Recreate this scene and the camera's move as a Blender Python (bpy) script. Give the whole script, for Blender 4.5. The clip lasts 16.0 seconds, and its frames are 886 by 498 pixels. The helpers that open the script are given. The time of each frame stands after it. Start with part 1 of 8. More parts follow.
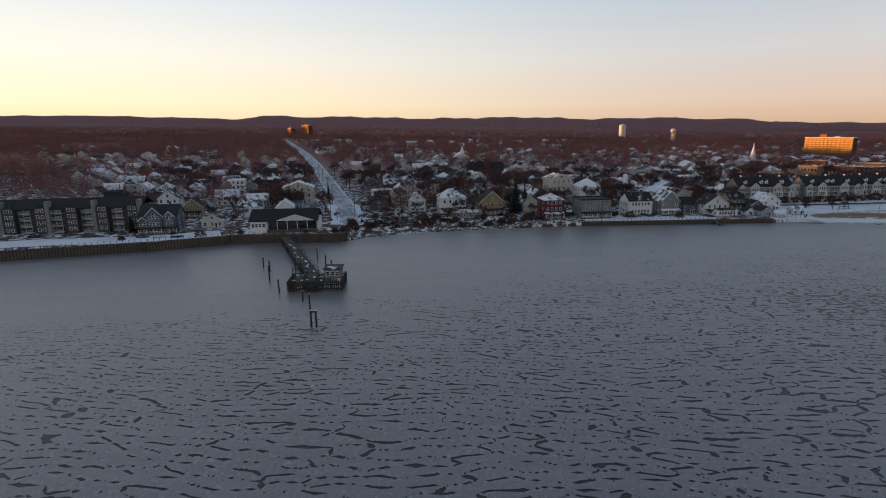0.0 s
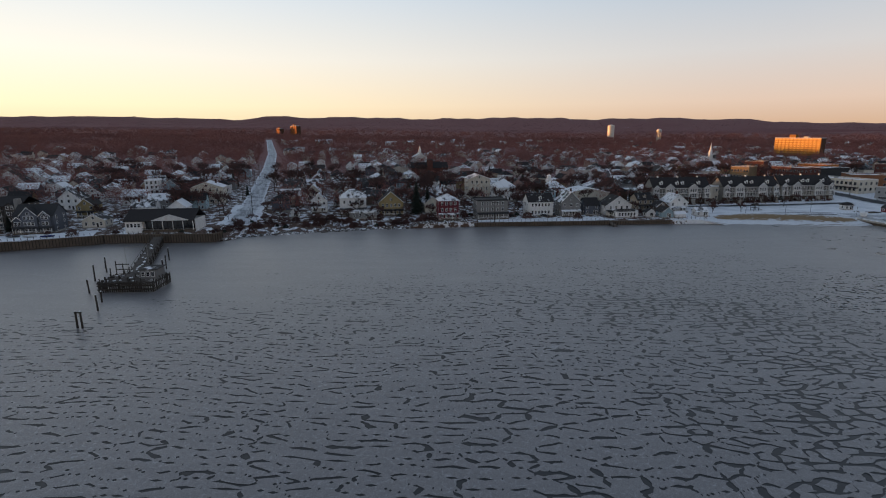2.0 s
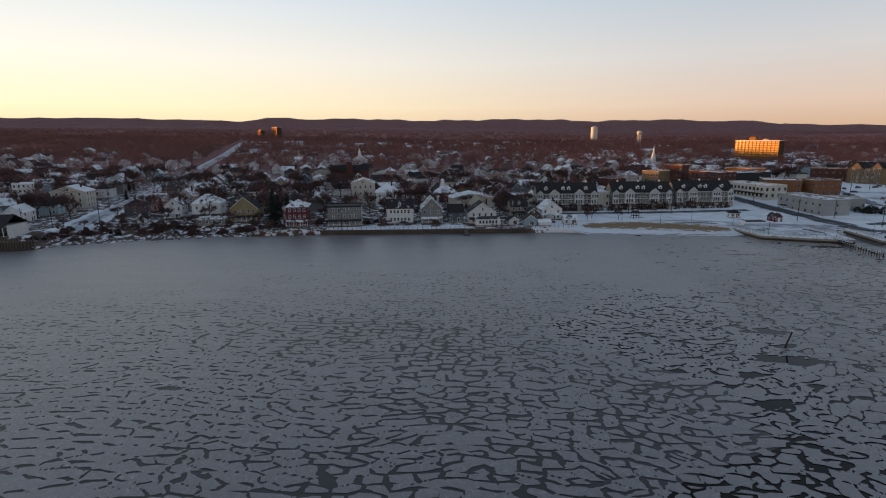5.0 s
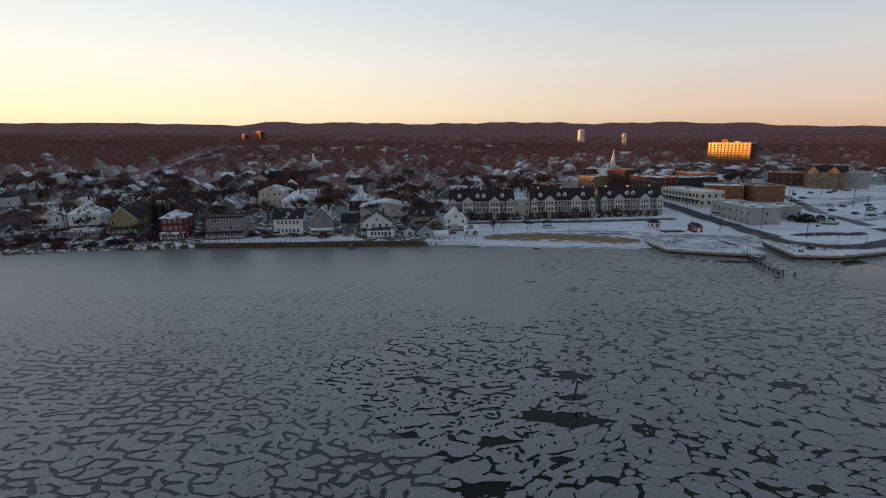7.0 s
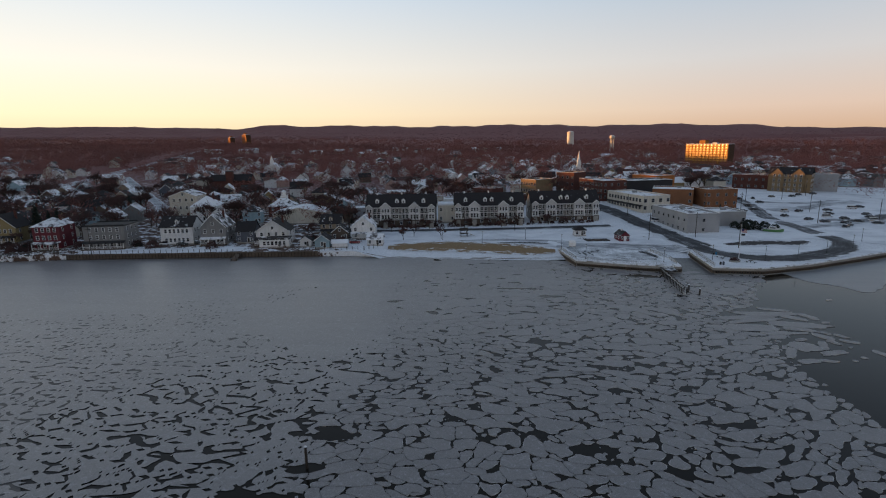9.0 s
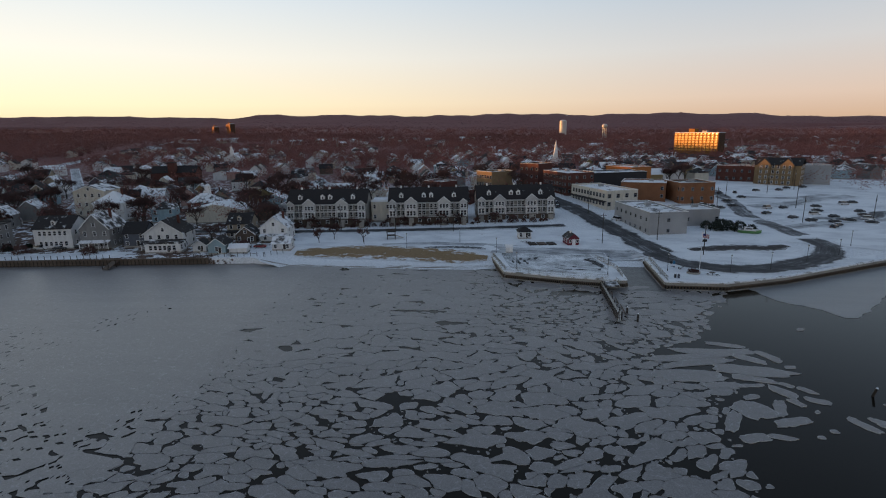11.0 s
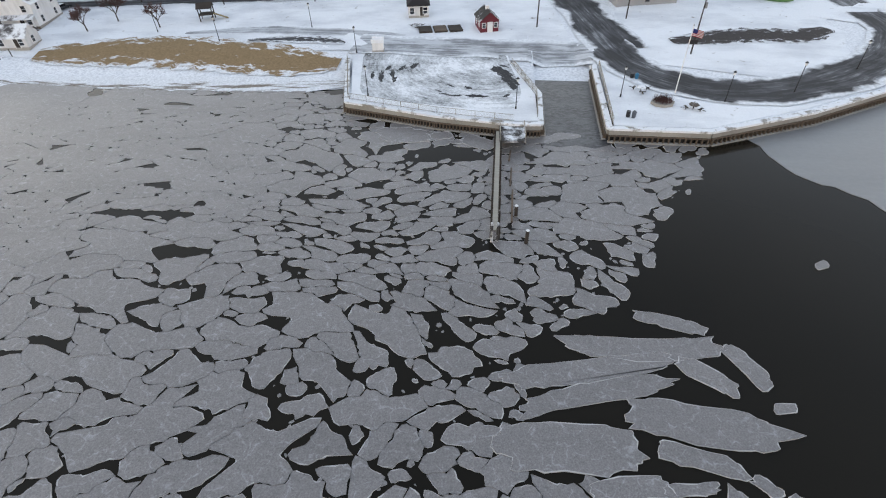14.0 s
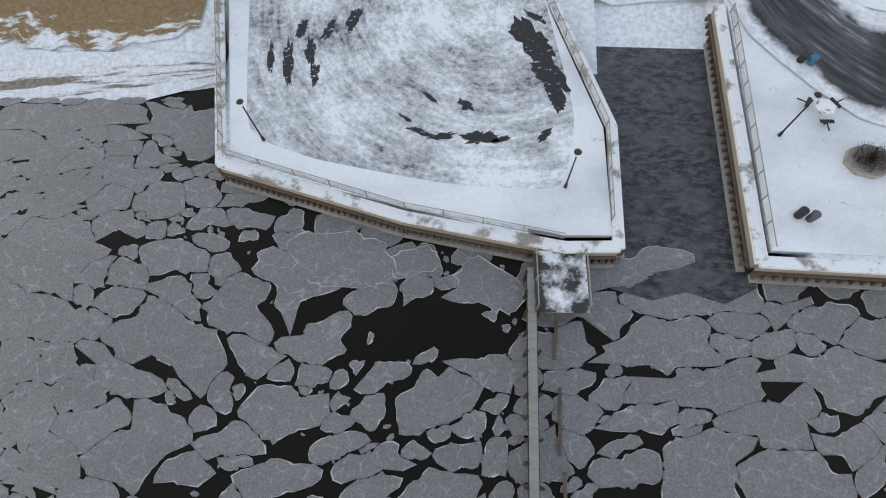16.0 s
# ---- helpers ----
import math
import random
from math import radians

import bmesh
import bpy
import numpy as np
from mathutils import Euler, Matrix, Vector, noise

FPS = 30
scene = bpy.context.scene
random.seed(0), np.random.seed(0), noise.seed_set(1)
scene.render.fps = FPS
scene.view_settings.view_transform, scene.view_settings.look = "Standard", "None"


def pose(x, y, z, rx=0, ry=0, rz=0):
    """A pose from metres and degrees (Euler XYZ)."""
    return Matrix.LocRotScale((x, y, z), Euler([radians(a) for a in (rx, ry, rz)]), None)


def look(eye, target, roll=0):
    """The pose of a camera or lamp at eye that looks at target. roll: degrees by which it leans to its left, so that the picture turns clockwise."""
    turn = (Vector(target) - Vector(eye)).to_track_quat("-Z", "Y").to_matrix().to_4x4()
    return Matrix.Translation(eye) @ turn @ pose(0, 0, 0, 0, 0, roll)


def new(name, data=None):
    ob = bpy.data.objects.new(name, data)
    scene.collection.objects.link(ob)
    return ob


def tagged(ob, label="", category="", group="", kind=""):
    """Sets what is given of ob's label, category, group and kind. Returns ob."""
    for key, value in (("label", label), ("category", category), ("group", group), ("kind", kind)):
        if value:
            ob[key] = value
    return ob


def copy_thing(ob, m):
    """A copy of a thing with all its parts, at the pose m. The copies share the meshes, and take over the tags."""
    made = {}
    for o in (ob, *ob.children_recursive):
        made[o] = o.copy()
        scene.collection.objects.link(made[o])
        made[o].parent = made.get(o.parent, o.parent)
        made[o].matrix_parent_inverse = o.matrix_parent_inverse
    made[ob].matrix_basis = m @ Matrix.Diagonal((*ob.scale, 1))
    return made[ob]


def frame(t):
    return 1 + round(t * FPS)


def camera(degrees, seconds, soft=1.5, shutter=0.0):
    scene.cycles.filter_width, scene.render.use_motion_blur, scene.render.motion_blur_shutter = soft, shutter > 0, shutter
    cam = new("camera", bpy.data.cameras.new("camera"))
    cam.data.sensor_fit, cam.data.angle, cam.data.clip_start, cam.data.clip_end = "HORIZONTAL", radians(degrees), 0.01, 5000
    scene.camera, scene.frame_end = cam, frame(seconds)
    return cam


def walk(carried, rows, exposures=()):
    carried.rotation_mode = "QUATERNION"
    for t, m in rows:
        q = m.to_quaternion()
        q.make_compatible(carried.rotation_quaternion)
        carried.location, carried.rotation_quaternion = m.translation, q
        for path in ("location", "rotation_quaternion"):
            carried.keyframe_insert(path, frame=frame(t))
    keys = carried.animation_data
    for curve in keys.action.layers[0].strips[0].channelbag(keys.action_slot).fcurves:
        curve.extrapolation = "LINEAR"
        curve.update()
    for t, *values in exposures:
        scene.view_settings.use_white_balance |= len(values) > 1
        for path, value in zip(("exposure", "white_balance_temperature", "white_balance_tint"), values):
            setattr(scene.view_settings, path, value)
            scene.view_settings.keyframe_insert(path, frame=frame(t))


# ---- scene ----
cam = camera(81.6, 16.0, soft=1.1)
PATH = [
    (0, (4.555, 5.834, 46.063), (4.442, 7.781, 45.623), -0.5),
    (0.5, (18.916, 6.717, 46.28), (18.793, 8.664, 45.841), -0.6),
    (1, (33.478, 7.969, 46.142), (33.346, 9.915, 45.703), -0.6),
    (1.5, (48.278, 9.778, 45.724), (48.139, 11.724, 45.287), -0.6),
    (2, (62.657, 11.633, 45.302), (62.511, 13.579, 44.864), -0.5),
    (2.5, (76.603, 14.051, 45.137), (76.447, 15.996, 44.698), -0.5),
    (3, (90.209, 16.966, 45.268), (90.047, 18.911, 44.834), -0.6),
    (3.5, (102.588, 19.648, 45.233), (102.418, 21.594, 44.803), -0.4),
    (4, (114.506, 22.42, 45.083), (114.33, 24.365, 44.653), -0.4),
    (4.2, (119.363, 24.191, 45.071), (119.184, 26.135, 44.639), -0.4),
    (6.3, (171.01, 49.437, 45.358), (170.825, 51.381, 44.927), -0.5),
    (6.5, (176.186, 51.734, 45.33), (175.993, 53.679, 44.905), -0.6),
    (7, (188.5, 58.192, 45.117), (188.3, 60.137, 44.697), -0.7),
    (7.5, (199.06, 64.555, 44.587), (198.853, 66.5, 44.169), -0.8),
    (8, (209.677, 71.0, 44.041), (209.463, 72.944, 43.623), -0.8),
    (8.5, (219.507, 76.847, 43.547), (219.292, 78.791, 43.133), -0.8),
    (9, (228.654, 83.364, 43.414), (228.439, 85.31, 43.005), -0.9),
    (9.2, (231.551, 86.172, 43.309), (231.335, 88.118, 42.901), -0.9),
    (11.3, (257.376, 123.077, 41.849), (257.159, 125.009, 41.380), -1.0),
    (11.5, (259.38, 126.816, 41.793), (259.170, 128.737, 41.277), -0.9),
    (12, (264.745, 135.762, 41.211), (264.545, 137.636, 40.542), -0.9),
    (12.5, (271.043, 145.249, 40.529), (270.857, 147.054, 39.688), -0.9),
    (13, (276.632, 155.45, 40.016), (276.472, 157.174, 39.015), -0.9),
    (13.5, (278.853, 167.528, 39.865), (278.705, 169.147, 38.7), -1.2),
    (14, (279.407, 181.507, 39.75), (279.265, 183.014, 38.443), -1.8),
    (14.5, (279.151, 196.219, 39.62), (279.015, 197.611, 38.19), -2.3),
    (15, (278.957, 211.531, 39.65), (278.823, 212.775, 38.089), -3.2),
    (15.5, (278.053, 226.105, 39.375), (277.941, 227.146, 37.671), -4.2),
    (16, (276.883, 239.961, 38.362), (276.787, 240.723, 36.515), -6.0),
]
EXPOSURES = [(0, 0.12, 6420, 12), (9, 0.1, 6420, 12), (11.2, 0.1, 6330, 10.5), (11.6, 0.3, 6370, 11.5), (12.1, 0.86, 6680, 12), (12.6, 1.46, 7050, 12.5), (13.5, 1.66, 7450, 13.5), (14.5, 1.69, 7600, 14.5), (16, 1.55, 7680, 14)]
walk(cam, [(t, look(eye, target, roll)) for t, eye, target, roll in PATH], EXPOSURES)

# ---- world and sun ----
SUN_AZ, SUN_EL = -78.0, 1.15
world = bpy.data.worlds.new("winter_dusk")
scene.world = world
world.use_nodes = True
wn, wl = world.node_tree.nodes, world.node_tree.links
sdir = Vector((math.sin(radians(SUN_AZ)) * math.cos(radians(SUN_EL)), math.cos(radians(SUN_AZ)) * math.cos(radians(SUN_EL)), math.sin(radians(SUN_EL))))
sky = wn.new("ShaderNodeTexSky")
sky.sky_type, sky.sun_disc = "NISHITA", False
sky.sun_elevation, sky.sun_rotation = radians(SUN_EL), radians(SUN_AZ)
sky.air_density, sky.dust_density, sky.ozone_density, sky.altitude = 1.0, 0.8, 3.0, 0


def sky_ramp(stops, fac):
    r = wn.new("ShaderNodeValToRGB")
    e = r.color_ramp.elements
    while len(e) < len(stops):
        e.new(0.5)
    for k, (p, c) in enumerate(stops):
        e[k].position, e[k].color = p, (*c, 1)
    wl.new(fac, r.inputs["Fac"])
    return r.outputs["Color"]


def sky_mix(fac, a, b, mode="MIX"):
    m = wn.new("ShaderNodeMix")
    m.data_type, m.blend_type = "RGBA", mode
    if isinstance(fac, float):
        m.inputs[0].default_value = fac
    else:
        wl.new(fac, m.inputs[0])
    wl.new(a, m.inputs[6])
    if isinstance(b, tuple):
        m.inputs[7].default_value = (*b, 1)
    else:
        wl.new(b, m.inputs[7])
    return m.outputs[2]


# dusk haze over the clear-sky model: warm at the horizon, palest towards the sun
way = wn.new("ShaderNodeTexCoord").outputs["Generated"]
split = wn.new("ShaderNodeSeparateXYZ")
wl.new(way, split.inputs[0])
dotn = wn.new("ShaderNodeVectorMath")
dotn.operation = "DOT_PRODUCT"
dotn.inputs[1].default_value = (sdir.x, sdir.y, 0)
wl.new(way, dotn.inputs[0])
toward = wn.new("ShaderNodeMapRange")
toward.interpolation_type = "SMOOTHSTEP"
toward.inputs["From Min"].default_value, toward.inputs["From Max"].default_value = -0.35, 1.0
wl.new(dotn.outputs["Value"], toward.inputs["Value"])
away_side = sky_ramp([(0.0, (0.72, 0.46, 0.28)), (0.05, (0.83, 0.63, 0.49)), (0.13, (0.73, 0.705, 0.675)), (0.25, (0.50, 0.61, 0.71)), (0.45, (0.31, 0.39, 0.50)), (1.0, (0.12, 0.175, 0.26))], split.outputs["Z"])
sun_side = sky_ramp([(0.0, (1.1, 0.80, 0.45)), (0.05, (1.25, 1.07, 0.68)), (0.13, (1.15, 1.08, 0.90)), (0.25, (0.84, 0.92, 0.96)), (0.45, (0.42, 0.50, 0.60)), (1.0, (0.12, 0.175, 0.26))], split.outputs["Z"])
dusk = sky_mix(toward.outputs[0], away_side, sun_side)
clear = sky_mix(1.0, sky.outputs["Color"], (0.12, 0.12, 0.12), "MULTIPLY")
wl.new(sky_mix(0.85, clear, dusk), wn["Background"].inputs["Color"])
wn["Background"].inputs["Strength"].default_value = 1.0

lamp = bpy.data.lights.new("low_sun", "SUN")
lamp.energy, lamp.angle, lamp.color = 7.5, radians(0.6), (1.0, 0.42, 0.12)
sun = new("low_sun", lamp)
sun.matrix_world = look(sdir * 100, (0, 0, 0))


# ---- materials ----
def nodes_of(name, rough=0.7, metal=0.0, spec=0.5):
    m = bpy.data.materials.new(name)
    m.use_nodes = True
    b = m.node_tree.nodes["Principled BSDF"]
    b.inputs["Roughness"].default_value, b.inputs["Metallic"].default_value = rough, metal
    b.inputs["Specular IOR Level"].default_value = spec
    return m, m.node_tree, b


def noise_node(nt, scale, detail=4.0, rough=0.55, stretch=(1, 1, 1), space="Object", turn=0.0):
    if space == "World":
        src = nt.nodes.new("ShaderNodeNewGeometry").outputs["Position"]
    else:
        src = nt.nodes.new("ShaderNodeTexCoord").outputs["Object"]
    mp = nt.nodes.new("ShaderNodeMapping")
    mp.inputs["Scale"].default_value = stretch
    mp.inputs["Rotation"].default_value = (0, 0, radians(turn))
    nt.links.new(src, mp.inputs["Vector"])
    n = nt.nodes.new("ShaderNodeTexNoise")
    n.inputs["Scale"].default_value, n.inputs["Detail"].default_value, n.inputs["Roughness"].default_value = scale, detail, rough
    nt.links.new(mp.outputs["Vector"], n.inputs["Vector"])
    return n.outputs["Fac"]


def ramp(nt, fac, stops):
    r = nt.nodes.new("ShaderNodeValToRGB")
    e = r.color_ramp.elements
    while len(e) < len(stops):
        e.new(0.5)
    for k, (p, c) in enumerate(stops):
        e[k].position = p
        e[k].color = (*c, 1) if len(c) == 3 else c
    nt.links.new(fac, r.inputs["Fac"])
    return r.outputs["Color"]


def mixed(nt, fac, a, b, mode="MIX"):
    m = nt.nodes.new("ShaderNodeMix")
    m.data_type, m.blend_type = "RGBA", mode
    for sock, v in ((m.inputs[0], fac), (m.inputs[6], a), (m.inputs[7], b)):
        if isinstance(v, (int, float)):
            sock.default_value = v
        elif isinstance(v, tuple):
            sock.default_value = (*v, 1)
        else:
            nt.links.new(v, sock)
    return m.outputs[2]


def bumped(nt, b, fac, strength=0.3, dist=0.05):
    bp = nt.nodes.new("ShaderNodeBump")
    bp.inputs["Strength"].default_value, bp.inputs["Distance"].default_value = strength, dist
    nt.links.new(fac, bp.inputs["Height"])
    nt.links.new(bp.outputs["Normal"], b.inputs["Normal"])


def tint(nt, col, amount=0.25, island=False):
    """Brightness that differs from piece to piece."""
    if island:
        src = nt.nodes.new("ShaderNodeNewGeometry").outputs["Random Per Island"]
    else:
        src = nt.nodes.new("ShaderNodeObjectInfo").outputs["Random"]
    g = ramp(nt, src, [(0.0, (1 - amount,) * 3), (1.0, (1.0,) * 3)])
    return mixed(nt, 1.0, col, g, "MULTIPLY")


def plain(name, colour, rough=0.7, var=0.25, scale=1.5, metal=0.0, bump=0.15, objvar=0.15, spec=0.4):
    m, nt, b = nodes_of(name, rough, metal, spec)
    big = noise_node(nt, scale * 0.2, 3)
    small = noise_node(nt, scale * 4, 4)
    lo = tuple(c * (1 - var) for c in colour)
    hi = tuple(min(1, c * (1 + var * 0.6)) for c in colour)
    c1 = ramp(nt, big, [(0.3, lo), (0.7, hi)])
    c2 = mixed(nt, 0.35, c1, ramp(nt, small, [(0.3, lo), (0.75, hi)]))
    if objvar:
        c2 = tint(nt, c2, objvar)
    nt.links.new(c2, b.inputs["Base Color"])
    if bump:
        bumped(nt, b, small, bump, 0.03)
    return m


def siding(name, colour, course=0.18):
    """Painted clapboard: thin horizontal courses and weather streaks."""
    m, nt, b = nodes_of(name, 0.65, 0, 0.3)
    tc = nt.nodes.new("ShaderNodeTexCoord")
    w = nt.nodes.new("ShaderNodeTexWave")
    w.wave_type, w.bands_direction, w.wave_profile = "BANDS", "Z", "SAW"
    w.inputs["Scale"].default_value = 0.314 / course
    w.inputs["Distortion"].default_value = 0.0
    nt.links.new(tc.outputs["Object"], w.inputs["Vector"])
    streak = noise_node(nt, 1.1, 4, stretch=(1, 1, 0.25))
    lo = tuple(c * 0.72 for c in colour)
    col = ramp(nt, streak, [(0.25, lo), (0.62, colour)])
    col = mixed(nt, 0.22, col, ramp(nt, w.outputs["Fac"], [(0.0, tuple(c * 0.45 for c in colour)), (0.25, colour)]))
    nt.links.new(tint(nt, col, 0.2), b.inputs["Base Color"])
    bumped(nt, b, w.outputs["Fac"], 0.35, 0.02)
    return m


def brickwork(name, colour):
    m, nt, b = nodes_of(name, 0.85, 0, 0.2)
    big = noise_node(nt, 0.35, 4)
    small = noise_node(nt, 6.0, 4, stretch=(1, 1, 2.5))
    lo = tuple(c * 0.6 for c in colour)
    col = ramp(nt, big, [(0.3, lo), (0.7, colour)])
    col = mixed(nt, 0.45, col, ramp(nt, small, [(0.35, tuple(c * 0.5 for c in colour)), (0.65, tuple(min(1, c * 1.25) for c in colour))]))
    nt.links.new(tint(nt, col, 0.15), b.inputs["Base Color"])
    bumped(nt, b, small, 0.4, 0.02)
    return m


SNOW = (0.78, 0.80, 0.83)


def snow_over(name, base, amount=0.5, scale=0.35, rough=0.85, turn=0.0, stretch=(1, 1, 1), space="Object"):
    """A dark surface with drifted snow lying on part of it; amount is the share of snow."""
    m, nt, b = nodes_of(name, rough, 0, 0.25)
    big = noise_node(nt, scale, 6, 0.62, stretch, space, turn)
    small = noise_node(nt, scale * 9, 4, 0.6, stretch, space, turn)
    lo = tuple(c * 0.7 for c in base)
    dark = ramp(nt, small, [(0.3, lo), (0.7, base)])
    white = ramp(nt, small, [(0.25, tuple(c * 0.86 for c in SNOW)), (0.7, SNOW)])
    edge = 0.5 + (0.5 - amount) * 0.55
    fac = ramp(nt, big, [(edge - 0.05, (0, 0, 0)), (edge + 0.06, (1, 1, 1))])
    if space == "Object":
        oi = nt.nodes.new("ShaderNodeObjectInfo")
        sh = nt.nodes.new("ShaderNodeMath")
        sh.operation = "MULTIPLY_ADD"
        sh.inputs[1].default_value, sh.inputs[2].default_value = 0.22, -0.11
        nt.links.new(oi.outputs["Random"], sh.inputs[0])
        ad = nt.nodes.new("ShaderNodeMath")
        nt.links.new(big, ad.inputs[0])
        nt.links.new(sh.outputs[0], ad.inputs[1])
        fac = ramp(nt, ad.outputs[0], [(edge - 0.05, (0, 0, 0)), (edge + 0.06, (1, 1, 1))])
    nt.links.new(mixed(nt, fac, dark, white), b.inputs["Base Color"])
    bumped(nt, b, big, 0.4, 0.15)
    return m


def snow_ground(name):
    m, nt, b = nodes_of(name, 0.9, 0, 0.2)
    drift = noise_node(nt, 0.06, 5, 0.6, (1, 1.8, 1), "World", 20)
    mid = noise_node(nt, 0.45, 6, 0.65, (1, 1, 1), "World")
    fine = noise_node(nt, 3.5, 4, 0.6, (1, 1, 1), "World")
    c = ramp(nt, drift, [(0.28, (0.50, 0.52, 0.56)), (0.55, SNOW)])
    grass = ramp(nt, fine, [(0.3, (0.10, 0.075, 0.05)), (0.7, (0.2, 0.16, 0.11))])
    f = ramp(nt, mid, [(0.26, (1, 1, 1)), (0.36, (0, 0, 0))])
    c = mixed(nt, f, c, grass)
    c = mixed(nt, 0.12, c, ramp(nt, fine, [(0.35, (0.4, 0.42, 0.45)), (0.6, SNOW)]))
    nt.links.new(c, b.inputs["Base Color"])
    bumped(nt, b, mid, 0.5, 0.3)
    return m


def land_far(name):
    """Snowy yards near the shore that pass into leafless woodland farther inland."""
    m, nt, b = nodes_of(name, 0.9, 0, 0.15)
    geo = nt.nodes.new("ShaderNodeNewGeometry")
    sep = nt.nodes.new("ShaderNodeSeparateXYZ")
    nt.links.new(geo.outputs["Position"], sep.inputs[0])
    mr = nt.nodes.new("ShaderNodeMapRange")
    mr.inputs["From Min"].default_value, mr.inputs["From Max"].default_value = 360, 620
    nt.links.new(sep.outputs["Y"], mr.inputs["Value"])
    drift = noise_node(nt, 0.05, 6, 0.62, (1, 1.6, 1), "World")
    mid = noise_node(nt, 0.3, 6, 0.65, (1, 1, 1), "World")
    fine = noise_node(nt, 2.2, 4, 0.6, (1, 1, 1), "World")
    white = ramp(nt, fine, [(0.25, (0.50, 0.52, 0.56)), (0.6, SNOW)])
    soil = ramp(nt, fine, [(0.3, (0.055, 0.036, 0.03)), (0.7, (0.15, 0.10, 0.078))])
    east = nt.nodes.new("ShaderNodeMapRange")
    east.inputs["From Min"].default_value, east.inputs["From Max"].default_value = 150, 185
    east.inputs["To Min"].default_value, east.inputs["To Max"].default_value = -0.05, 0.22
    nt.links.new(sep.outputs["X"], east.inputs["Value"])
    lift = nt.nodes.new("ShaderNodeMath")
    nt.links.new(mid, lift.inputs[0])
    nt.links.new(east.outputs[0], lift.inputs[1])
    near = mixed(nt, ramp(nt, lift.outputs[0], [(0.46, (1, 1, 1)), (0.52, (0, 0, 0))]), white, soil)
    # wood tone lightened to match the haze-tinted twigs of the hills
    wood = ramp(nt, mid, [(0.3, (0.16, 0.07, 0.066)), (0.7, (0.26, 0.12, 0.115))])
    clear = ramp(nt, noise_node(nt, 0.012, 5, 0.6, (1, 2.5, 1), "World"), [(0.71, (0, 0, 0)), (0.75, (0.7, 0.7, 0.7))])
    far = mixed(nt, clear, wood, white)
    nt.links.new(mixed(nt, mr.outputs[0], near, far), b.inputs["Base Color"])
    bumped(nt, b, drift, 0.5, 0.5)
    return m


def ice_mat(name, a, bcol, veins=True, island=True, gloss=0.75):
    m, nt, b = nodes_of(name, 0.40, 0, gloss)
    big = noise_node(nt, 0.10, 5, 0.62, (0.35, 1.8, 1), "World", 8)
    mid = noise_node(nt, 1.1, 6, 0.7, (1, 1.3, 1), "World")
    fine = noise_node(nt, 7.0, 4, 0.7, (1, 1, 1), "World")
    c = ramp(nt, mid, [(0.3, a), (0.7, bcol)])
    c = mixed(nt, 0.5, c, ramp(nt, big, [(0.35, a), (0.65, bcol)]))
    if veins:
        src = nt.nodes.new("ShaderNodeNewGeometry").outputs["Position"]
        nz = nt.nodes.new("ShaderNodeTexNoise")
        nz.inputs["Scale"].default_value = 0.7
        nt.links.new(src, nz.inputs["Vector"])
        va = nt.nodes.new("ShaderNodeVectorMath")
        va.operation = "MULTIPLY_ADD"
        va.inputs[1].default_value = (1.6, 1.6, 0)
        nt.links.new(nz.outputs["Color"], va.inputs[0])
        nt.links.new(src, va.inputs[2])
        vo = nt.nodes.new("ShaderNodeTexVoronoi")
        vo.feature = "DISTANCE_TO_EDGE"
        vo.inputs["Scale"].default_value = 0.55
        nt.links.new(va.outputs[0], vo.inputs["Vector"])
        line = ramp(nt, vo.outputs["Distance"], [(0.0, (0.75, 0.75, 0.75)), (0.04, (0.0, 0.0, 0.0))])
        gate = ramp(nt, mid, [(0.45, (0, 0, 0)), (0.6, (1, 1, 1))])
        c = mixed(nt, mixed(nt, 1.0, line, gate, "MULTIPLY"), c, (0.46, 0.48, 0.50))
        c = mixed(nt, 0.48, c, ramp(nt, fine, [(0.32, (0.06, 0.056, 0.055)), (0.68, (0.33, 0.31, 0.312))]))
        speck = ramp(nt, fine, [(0.64, (0, 0, 0)), (0.74, (0.55, 0.55, 0.55))])
        c = mixed(nt, speck, c, (0.34, 0.36, 0.38))
    c = tint(nt, c, 0.10, island)
    nt.links.new(c, b.inputs["Base Color"])
    bumped(nt, b, mid, 0.12, 0.05)
    return m


def water_mat():
    m, nt, b = nodes_of("harbour_water", 0.10, 0, 0.2)
    n = noise_node(nt, 0.35, 4, 0.6, (1, 2.2, 1), "World")
    d = noise_node(nt, 0.03, 3, 0.5, (1, 1, 1), "World")
    nt.links.new(ramp(nt, d, [(0.3, (0.009, 0.0078, 0.0058)), (0.7, (0.014, 0.0118, 0.0085))]), b.inputs["Base Color"])
    b.inputs["IOR"].default_value = 1.33
    bumped(nt, b, n, 0.08, 0.05)
    return m


M = {}
M["water"] = water_mat()
M["floe"] = ice_mat("floe_ice", (0.097, 0.092, 0.090), (0.207, 0.194, 0.192))
M["pack_ice"] = ice_mat("wind_packed_ice", (0.097, 0.092, 0.090), (0.207, 0.194, 0.192), True, False, 1.0)
M["floe_piece"] = ice_mat("floe_ice_piece", (0.097, 0.092, 0.090), (0.207, 0.194, 0.192), True, False)
M["rim"] = plain("frosted_ice_rim", (0.46, 0.455, 0.46), 0.6, 0.25, 2.0)
M["sheet"] = ice_mat("grey_sheet_ice", (0.15, 0.155, 0.16), (0.20, 0.205, 0.21), False, True)
M["young_ice"] = ice_mat("thin_dark_ice", (0.012, 0.0122, 0.0132), (0.028, 0.0285, 0.031), False, True, 0.45)
M["land"] = land_far("town_land")
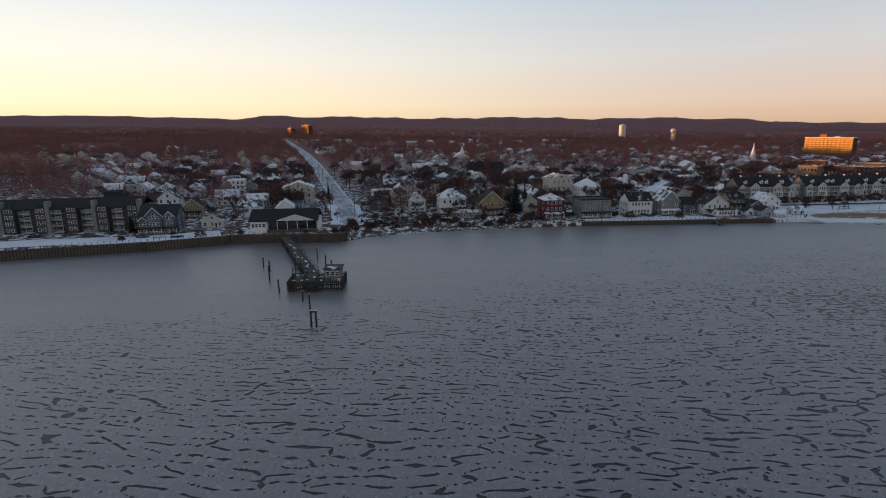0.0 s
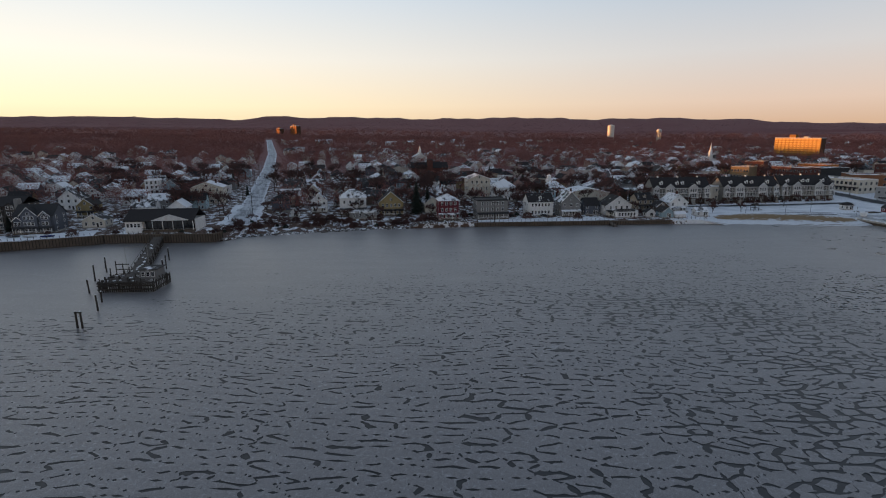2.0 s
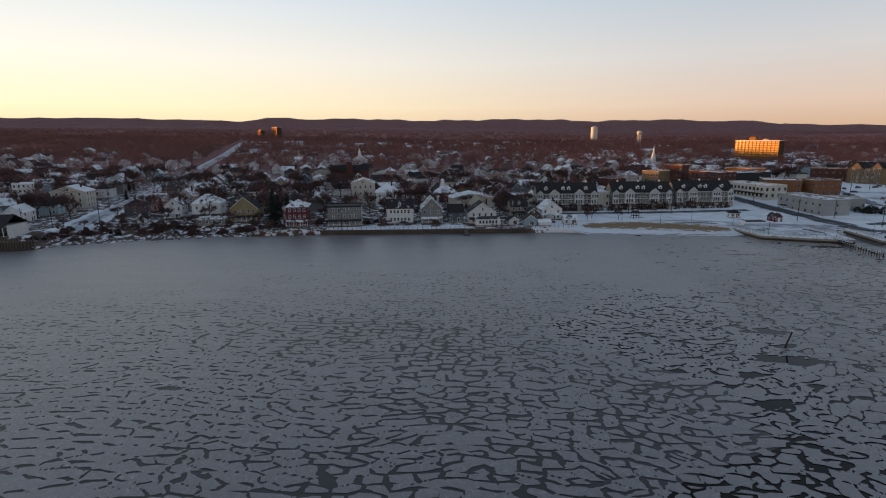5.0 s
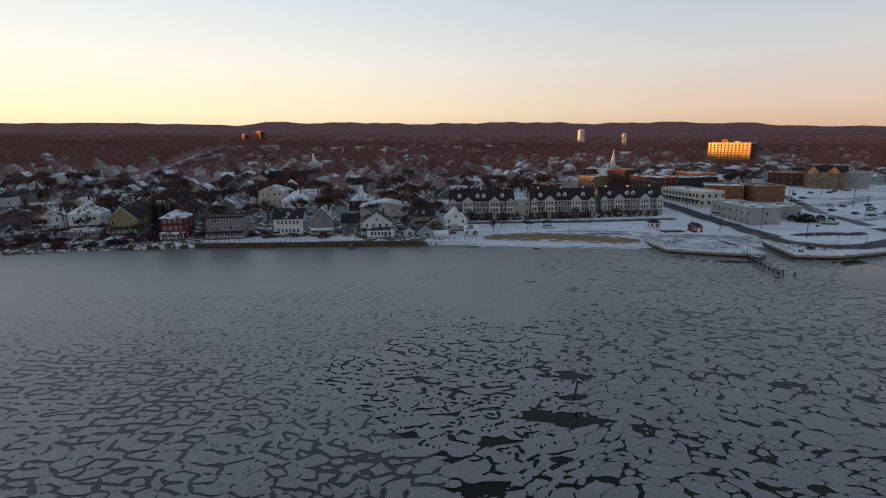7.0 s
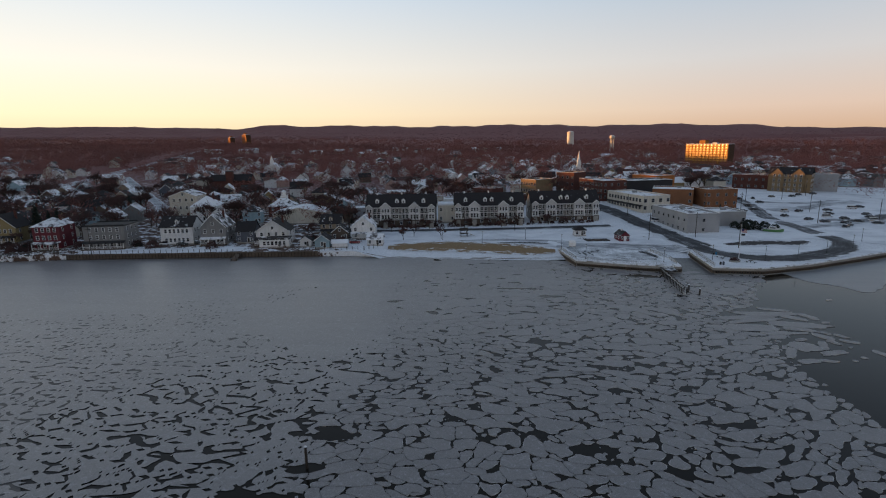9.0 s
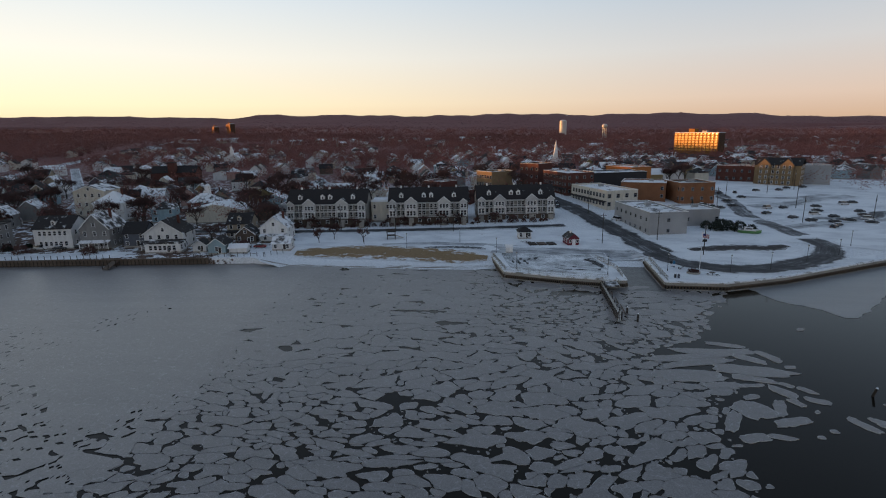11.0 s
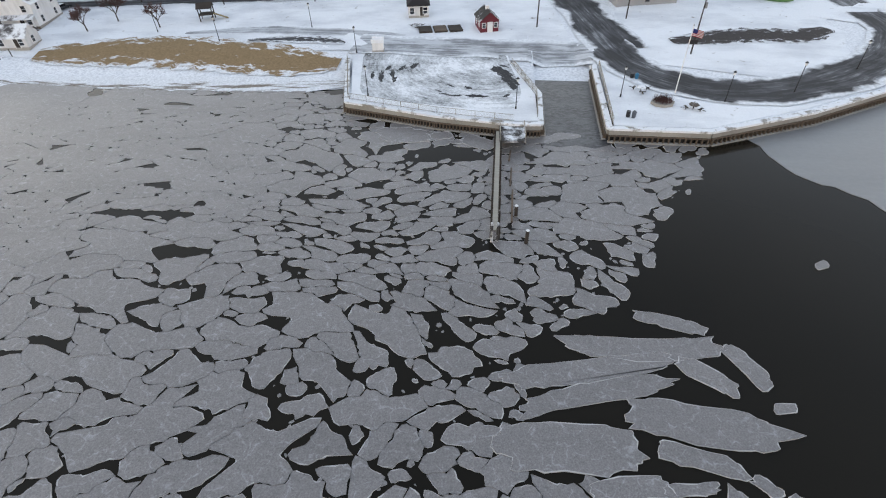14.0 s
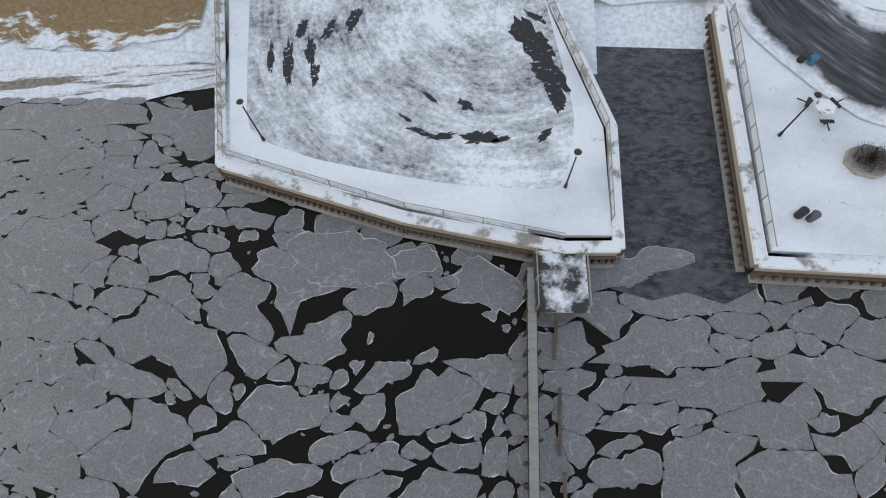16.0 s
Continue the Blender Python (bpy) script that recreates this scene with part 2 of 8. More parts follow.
M["snow"] = snow_ground("trodden_snow")


def swept(name, snow=0.0, base=(0.032, 0.033, 0.036)):
    """A ploughed roadway: dark lanes, grey streaks along the line of travel and ragged snow on both edges."""
    m, nt, b = nodes_of(name, 0.75, 0, 0.25)
    uvn = nt.nodes.new("ShaderNodeUVMap")
    uvn.uv_map = "lane"
    streaks = []
    for sx, sy in ((3.0, 0.05), (11.0, 0.16)):
        mp = nt.nodes.new("ShaderNodeMapping")
        mp.inputs["Scale"].default_value = (sx, sy, 1)
        nt.links.new(uvn.outputs[0], mp.inputs["Vector"])
        n = nt.nodes.new("ShaderNodeTexNoise")
        n.inputs["Scale"].default_value, n.inputs["Detail"].default_value, n.inputs["Roughness"].default_value = 1.0, 5, 0.65
        nt.links.new(mp.outputs["Vector"], n.inputs["Vector"])
        streaks.append(n.outputs["Fac"])
    drift = noise_node(nt, 0.14, 5, 0.62, (1, 1, 1), "World", 15)
    fine = noise_node(nt, 1.6, 5, 0.65, (1, 1, 1), "World")

    def math_node(op, a, c, d=None):
        k = nt.nodes.new("ShaderNodeMath")
        k.operation = op
        for i, v in enumerate((a, c, d)):
            if v is None:
                continue
            if isinstance(v, (int, float)):
                k.inputs[i].default_value = v
            else:
                nt.links.new(v, k.inputs[i])
        return k.outputs[0]

    sep = nt.nodes.new("ShaderNodeSeparateXYZ")
    nt.links.new(uvn.outputs[0], sep.inputs[0])
    edge = math_node("MULTIPLY_ADD", drift, 1.1, math_node("SUBTRACT", math_node("ABSOLUTE", sep.outputs["X"], 0), 0.55))
    tone = math_node("ADD", math_node("MULTIPLY", streaks[0], 0.55), math_node("MULTIPLY", streaks[1], 0.45))
    tone = math_node("ADD", math_node("MULTIPLY_ADD", drift, 0.5, -0.25 + snow), tone)
    c = ramp(nt, tone, [(0.40, base), (0.52, tuple(v * 2.6 for v in base)), (0.60, (0.24, 0.25, 0.265)), (0.70, (0.5, 0.52, 0.55))])
    white = ramp(nt, fine, [(0.3, (0.5, 0.52, 0.55)), (0.65, SNOW)])
    nt.links.new(mixed(nt, ramp(nt, edge, [(0.72, (0, 0, 0)), (0.90, (1, 1, 1))]), c, white), b.inputs["Base Color"])
    bumped(nt, b, fine, 0.3, 0.08)
    return m


def ragged(name, dark, light, stretch=0.12, cover=0.45, edge_tone=(0.52, 0.54, 0.57)):
    """Bare ground whose edges break up raggedly into the snow around it."""
    m, nt, b = nodes_of(name, 0.85, 0, 0.2)
    uvn = nt.nodes.new("ShaderNodeUVMap")
    uvn.uv_map = "lane"
    mp = nt.nodes.new("ShaderNodeMapping")
    mp.inputs["Scale"].default_value = (2.2, stretch, 1)
    nt.links.new(uvn.outputs[0], mp.inputs["Vector"])
    n = nt.nodes.new("ShaderNodeTexNoise")
    n.inputs["Scale"].default_value, n.inputs["Detail"].default_value, n.inputs["Roughness"].default_value = 1.6, 7, 0.68
    nt.links.new(mp.outputs["Vector"], n.inputs["Vector"])
    sep = nt.nodes.new("ShaderNodeSeparateXYZ")
    nt.links.new(uvn.outputs[0], sep.inputs[0])
    ab = nt.nodes.new("ShaderNodeMath")
    ab.operation = "ABSOLUTE"
    nt.links.new(sep.outputs["X"], ab.inputs[0])
    sm = nt.nodes.new("ShaderNodeMath")
    sm.operation = "MULTIPLY_ADD"
    sm.inputs[1].default_value = 4.0
    nt.links.new(n.outputs["Fac"], sm.inputs[0])
    nt.links.new(ab.outputs[0], sm.inputs[2])
    fine = noise_node(nt, 2.5, 5, 0.65, (1, 1, 1), "World")
    bare = ramp(nt, fine, [(0.3, dark), (0.7, light)])
    white = ramp(nt, fine, [(0.3, edge_tone), (0.65, SNOW)])
    half = nt.nodes.new("ShaderNodeMapRange")
    half.inputs["From Min"].default_value, half.inputs["From Max"].default_value = 2.05 + cover, 2.35 + cover
    nt.links.new(sm.outputs[0], half.inputs["Value"])
    nt.links.new(mixed(nt, half.outputs[0], bare, white), b.inputs["Base Color"])
    bumped(nt, b, fine, 0.3, 0.08)
    return m


M["bare"] = ragged("scraped_bare_patch", (0.028, 0.029, 0.032), (0.085, 0.087, 0.092), 0.35, 0.35)
M["tarmac"] = ragged("bare_wet_tarmac", (0.03, 0.027, 0.027), (0.07, 0.062, 0.06), 0.25, 0.68)
M["bared"] = snow_over("wind_bared_concrete", (0.04, 0.041, 0.045), 0.22, 1.4, 0.8, 20, (1, 2.4, 1), "World")
M["asphalt"] = swept("ploughed_asphalt", 0.05)
M["road_wet"] = swept("bare_asphalt", -0.05)
M["street_snow"] = swept("snow_packed_street", 0.16, (0.07, 0.07, 0.075))


def scoured():
    """Concrete swept by ploughs in wide arcs: grey scraped film, dark bare streaks and white drifts."""
    m, nt, b = nodes_of("windswept_plaza", 0.8, 0, 0.25)
    pos = nt.nodes.new("ShaderNodeNewGeometry").outputs["Position"]
    off = nt.nodes.new("ShaderNodeVectorMath")
    off.operation = "SUBTRACT"
    off.inputs[1].default_value = (279.5, 281.0, 2.0)
    nt.links.new(pos, off.inputs[0])
    sep = nt.nodes.new("ShaderNodeSeparateXYZ")
    nt.links.new(off.outputs[0], sep.inputs[0])
    turn = nt.nodes.new("ShaderNodeMath")
    turn.operation = "ARCTAN2"
    nt.links.new(sep.outputs["Y"], turn.inputs[0])
    nt.links.new(sep.outputs["X"], turn.inputs[1])
    far = nt.nodes.new("ShaderNodeVectorMath")
    far.operation = "LENGTH"
    nt.links.new(off.outputs[0], far.inputs[0])
    arc = nt.nodes.new("ShaderNodeCombineXYZ")
    nt.links.new(far.outputs["Value"], arc.inputs["X"])
    nt.links.new(turn.outputs[0], arc.inputs["Y"])
    sweeps = []
    for sx, sy, sc in ((1.0, 2.2, 0.8), (1.0, 4.0, 2.2)):
        mp = nt.nodes.new("ShaderNodeMapping")
        mp.inputs["Scale"].default_value = (sx, sy, 1)
        nt.links.new(arc.outputs[0], mp.inputs["Vector"])
        n = nt.nodes.new("ShaderNodeTexNoise")
        n.inputs["Scale"].default_value, n.inputs["Detail"].default_value, n.inputs["Roughness"].default_value = sc, 6, 0.68
        nt.links.new(mp.outputs["Vector"], n.inputs["Vector"])
        sweeps.append(n.outputs["Fac"])
    patch = noise_node(nt, 0.13, 4, 0.55, (1, 1, 1), "World", 40)
    fine = noise_node(nt, 2.2, 6, 0.72, (1, 1, 1), "World", 22)

    def added(a, c, k):
        q = nt.nodes.new("ShaderNodeMath")
        q.operation = "MULTIPLY_ADD"
        q.inputs[1].default_value = k
        nt.links.new(a, q.inputs[0])
        nt.links.new(c, q.inputs[2])
        return q.outputs[0]

    tone = added(sweeps[1], added(sweeps[0], added(patch, fine, 1.3), 0.8), 0.7)
    c = ramp(nt, tone, [(1.46 / 4, (0.04, 0.041, 0.045)), (1.62 / 4, (0.17, 0.175, 0.18)), (1.74 / 4, (0.34, 0.355, 0.37)), (1.92 / 4, (0.52, 0.54, 0.565)), (2.15 / 4, SNOW)])
    scale = nt.nodes.new("ShaderNodeMath")
    scale.operation = "MULTIPLY"
    scale.inputs[1].default_value = 0.25
    nt.links.new(tone, scale.inputs[0])
    for link in list(nt.links):
        if link.from_socket == tone and link.to_node.type == "VALTORGB":
            nt.links.new(scale.outputs[0], link.to_socket)
    nt.links.new(c, b.inputs["Base Color"])
    bumped(nt, b, fine, 0.2, 0.05)
    return m


def refrozen():
    """Dark brash and slush frozen together in the ramp: smooth grey pans, black cracks and pale crumbs."""
    m, nt, b = nodes_of("dark_refrozen_slush", 0.35, 0, 0.5)
    big = noise_node(nt, 0.28, 5, 0.6, (1, 1.5, 1), "World", 10)
    mid = noise_node(nt, 1.0, 7, 0.72, (1, 2.0, 1), "World", 14)
    fine = noise_node(nt, 5.0, 5, 0.7, (1, 1.6, 1), "World")
    c = ramp(nt, mid, [(0.40, (0.005, 0.005, 0.006)), (0.48, (0.025, 0.026, 0.029)), (0.62, (0.09, 0.092, 0.098))])
    pans = ramp(nt, big, [(0.46, (0, 0, 0)), (0.58, (0.55, 0.55, 0.55))])
    c = mixed(nt, pans, c, (0.085, 0.087, 0.092))
    c = mixed(nt, ramp(nt, fine, [(0.66, (0, 0, 0)), (0.76, (0.7, 0.7, 0.7))]), c, (0.36, 0.37, 0.39))
    nt.links.new(c, b.inputs["Base Color"])
    bumped(nt, b, mid, 0.35, 0.12)
    return m


M["plaza"] = scoured()
M["sand"] = ragged("wet_beach_sand", (0.17, 0.115, 0.06), (0.30, 0.205, 0.115), 0.11, 0.62)
M["slush"] = refrozen()
M["tideline"] = ragged("icy_tideline", (0.12, 0.10, 0.08), (0.30, 0.27, 0.24), 0.06, -0.12)
# near-black colour for the shade in the sea wall's recess
M["wet_dark"] = plain("recess_shade_timber", (0.025, 0.022, 0.02), 0.7, 0.3, 1.5)
M["concrete"] = plain("weathered_concrete", (0.33, 0.31, 0.28), 0.85, 0.35, 0.9)
M["snowy_cap"] = snow_over("snow_dusted_concrete_cap", (0.33, 0.31, 0.28), 0.66, 0.6, 0.85, 0, (1, 1, 1), "World")
M["rail_metal"] = plain("galvanised_rail", (0.36, 0.34, 0.30), 0.5, 0.2, 2, 0.5)
M["old_wood"] = plain("weathered_timber", (0.125, 0.095, 0.072), 0.9, 0.4, 1.4)
M["pier_wood"] = plain("grey_pier_boards", (0.10, 0.088, 0.078), 0.9, 0.4, 1.2)
M["condo"] = siding("dark_grey_brown_shingle", (0.075, 0.066, 0.062))
M["dark_wood"] = plain("tarred_piling", (0.045, 0.036, 0.030), 0.85, 0.4, 1.6)
M["rock"] = snow_over("snow_dusted_rock", (0.10, 0.09, 0.08), 0.42, 0.7)
M["glass"] = plain("dark_window_glass", (0.018, 0.022, 0.03), 0.08, 0.3, 0.8, 0, 0, 0.4, 0.8)
M["trim"] = plain("white_trim_paint", (0.78, 0.77, 0.76), 0.55, 0.15, 2)
M["white"] = siding("white_clapboard", (0.76, 0.75, 0.74))
M["cream"] = siding("cream_clapboard", (0.62, 0.57, 0.48))
M["grey"] = siding("grey_clapboard", (0.22, 0.215, 0.21))
M["bluegrey"] = siding("slate_blue_shingle", (0.10, 0.11, 0.135))
M["tan"] = siding("tan_clapboard", (0.38, 0.31, 0.23))
M["yellow"] = siding("mustard_clapboard", (0.30, 0.23, 0.11))
M["red"] = siding("barn_red_clapboard", (0.14, 0.022, 0.032))
M["teal"] = siding("pale_blue_clapboard", (0.33, 0.45, 0.50))
M["brown"] = siding("cedar_brown_shingle", (0.11, 0.078, 0.06))
M["pink"] = siding("faded_pink_clapboard", (0.46, 0.31, 0.27))
M["brick"] = brickwork("red_brick", (0.12, 0.05, 0.04))
M["brownbrick"] = brickwork("orange_brown_brick", (0.25, 0.115, 0.06))
M["tanbrick"] = brickwork("tan_brick", (0.25, 0.175, 0.10))
M["goldbrick"] = brickwork("buff_brick", (0.30, 0.14, 0.035))
# grey-white terrace siding, darkened for the shade inside the porches
M["stucco"] = siding("porch_shaded_terrace_siding", (0.24, 0.23, 0.215))
M["gallery"] = plain("pale_porch_paint", (0.50, 0.49, 0.47), 0.6, 0.2, 2)
# gold of the low sun on the bays is put into this colour
M["sunlit_panel"] = plain("sunlit_balcony_panel", (0.58, 0.31, 0.05), 0.5, 0.2, 0.3)
M["orangebrick"] = brickwork("orange_brick", (0.40, 0.15, 0.045))
# tower brick darkened for the ends turned away from the sun
M["endbrick"] = brickwork("unlit_side_brick", (0.10, 0.06, 0.04))
M["block"] = plain("painted_block_wall", (0.33, 0.33, 0.335), 0.8, 0.2, 0.8)
M["blacktar"] = plain("black_flat_roofing", (0.03, 0.03, 0.032), 0.85, 0.3, 0.6)
M["shingle"] = snow_over("dark_shingle_bare", (0.032, 0.029, 0.030), 0.10, 0.5)
M["roof_half"] = snow_over("half_snowed_shingle", (0.055, 0.052, 0.052), 0.46, 0.35)
M["roof_snow"] = snow_over("snowed_over_roof", (0.10, 0.095, 0.095), 0.78, 0.3)
def far_roof():
    m, nt, b = nodes_of("far_roofs", 0.85, 0, 0.2)
    src = nt.nodes.new("ShaderNodeNewGeometry").outputs["Random Per Island"]
    n = noise_node(nt, 0.4, 4, 0.6, (1, 1, 1), "World")
    ad = nt.nodes.new("ShaderNodeMath")
    ad.operation = "MULTIPLY_ADD"
    ad.inputs[1].default_value = 0.6
    nt.links.new(src, ad.inputs[0])
    nt.links.new(n, ad.inputs[2])
    nt.links.new(ramp(nt, ad.outputs[0], [(0.55, (0.04, 0.036, 0.036)), (0.80, (0.09, 0.075, 0.07)), (0.90, (0.40, 0.42, 0.45)), (1.0, SNOW)]), b.inputs["Base Color"])
    return m


M["far_roof"] = far_roof()
def soft_twig(name, colour, var, scale, objvar=0.0):
    """Fine twigs catch light as one soft crown rather than as single facets."""
    m = plain(name, colour, 0.9, var, scale, 0, 0, objvar)
    nt = m.node_tree
    b = nt.nodes["Principled BSDF"]
    g = nt.nodes.new("ShaderNodeNewGeometry")
    v = nt.nodes.new("ShaderNodeVectorMath")
    v.operation = "MULTIPLY_ADD"
    v.inputs[1].default_value = (0.45, 0.45, 0.45)
    v.inputs[2].default_value = (-0.15, -0.25, 0.7)
    nt.links.new(g.outputs["Normal"], v.inputs[0])
    w = nt.nodes.new("ShaderNodeVectorMath")
    w.operation = "NORMALIZE"
    nt.links.new(v.outputs[0], w.inputs[0])
    nt.links.new(w.outputs[0], b.inputs["Normal"])
    return m


M["bark"] = plain("winter_bark", (0.075, 0.055, 0.045), 0.9, 0.3, 3)
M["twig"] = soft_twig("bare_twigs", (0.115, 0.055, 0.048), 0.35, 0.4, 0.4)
# paler purplish colour stands in for haze over the far hills
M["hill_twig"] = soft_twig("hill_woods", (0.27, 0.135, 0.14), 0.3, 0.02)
# lightened and reddened: the sunset haze is put into this colour
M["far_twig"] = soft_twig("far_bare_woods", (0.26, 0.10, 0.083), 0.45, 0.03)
M["needle"] = plain("dark_conifer_needles", (0.022, 0.032, 0.022), 0.8, 0.4, 1.2, 0, 0, 0.3)
M["black"] = plain("black_paint", (0.02, 0.02, 0.022), 0.45, 0.2, 3)
M["rubber"] = plain("tyre_rubber", (0.02, 0.02, 0.02), 0.9, 0.2, 4)
M["chrome"] = plain("dull_chrome", (0.5, 0.5, 0.5), 0.3, 0.1, 4, 0.9)
M["car_dark"] = plain("dark_car_paint", (0.03, 0.034, 0.04), 0.3, 0.2, 2)
M["car_white"] = plain("white_car_paint", (0.62, 0.63, 0.65), 0.3, 0.1, 2)
M["car_red"] = plain("red_car_paint", (0.25, 0.03, 0.03), 0.3, 0.1, 2)
M["green"] = plain("green_hull_paint", (0.10, 0.22, 0.08), 0.4, 0.2, 2)
M["blue"] = plain("blue_plastic", (0.02, 0.16, 0.30), 0.5, 0.2, 2)
M["flag_red"] = plain("red_flag_cloth", (0.45, 0.05, 0.06), 0.8, 0.1, 2)
M["flag_white"] = plain("white_flag_cloth", (0.7, 0.7, 0.7), 0.8, 0.1, 2)
M["flag_blue"] = plain("blue_flag_cloth", (0.03, 0.05, 0.2), 0.8, 0.1, 2)
M["tank"] = plain("pale_tank_paint", (0.66, 0.62, 0.55), 0.5, 0.12, 0.4)
M["stain_wood"] = snow_over("snow_dusted_table", (0.10, 0.08, 0.065), 0.5, 1.2)


# ---- mesh helpers ----
def slots(me, mats):
    for m in mats if isinstance(mats, (list, tuple)) else [mats]:
        me.materials.append(M[m] if isinstance(m, str) else m)


def mesh_of(name, bm, mats):
    me = bpy.data.meshes.new(name)
    bm.to_mesh(me)
    bm.free()
    slots(me, mats)
    return me


def thing(name, label, category, at=None, group="", kind=""):
    ob = new(name)
    ob.empty_display_size = 0.5
    if at is not None:
        ob.matrix_basis = at
    return tagged(ob, label, category, group, kind)


def part(name, bm, mats, parent, label="", at=None):
    """One mesh object under a thing or a part; bm may be a bmesh or a finished mesh."""
    me = bm if isinstance(bm, bpy.types.Mesh) else mesh_of(name, bm, mats)
    ob = new(name, me)
    ob.parent = parent
    if at is not None:
        ob.matrix_basis = at
    return tagged(ob, label)


def setting(name, bm, mats, label, category):
    me = bm if isinstance(bm, bpy.types.Mesh) else mesh_of(name, bm, mats)
    return tagged(new(name, me), label, category, "", "structure")


def quad(bm, pts, mi=0):
    f = bm.faces.new([bm.verts.new(p) for p in pts])
    f.material_index = mi
    return f


def box(bm, x0, x1, y0, y1, z0, z1, mi=0, m=None):
    v = [bm.verts.new(p if m is None else m @ Vector(p)) for p in
         ((x0, y0, z0), (x1, y0, z0), (x1, y1, z0), (x0, y1, z0), (x0, y0, z1), (x1, y0, z1), (x1, y1, z1), (x0, y1, z1))]
    for a in ((3, 2, 1, 0), (4, 5, 6, 7), (0, 1, 5, 4), (1, 2, 6, 5), (2, 3, 7, 6), (3, 0, 4, 7)):
        bm.faces.new([v[i] for i in a]).material_index = mi
    return bm


def boxed(*a, **k):
    return box(bmesh.new(), *a, **k)


def prism(bm, pts, z0, z1, mi=0, top=None):
    """An upright prism over a counter-clockwise outline."""
    lo = [bm.verts.new((x, y, z0)) for x, y in pts]
    hi = [bm.verts.new((x, y, z1)) for x, y in pts]
    n = len(pts)
    bm.faces.new(lo[::-1]).material_index = mi
    bm.faces.new(hi).material_index = mi if top is None else top
    for i in range(n):
        bm.faces.new((lo[i], lo[(i + 1) % n], hi[(i + 1) % n], hi[i])).material_index = mi
    return bm


def tube(bm, a, b, r0, r1=None, n=6, mi=0, caps=True):
    a, b = Vector(a), Vector(b)
    r1 = r0 if r1 is None else r1
    d = b - a
    q = d.to_track_quat("Z", "Y")
    ra, rb = [], []
    for i in range(n):
        o = q @ Vector((math.cos(2 * math.pi * i / n), math.sin(2 * math.pi * i / n), 0))
        ra.append(bm.verts.new(a + o * r0))
        rb.append(bm.verts.new(b + o * r1))
    for i in range(n):
        bm.faces.new((ra[i], ra[(i + 1) % n], rb[(i + 1) % n], rb[i])).material_index = mi
    if caps:
        bm.faces.new(ra[::-1]).material_index = mi
        bm.faces.new(rb).material_index = mi
    return bm


def ribbon(name, pts, width, z_of, mats, label, category, lift=0.05, step=6.0, taper=0.0):
    """A strip of road that follows a line of points over the ground."""
    pts = [plan(*p) for p in pts]
    dense = []
    for (xa, ya), (xb, yb) in zip(pts, pts[1:]):
        k = max(1, int(math.hypot(xb - xa, yb - ya) / step))
        dense += [(xa + (xb - xa) * i / k, ya + (yb - ya) * i / k) for i in range(k)]
    dense.append(pts[-1])
    for _ in range(3):
        dense = [dense[0]] + [((p[0] + 2 * q[0] + r[0]) / 4, (p[1] + 2 * q[1] + r[1]) / 4) for p, q, r in zip(dense, dense[1:], dense[2:])] + [dense[-1]]
    bm = bmesh.new()
    rows = []
    run, where = 0.0, {}
    for i, (x, y) in enumerate(dense):
        p, q = dense[max(0, i - 1)], dense[min(len(dense) - 1, i + 1)]
        d = Vector((q[0] - p[0], q[1] - p[1])).normalized()
        side = Vector((d.y, -d.x))
        w = width * (1 + 0.10 * math.sin(i * 1.7) * math.sin(i * 0.61))
        if taper:
            w *= max(0.05, math.sin(math.pi * (i + 0.3) / (len(dense) - 0.4))) ** taper
        row = []
        for s in (-0.5, -0.25, 0, 0.25, 0.5):
            px, py = x + side.x * w * s, y + side.y * w * s
            row.append(bm.verts.new((px, py, z_of(px, py) + lift)))
            where[row[-1]] = (s * 2, run)
        rows.append(row)
        run += math.hypot(q[0] - p[0], q[1] - p[1]) * 0.5
    for a, b in zip(rows, rows[1:]):
        for k in range(4):
            bm.faces.new((a[k], a[k + 1], b[k + 1], b[k]))
    bmesh.ops.recalc_face_normals(bm, faces=bm.faces[:])
    uv = bm.loops.layers.uv.new("lane")
    for f in bm.faces:
        for lp in f.loops:
            lp[uv].uv = where[lp.vert]
    return setting(name, bm, mats, label, category)


# ---- ground and shore ----
SHORE = [(-2600, -900), (-900, -190), (-400, 84), (-205, 172), (-175, 186), (-155, 193), (-128, 203), (-101.5, 216), (-100, 218.5), (-54, 222.5), (-41, 236), (-5, 249.5),
         (22, 257.5), (49, 262), (60, 264), (127, 271), (158, 274.2), (172, 275.5), (185, 272.5), (220, 270), (250.5, 270), (253.9, 270.6), (254.2, 271.4), (256.0, 262.6), (284.3, 255.4), (288.0, 255.6),
         (288.7, 266.2), (288.9, 274.5), (299.4, 274.0), (299.6, 254.6), (313.2, 253.8), (331, 260.8), (368, 281), (520, 352), (900, 520), (2600, 900)]
# draft shore line, and shifts fitting the western waterfront to the camera's view
DRAFT_SHORE = ([-900, -400, -200, -155, -118, -93, -50, -43, -5, 30, 67, 127, 156, 185, 250, 331, 368, 520, 900], [-200, 50, 146, 167, 179, 198, 206, 215, 232, 245, 253, 267.5, 274, 270, 271, 260.8, 281, 352, 520])
VIEW_SHIFT = ([-165, -120, -93, -71, -45, -5, 30, 64, 95, 127, 156, 200], [-18, -14, -11, -9, -8, -6.5, -4.6, -3, -1.2, -0.8, -0.5, 0], [23, 18.5, 14.6, 13.5, 16, 15.5, 12.5, 10, 5.5, 4, 2, 0])
SX, SY = [p[0] for p in SHORE], [p[1] for p in SHORE]
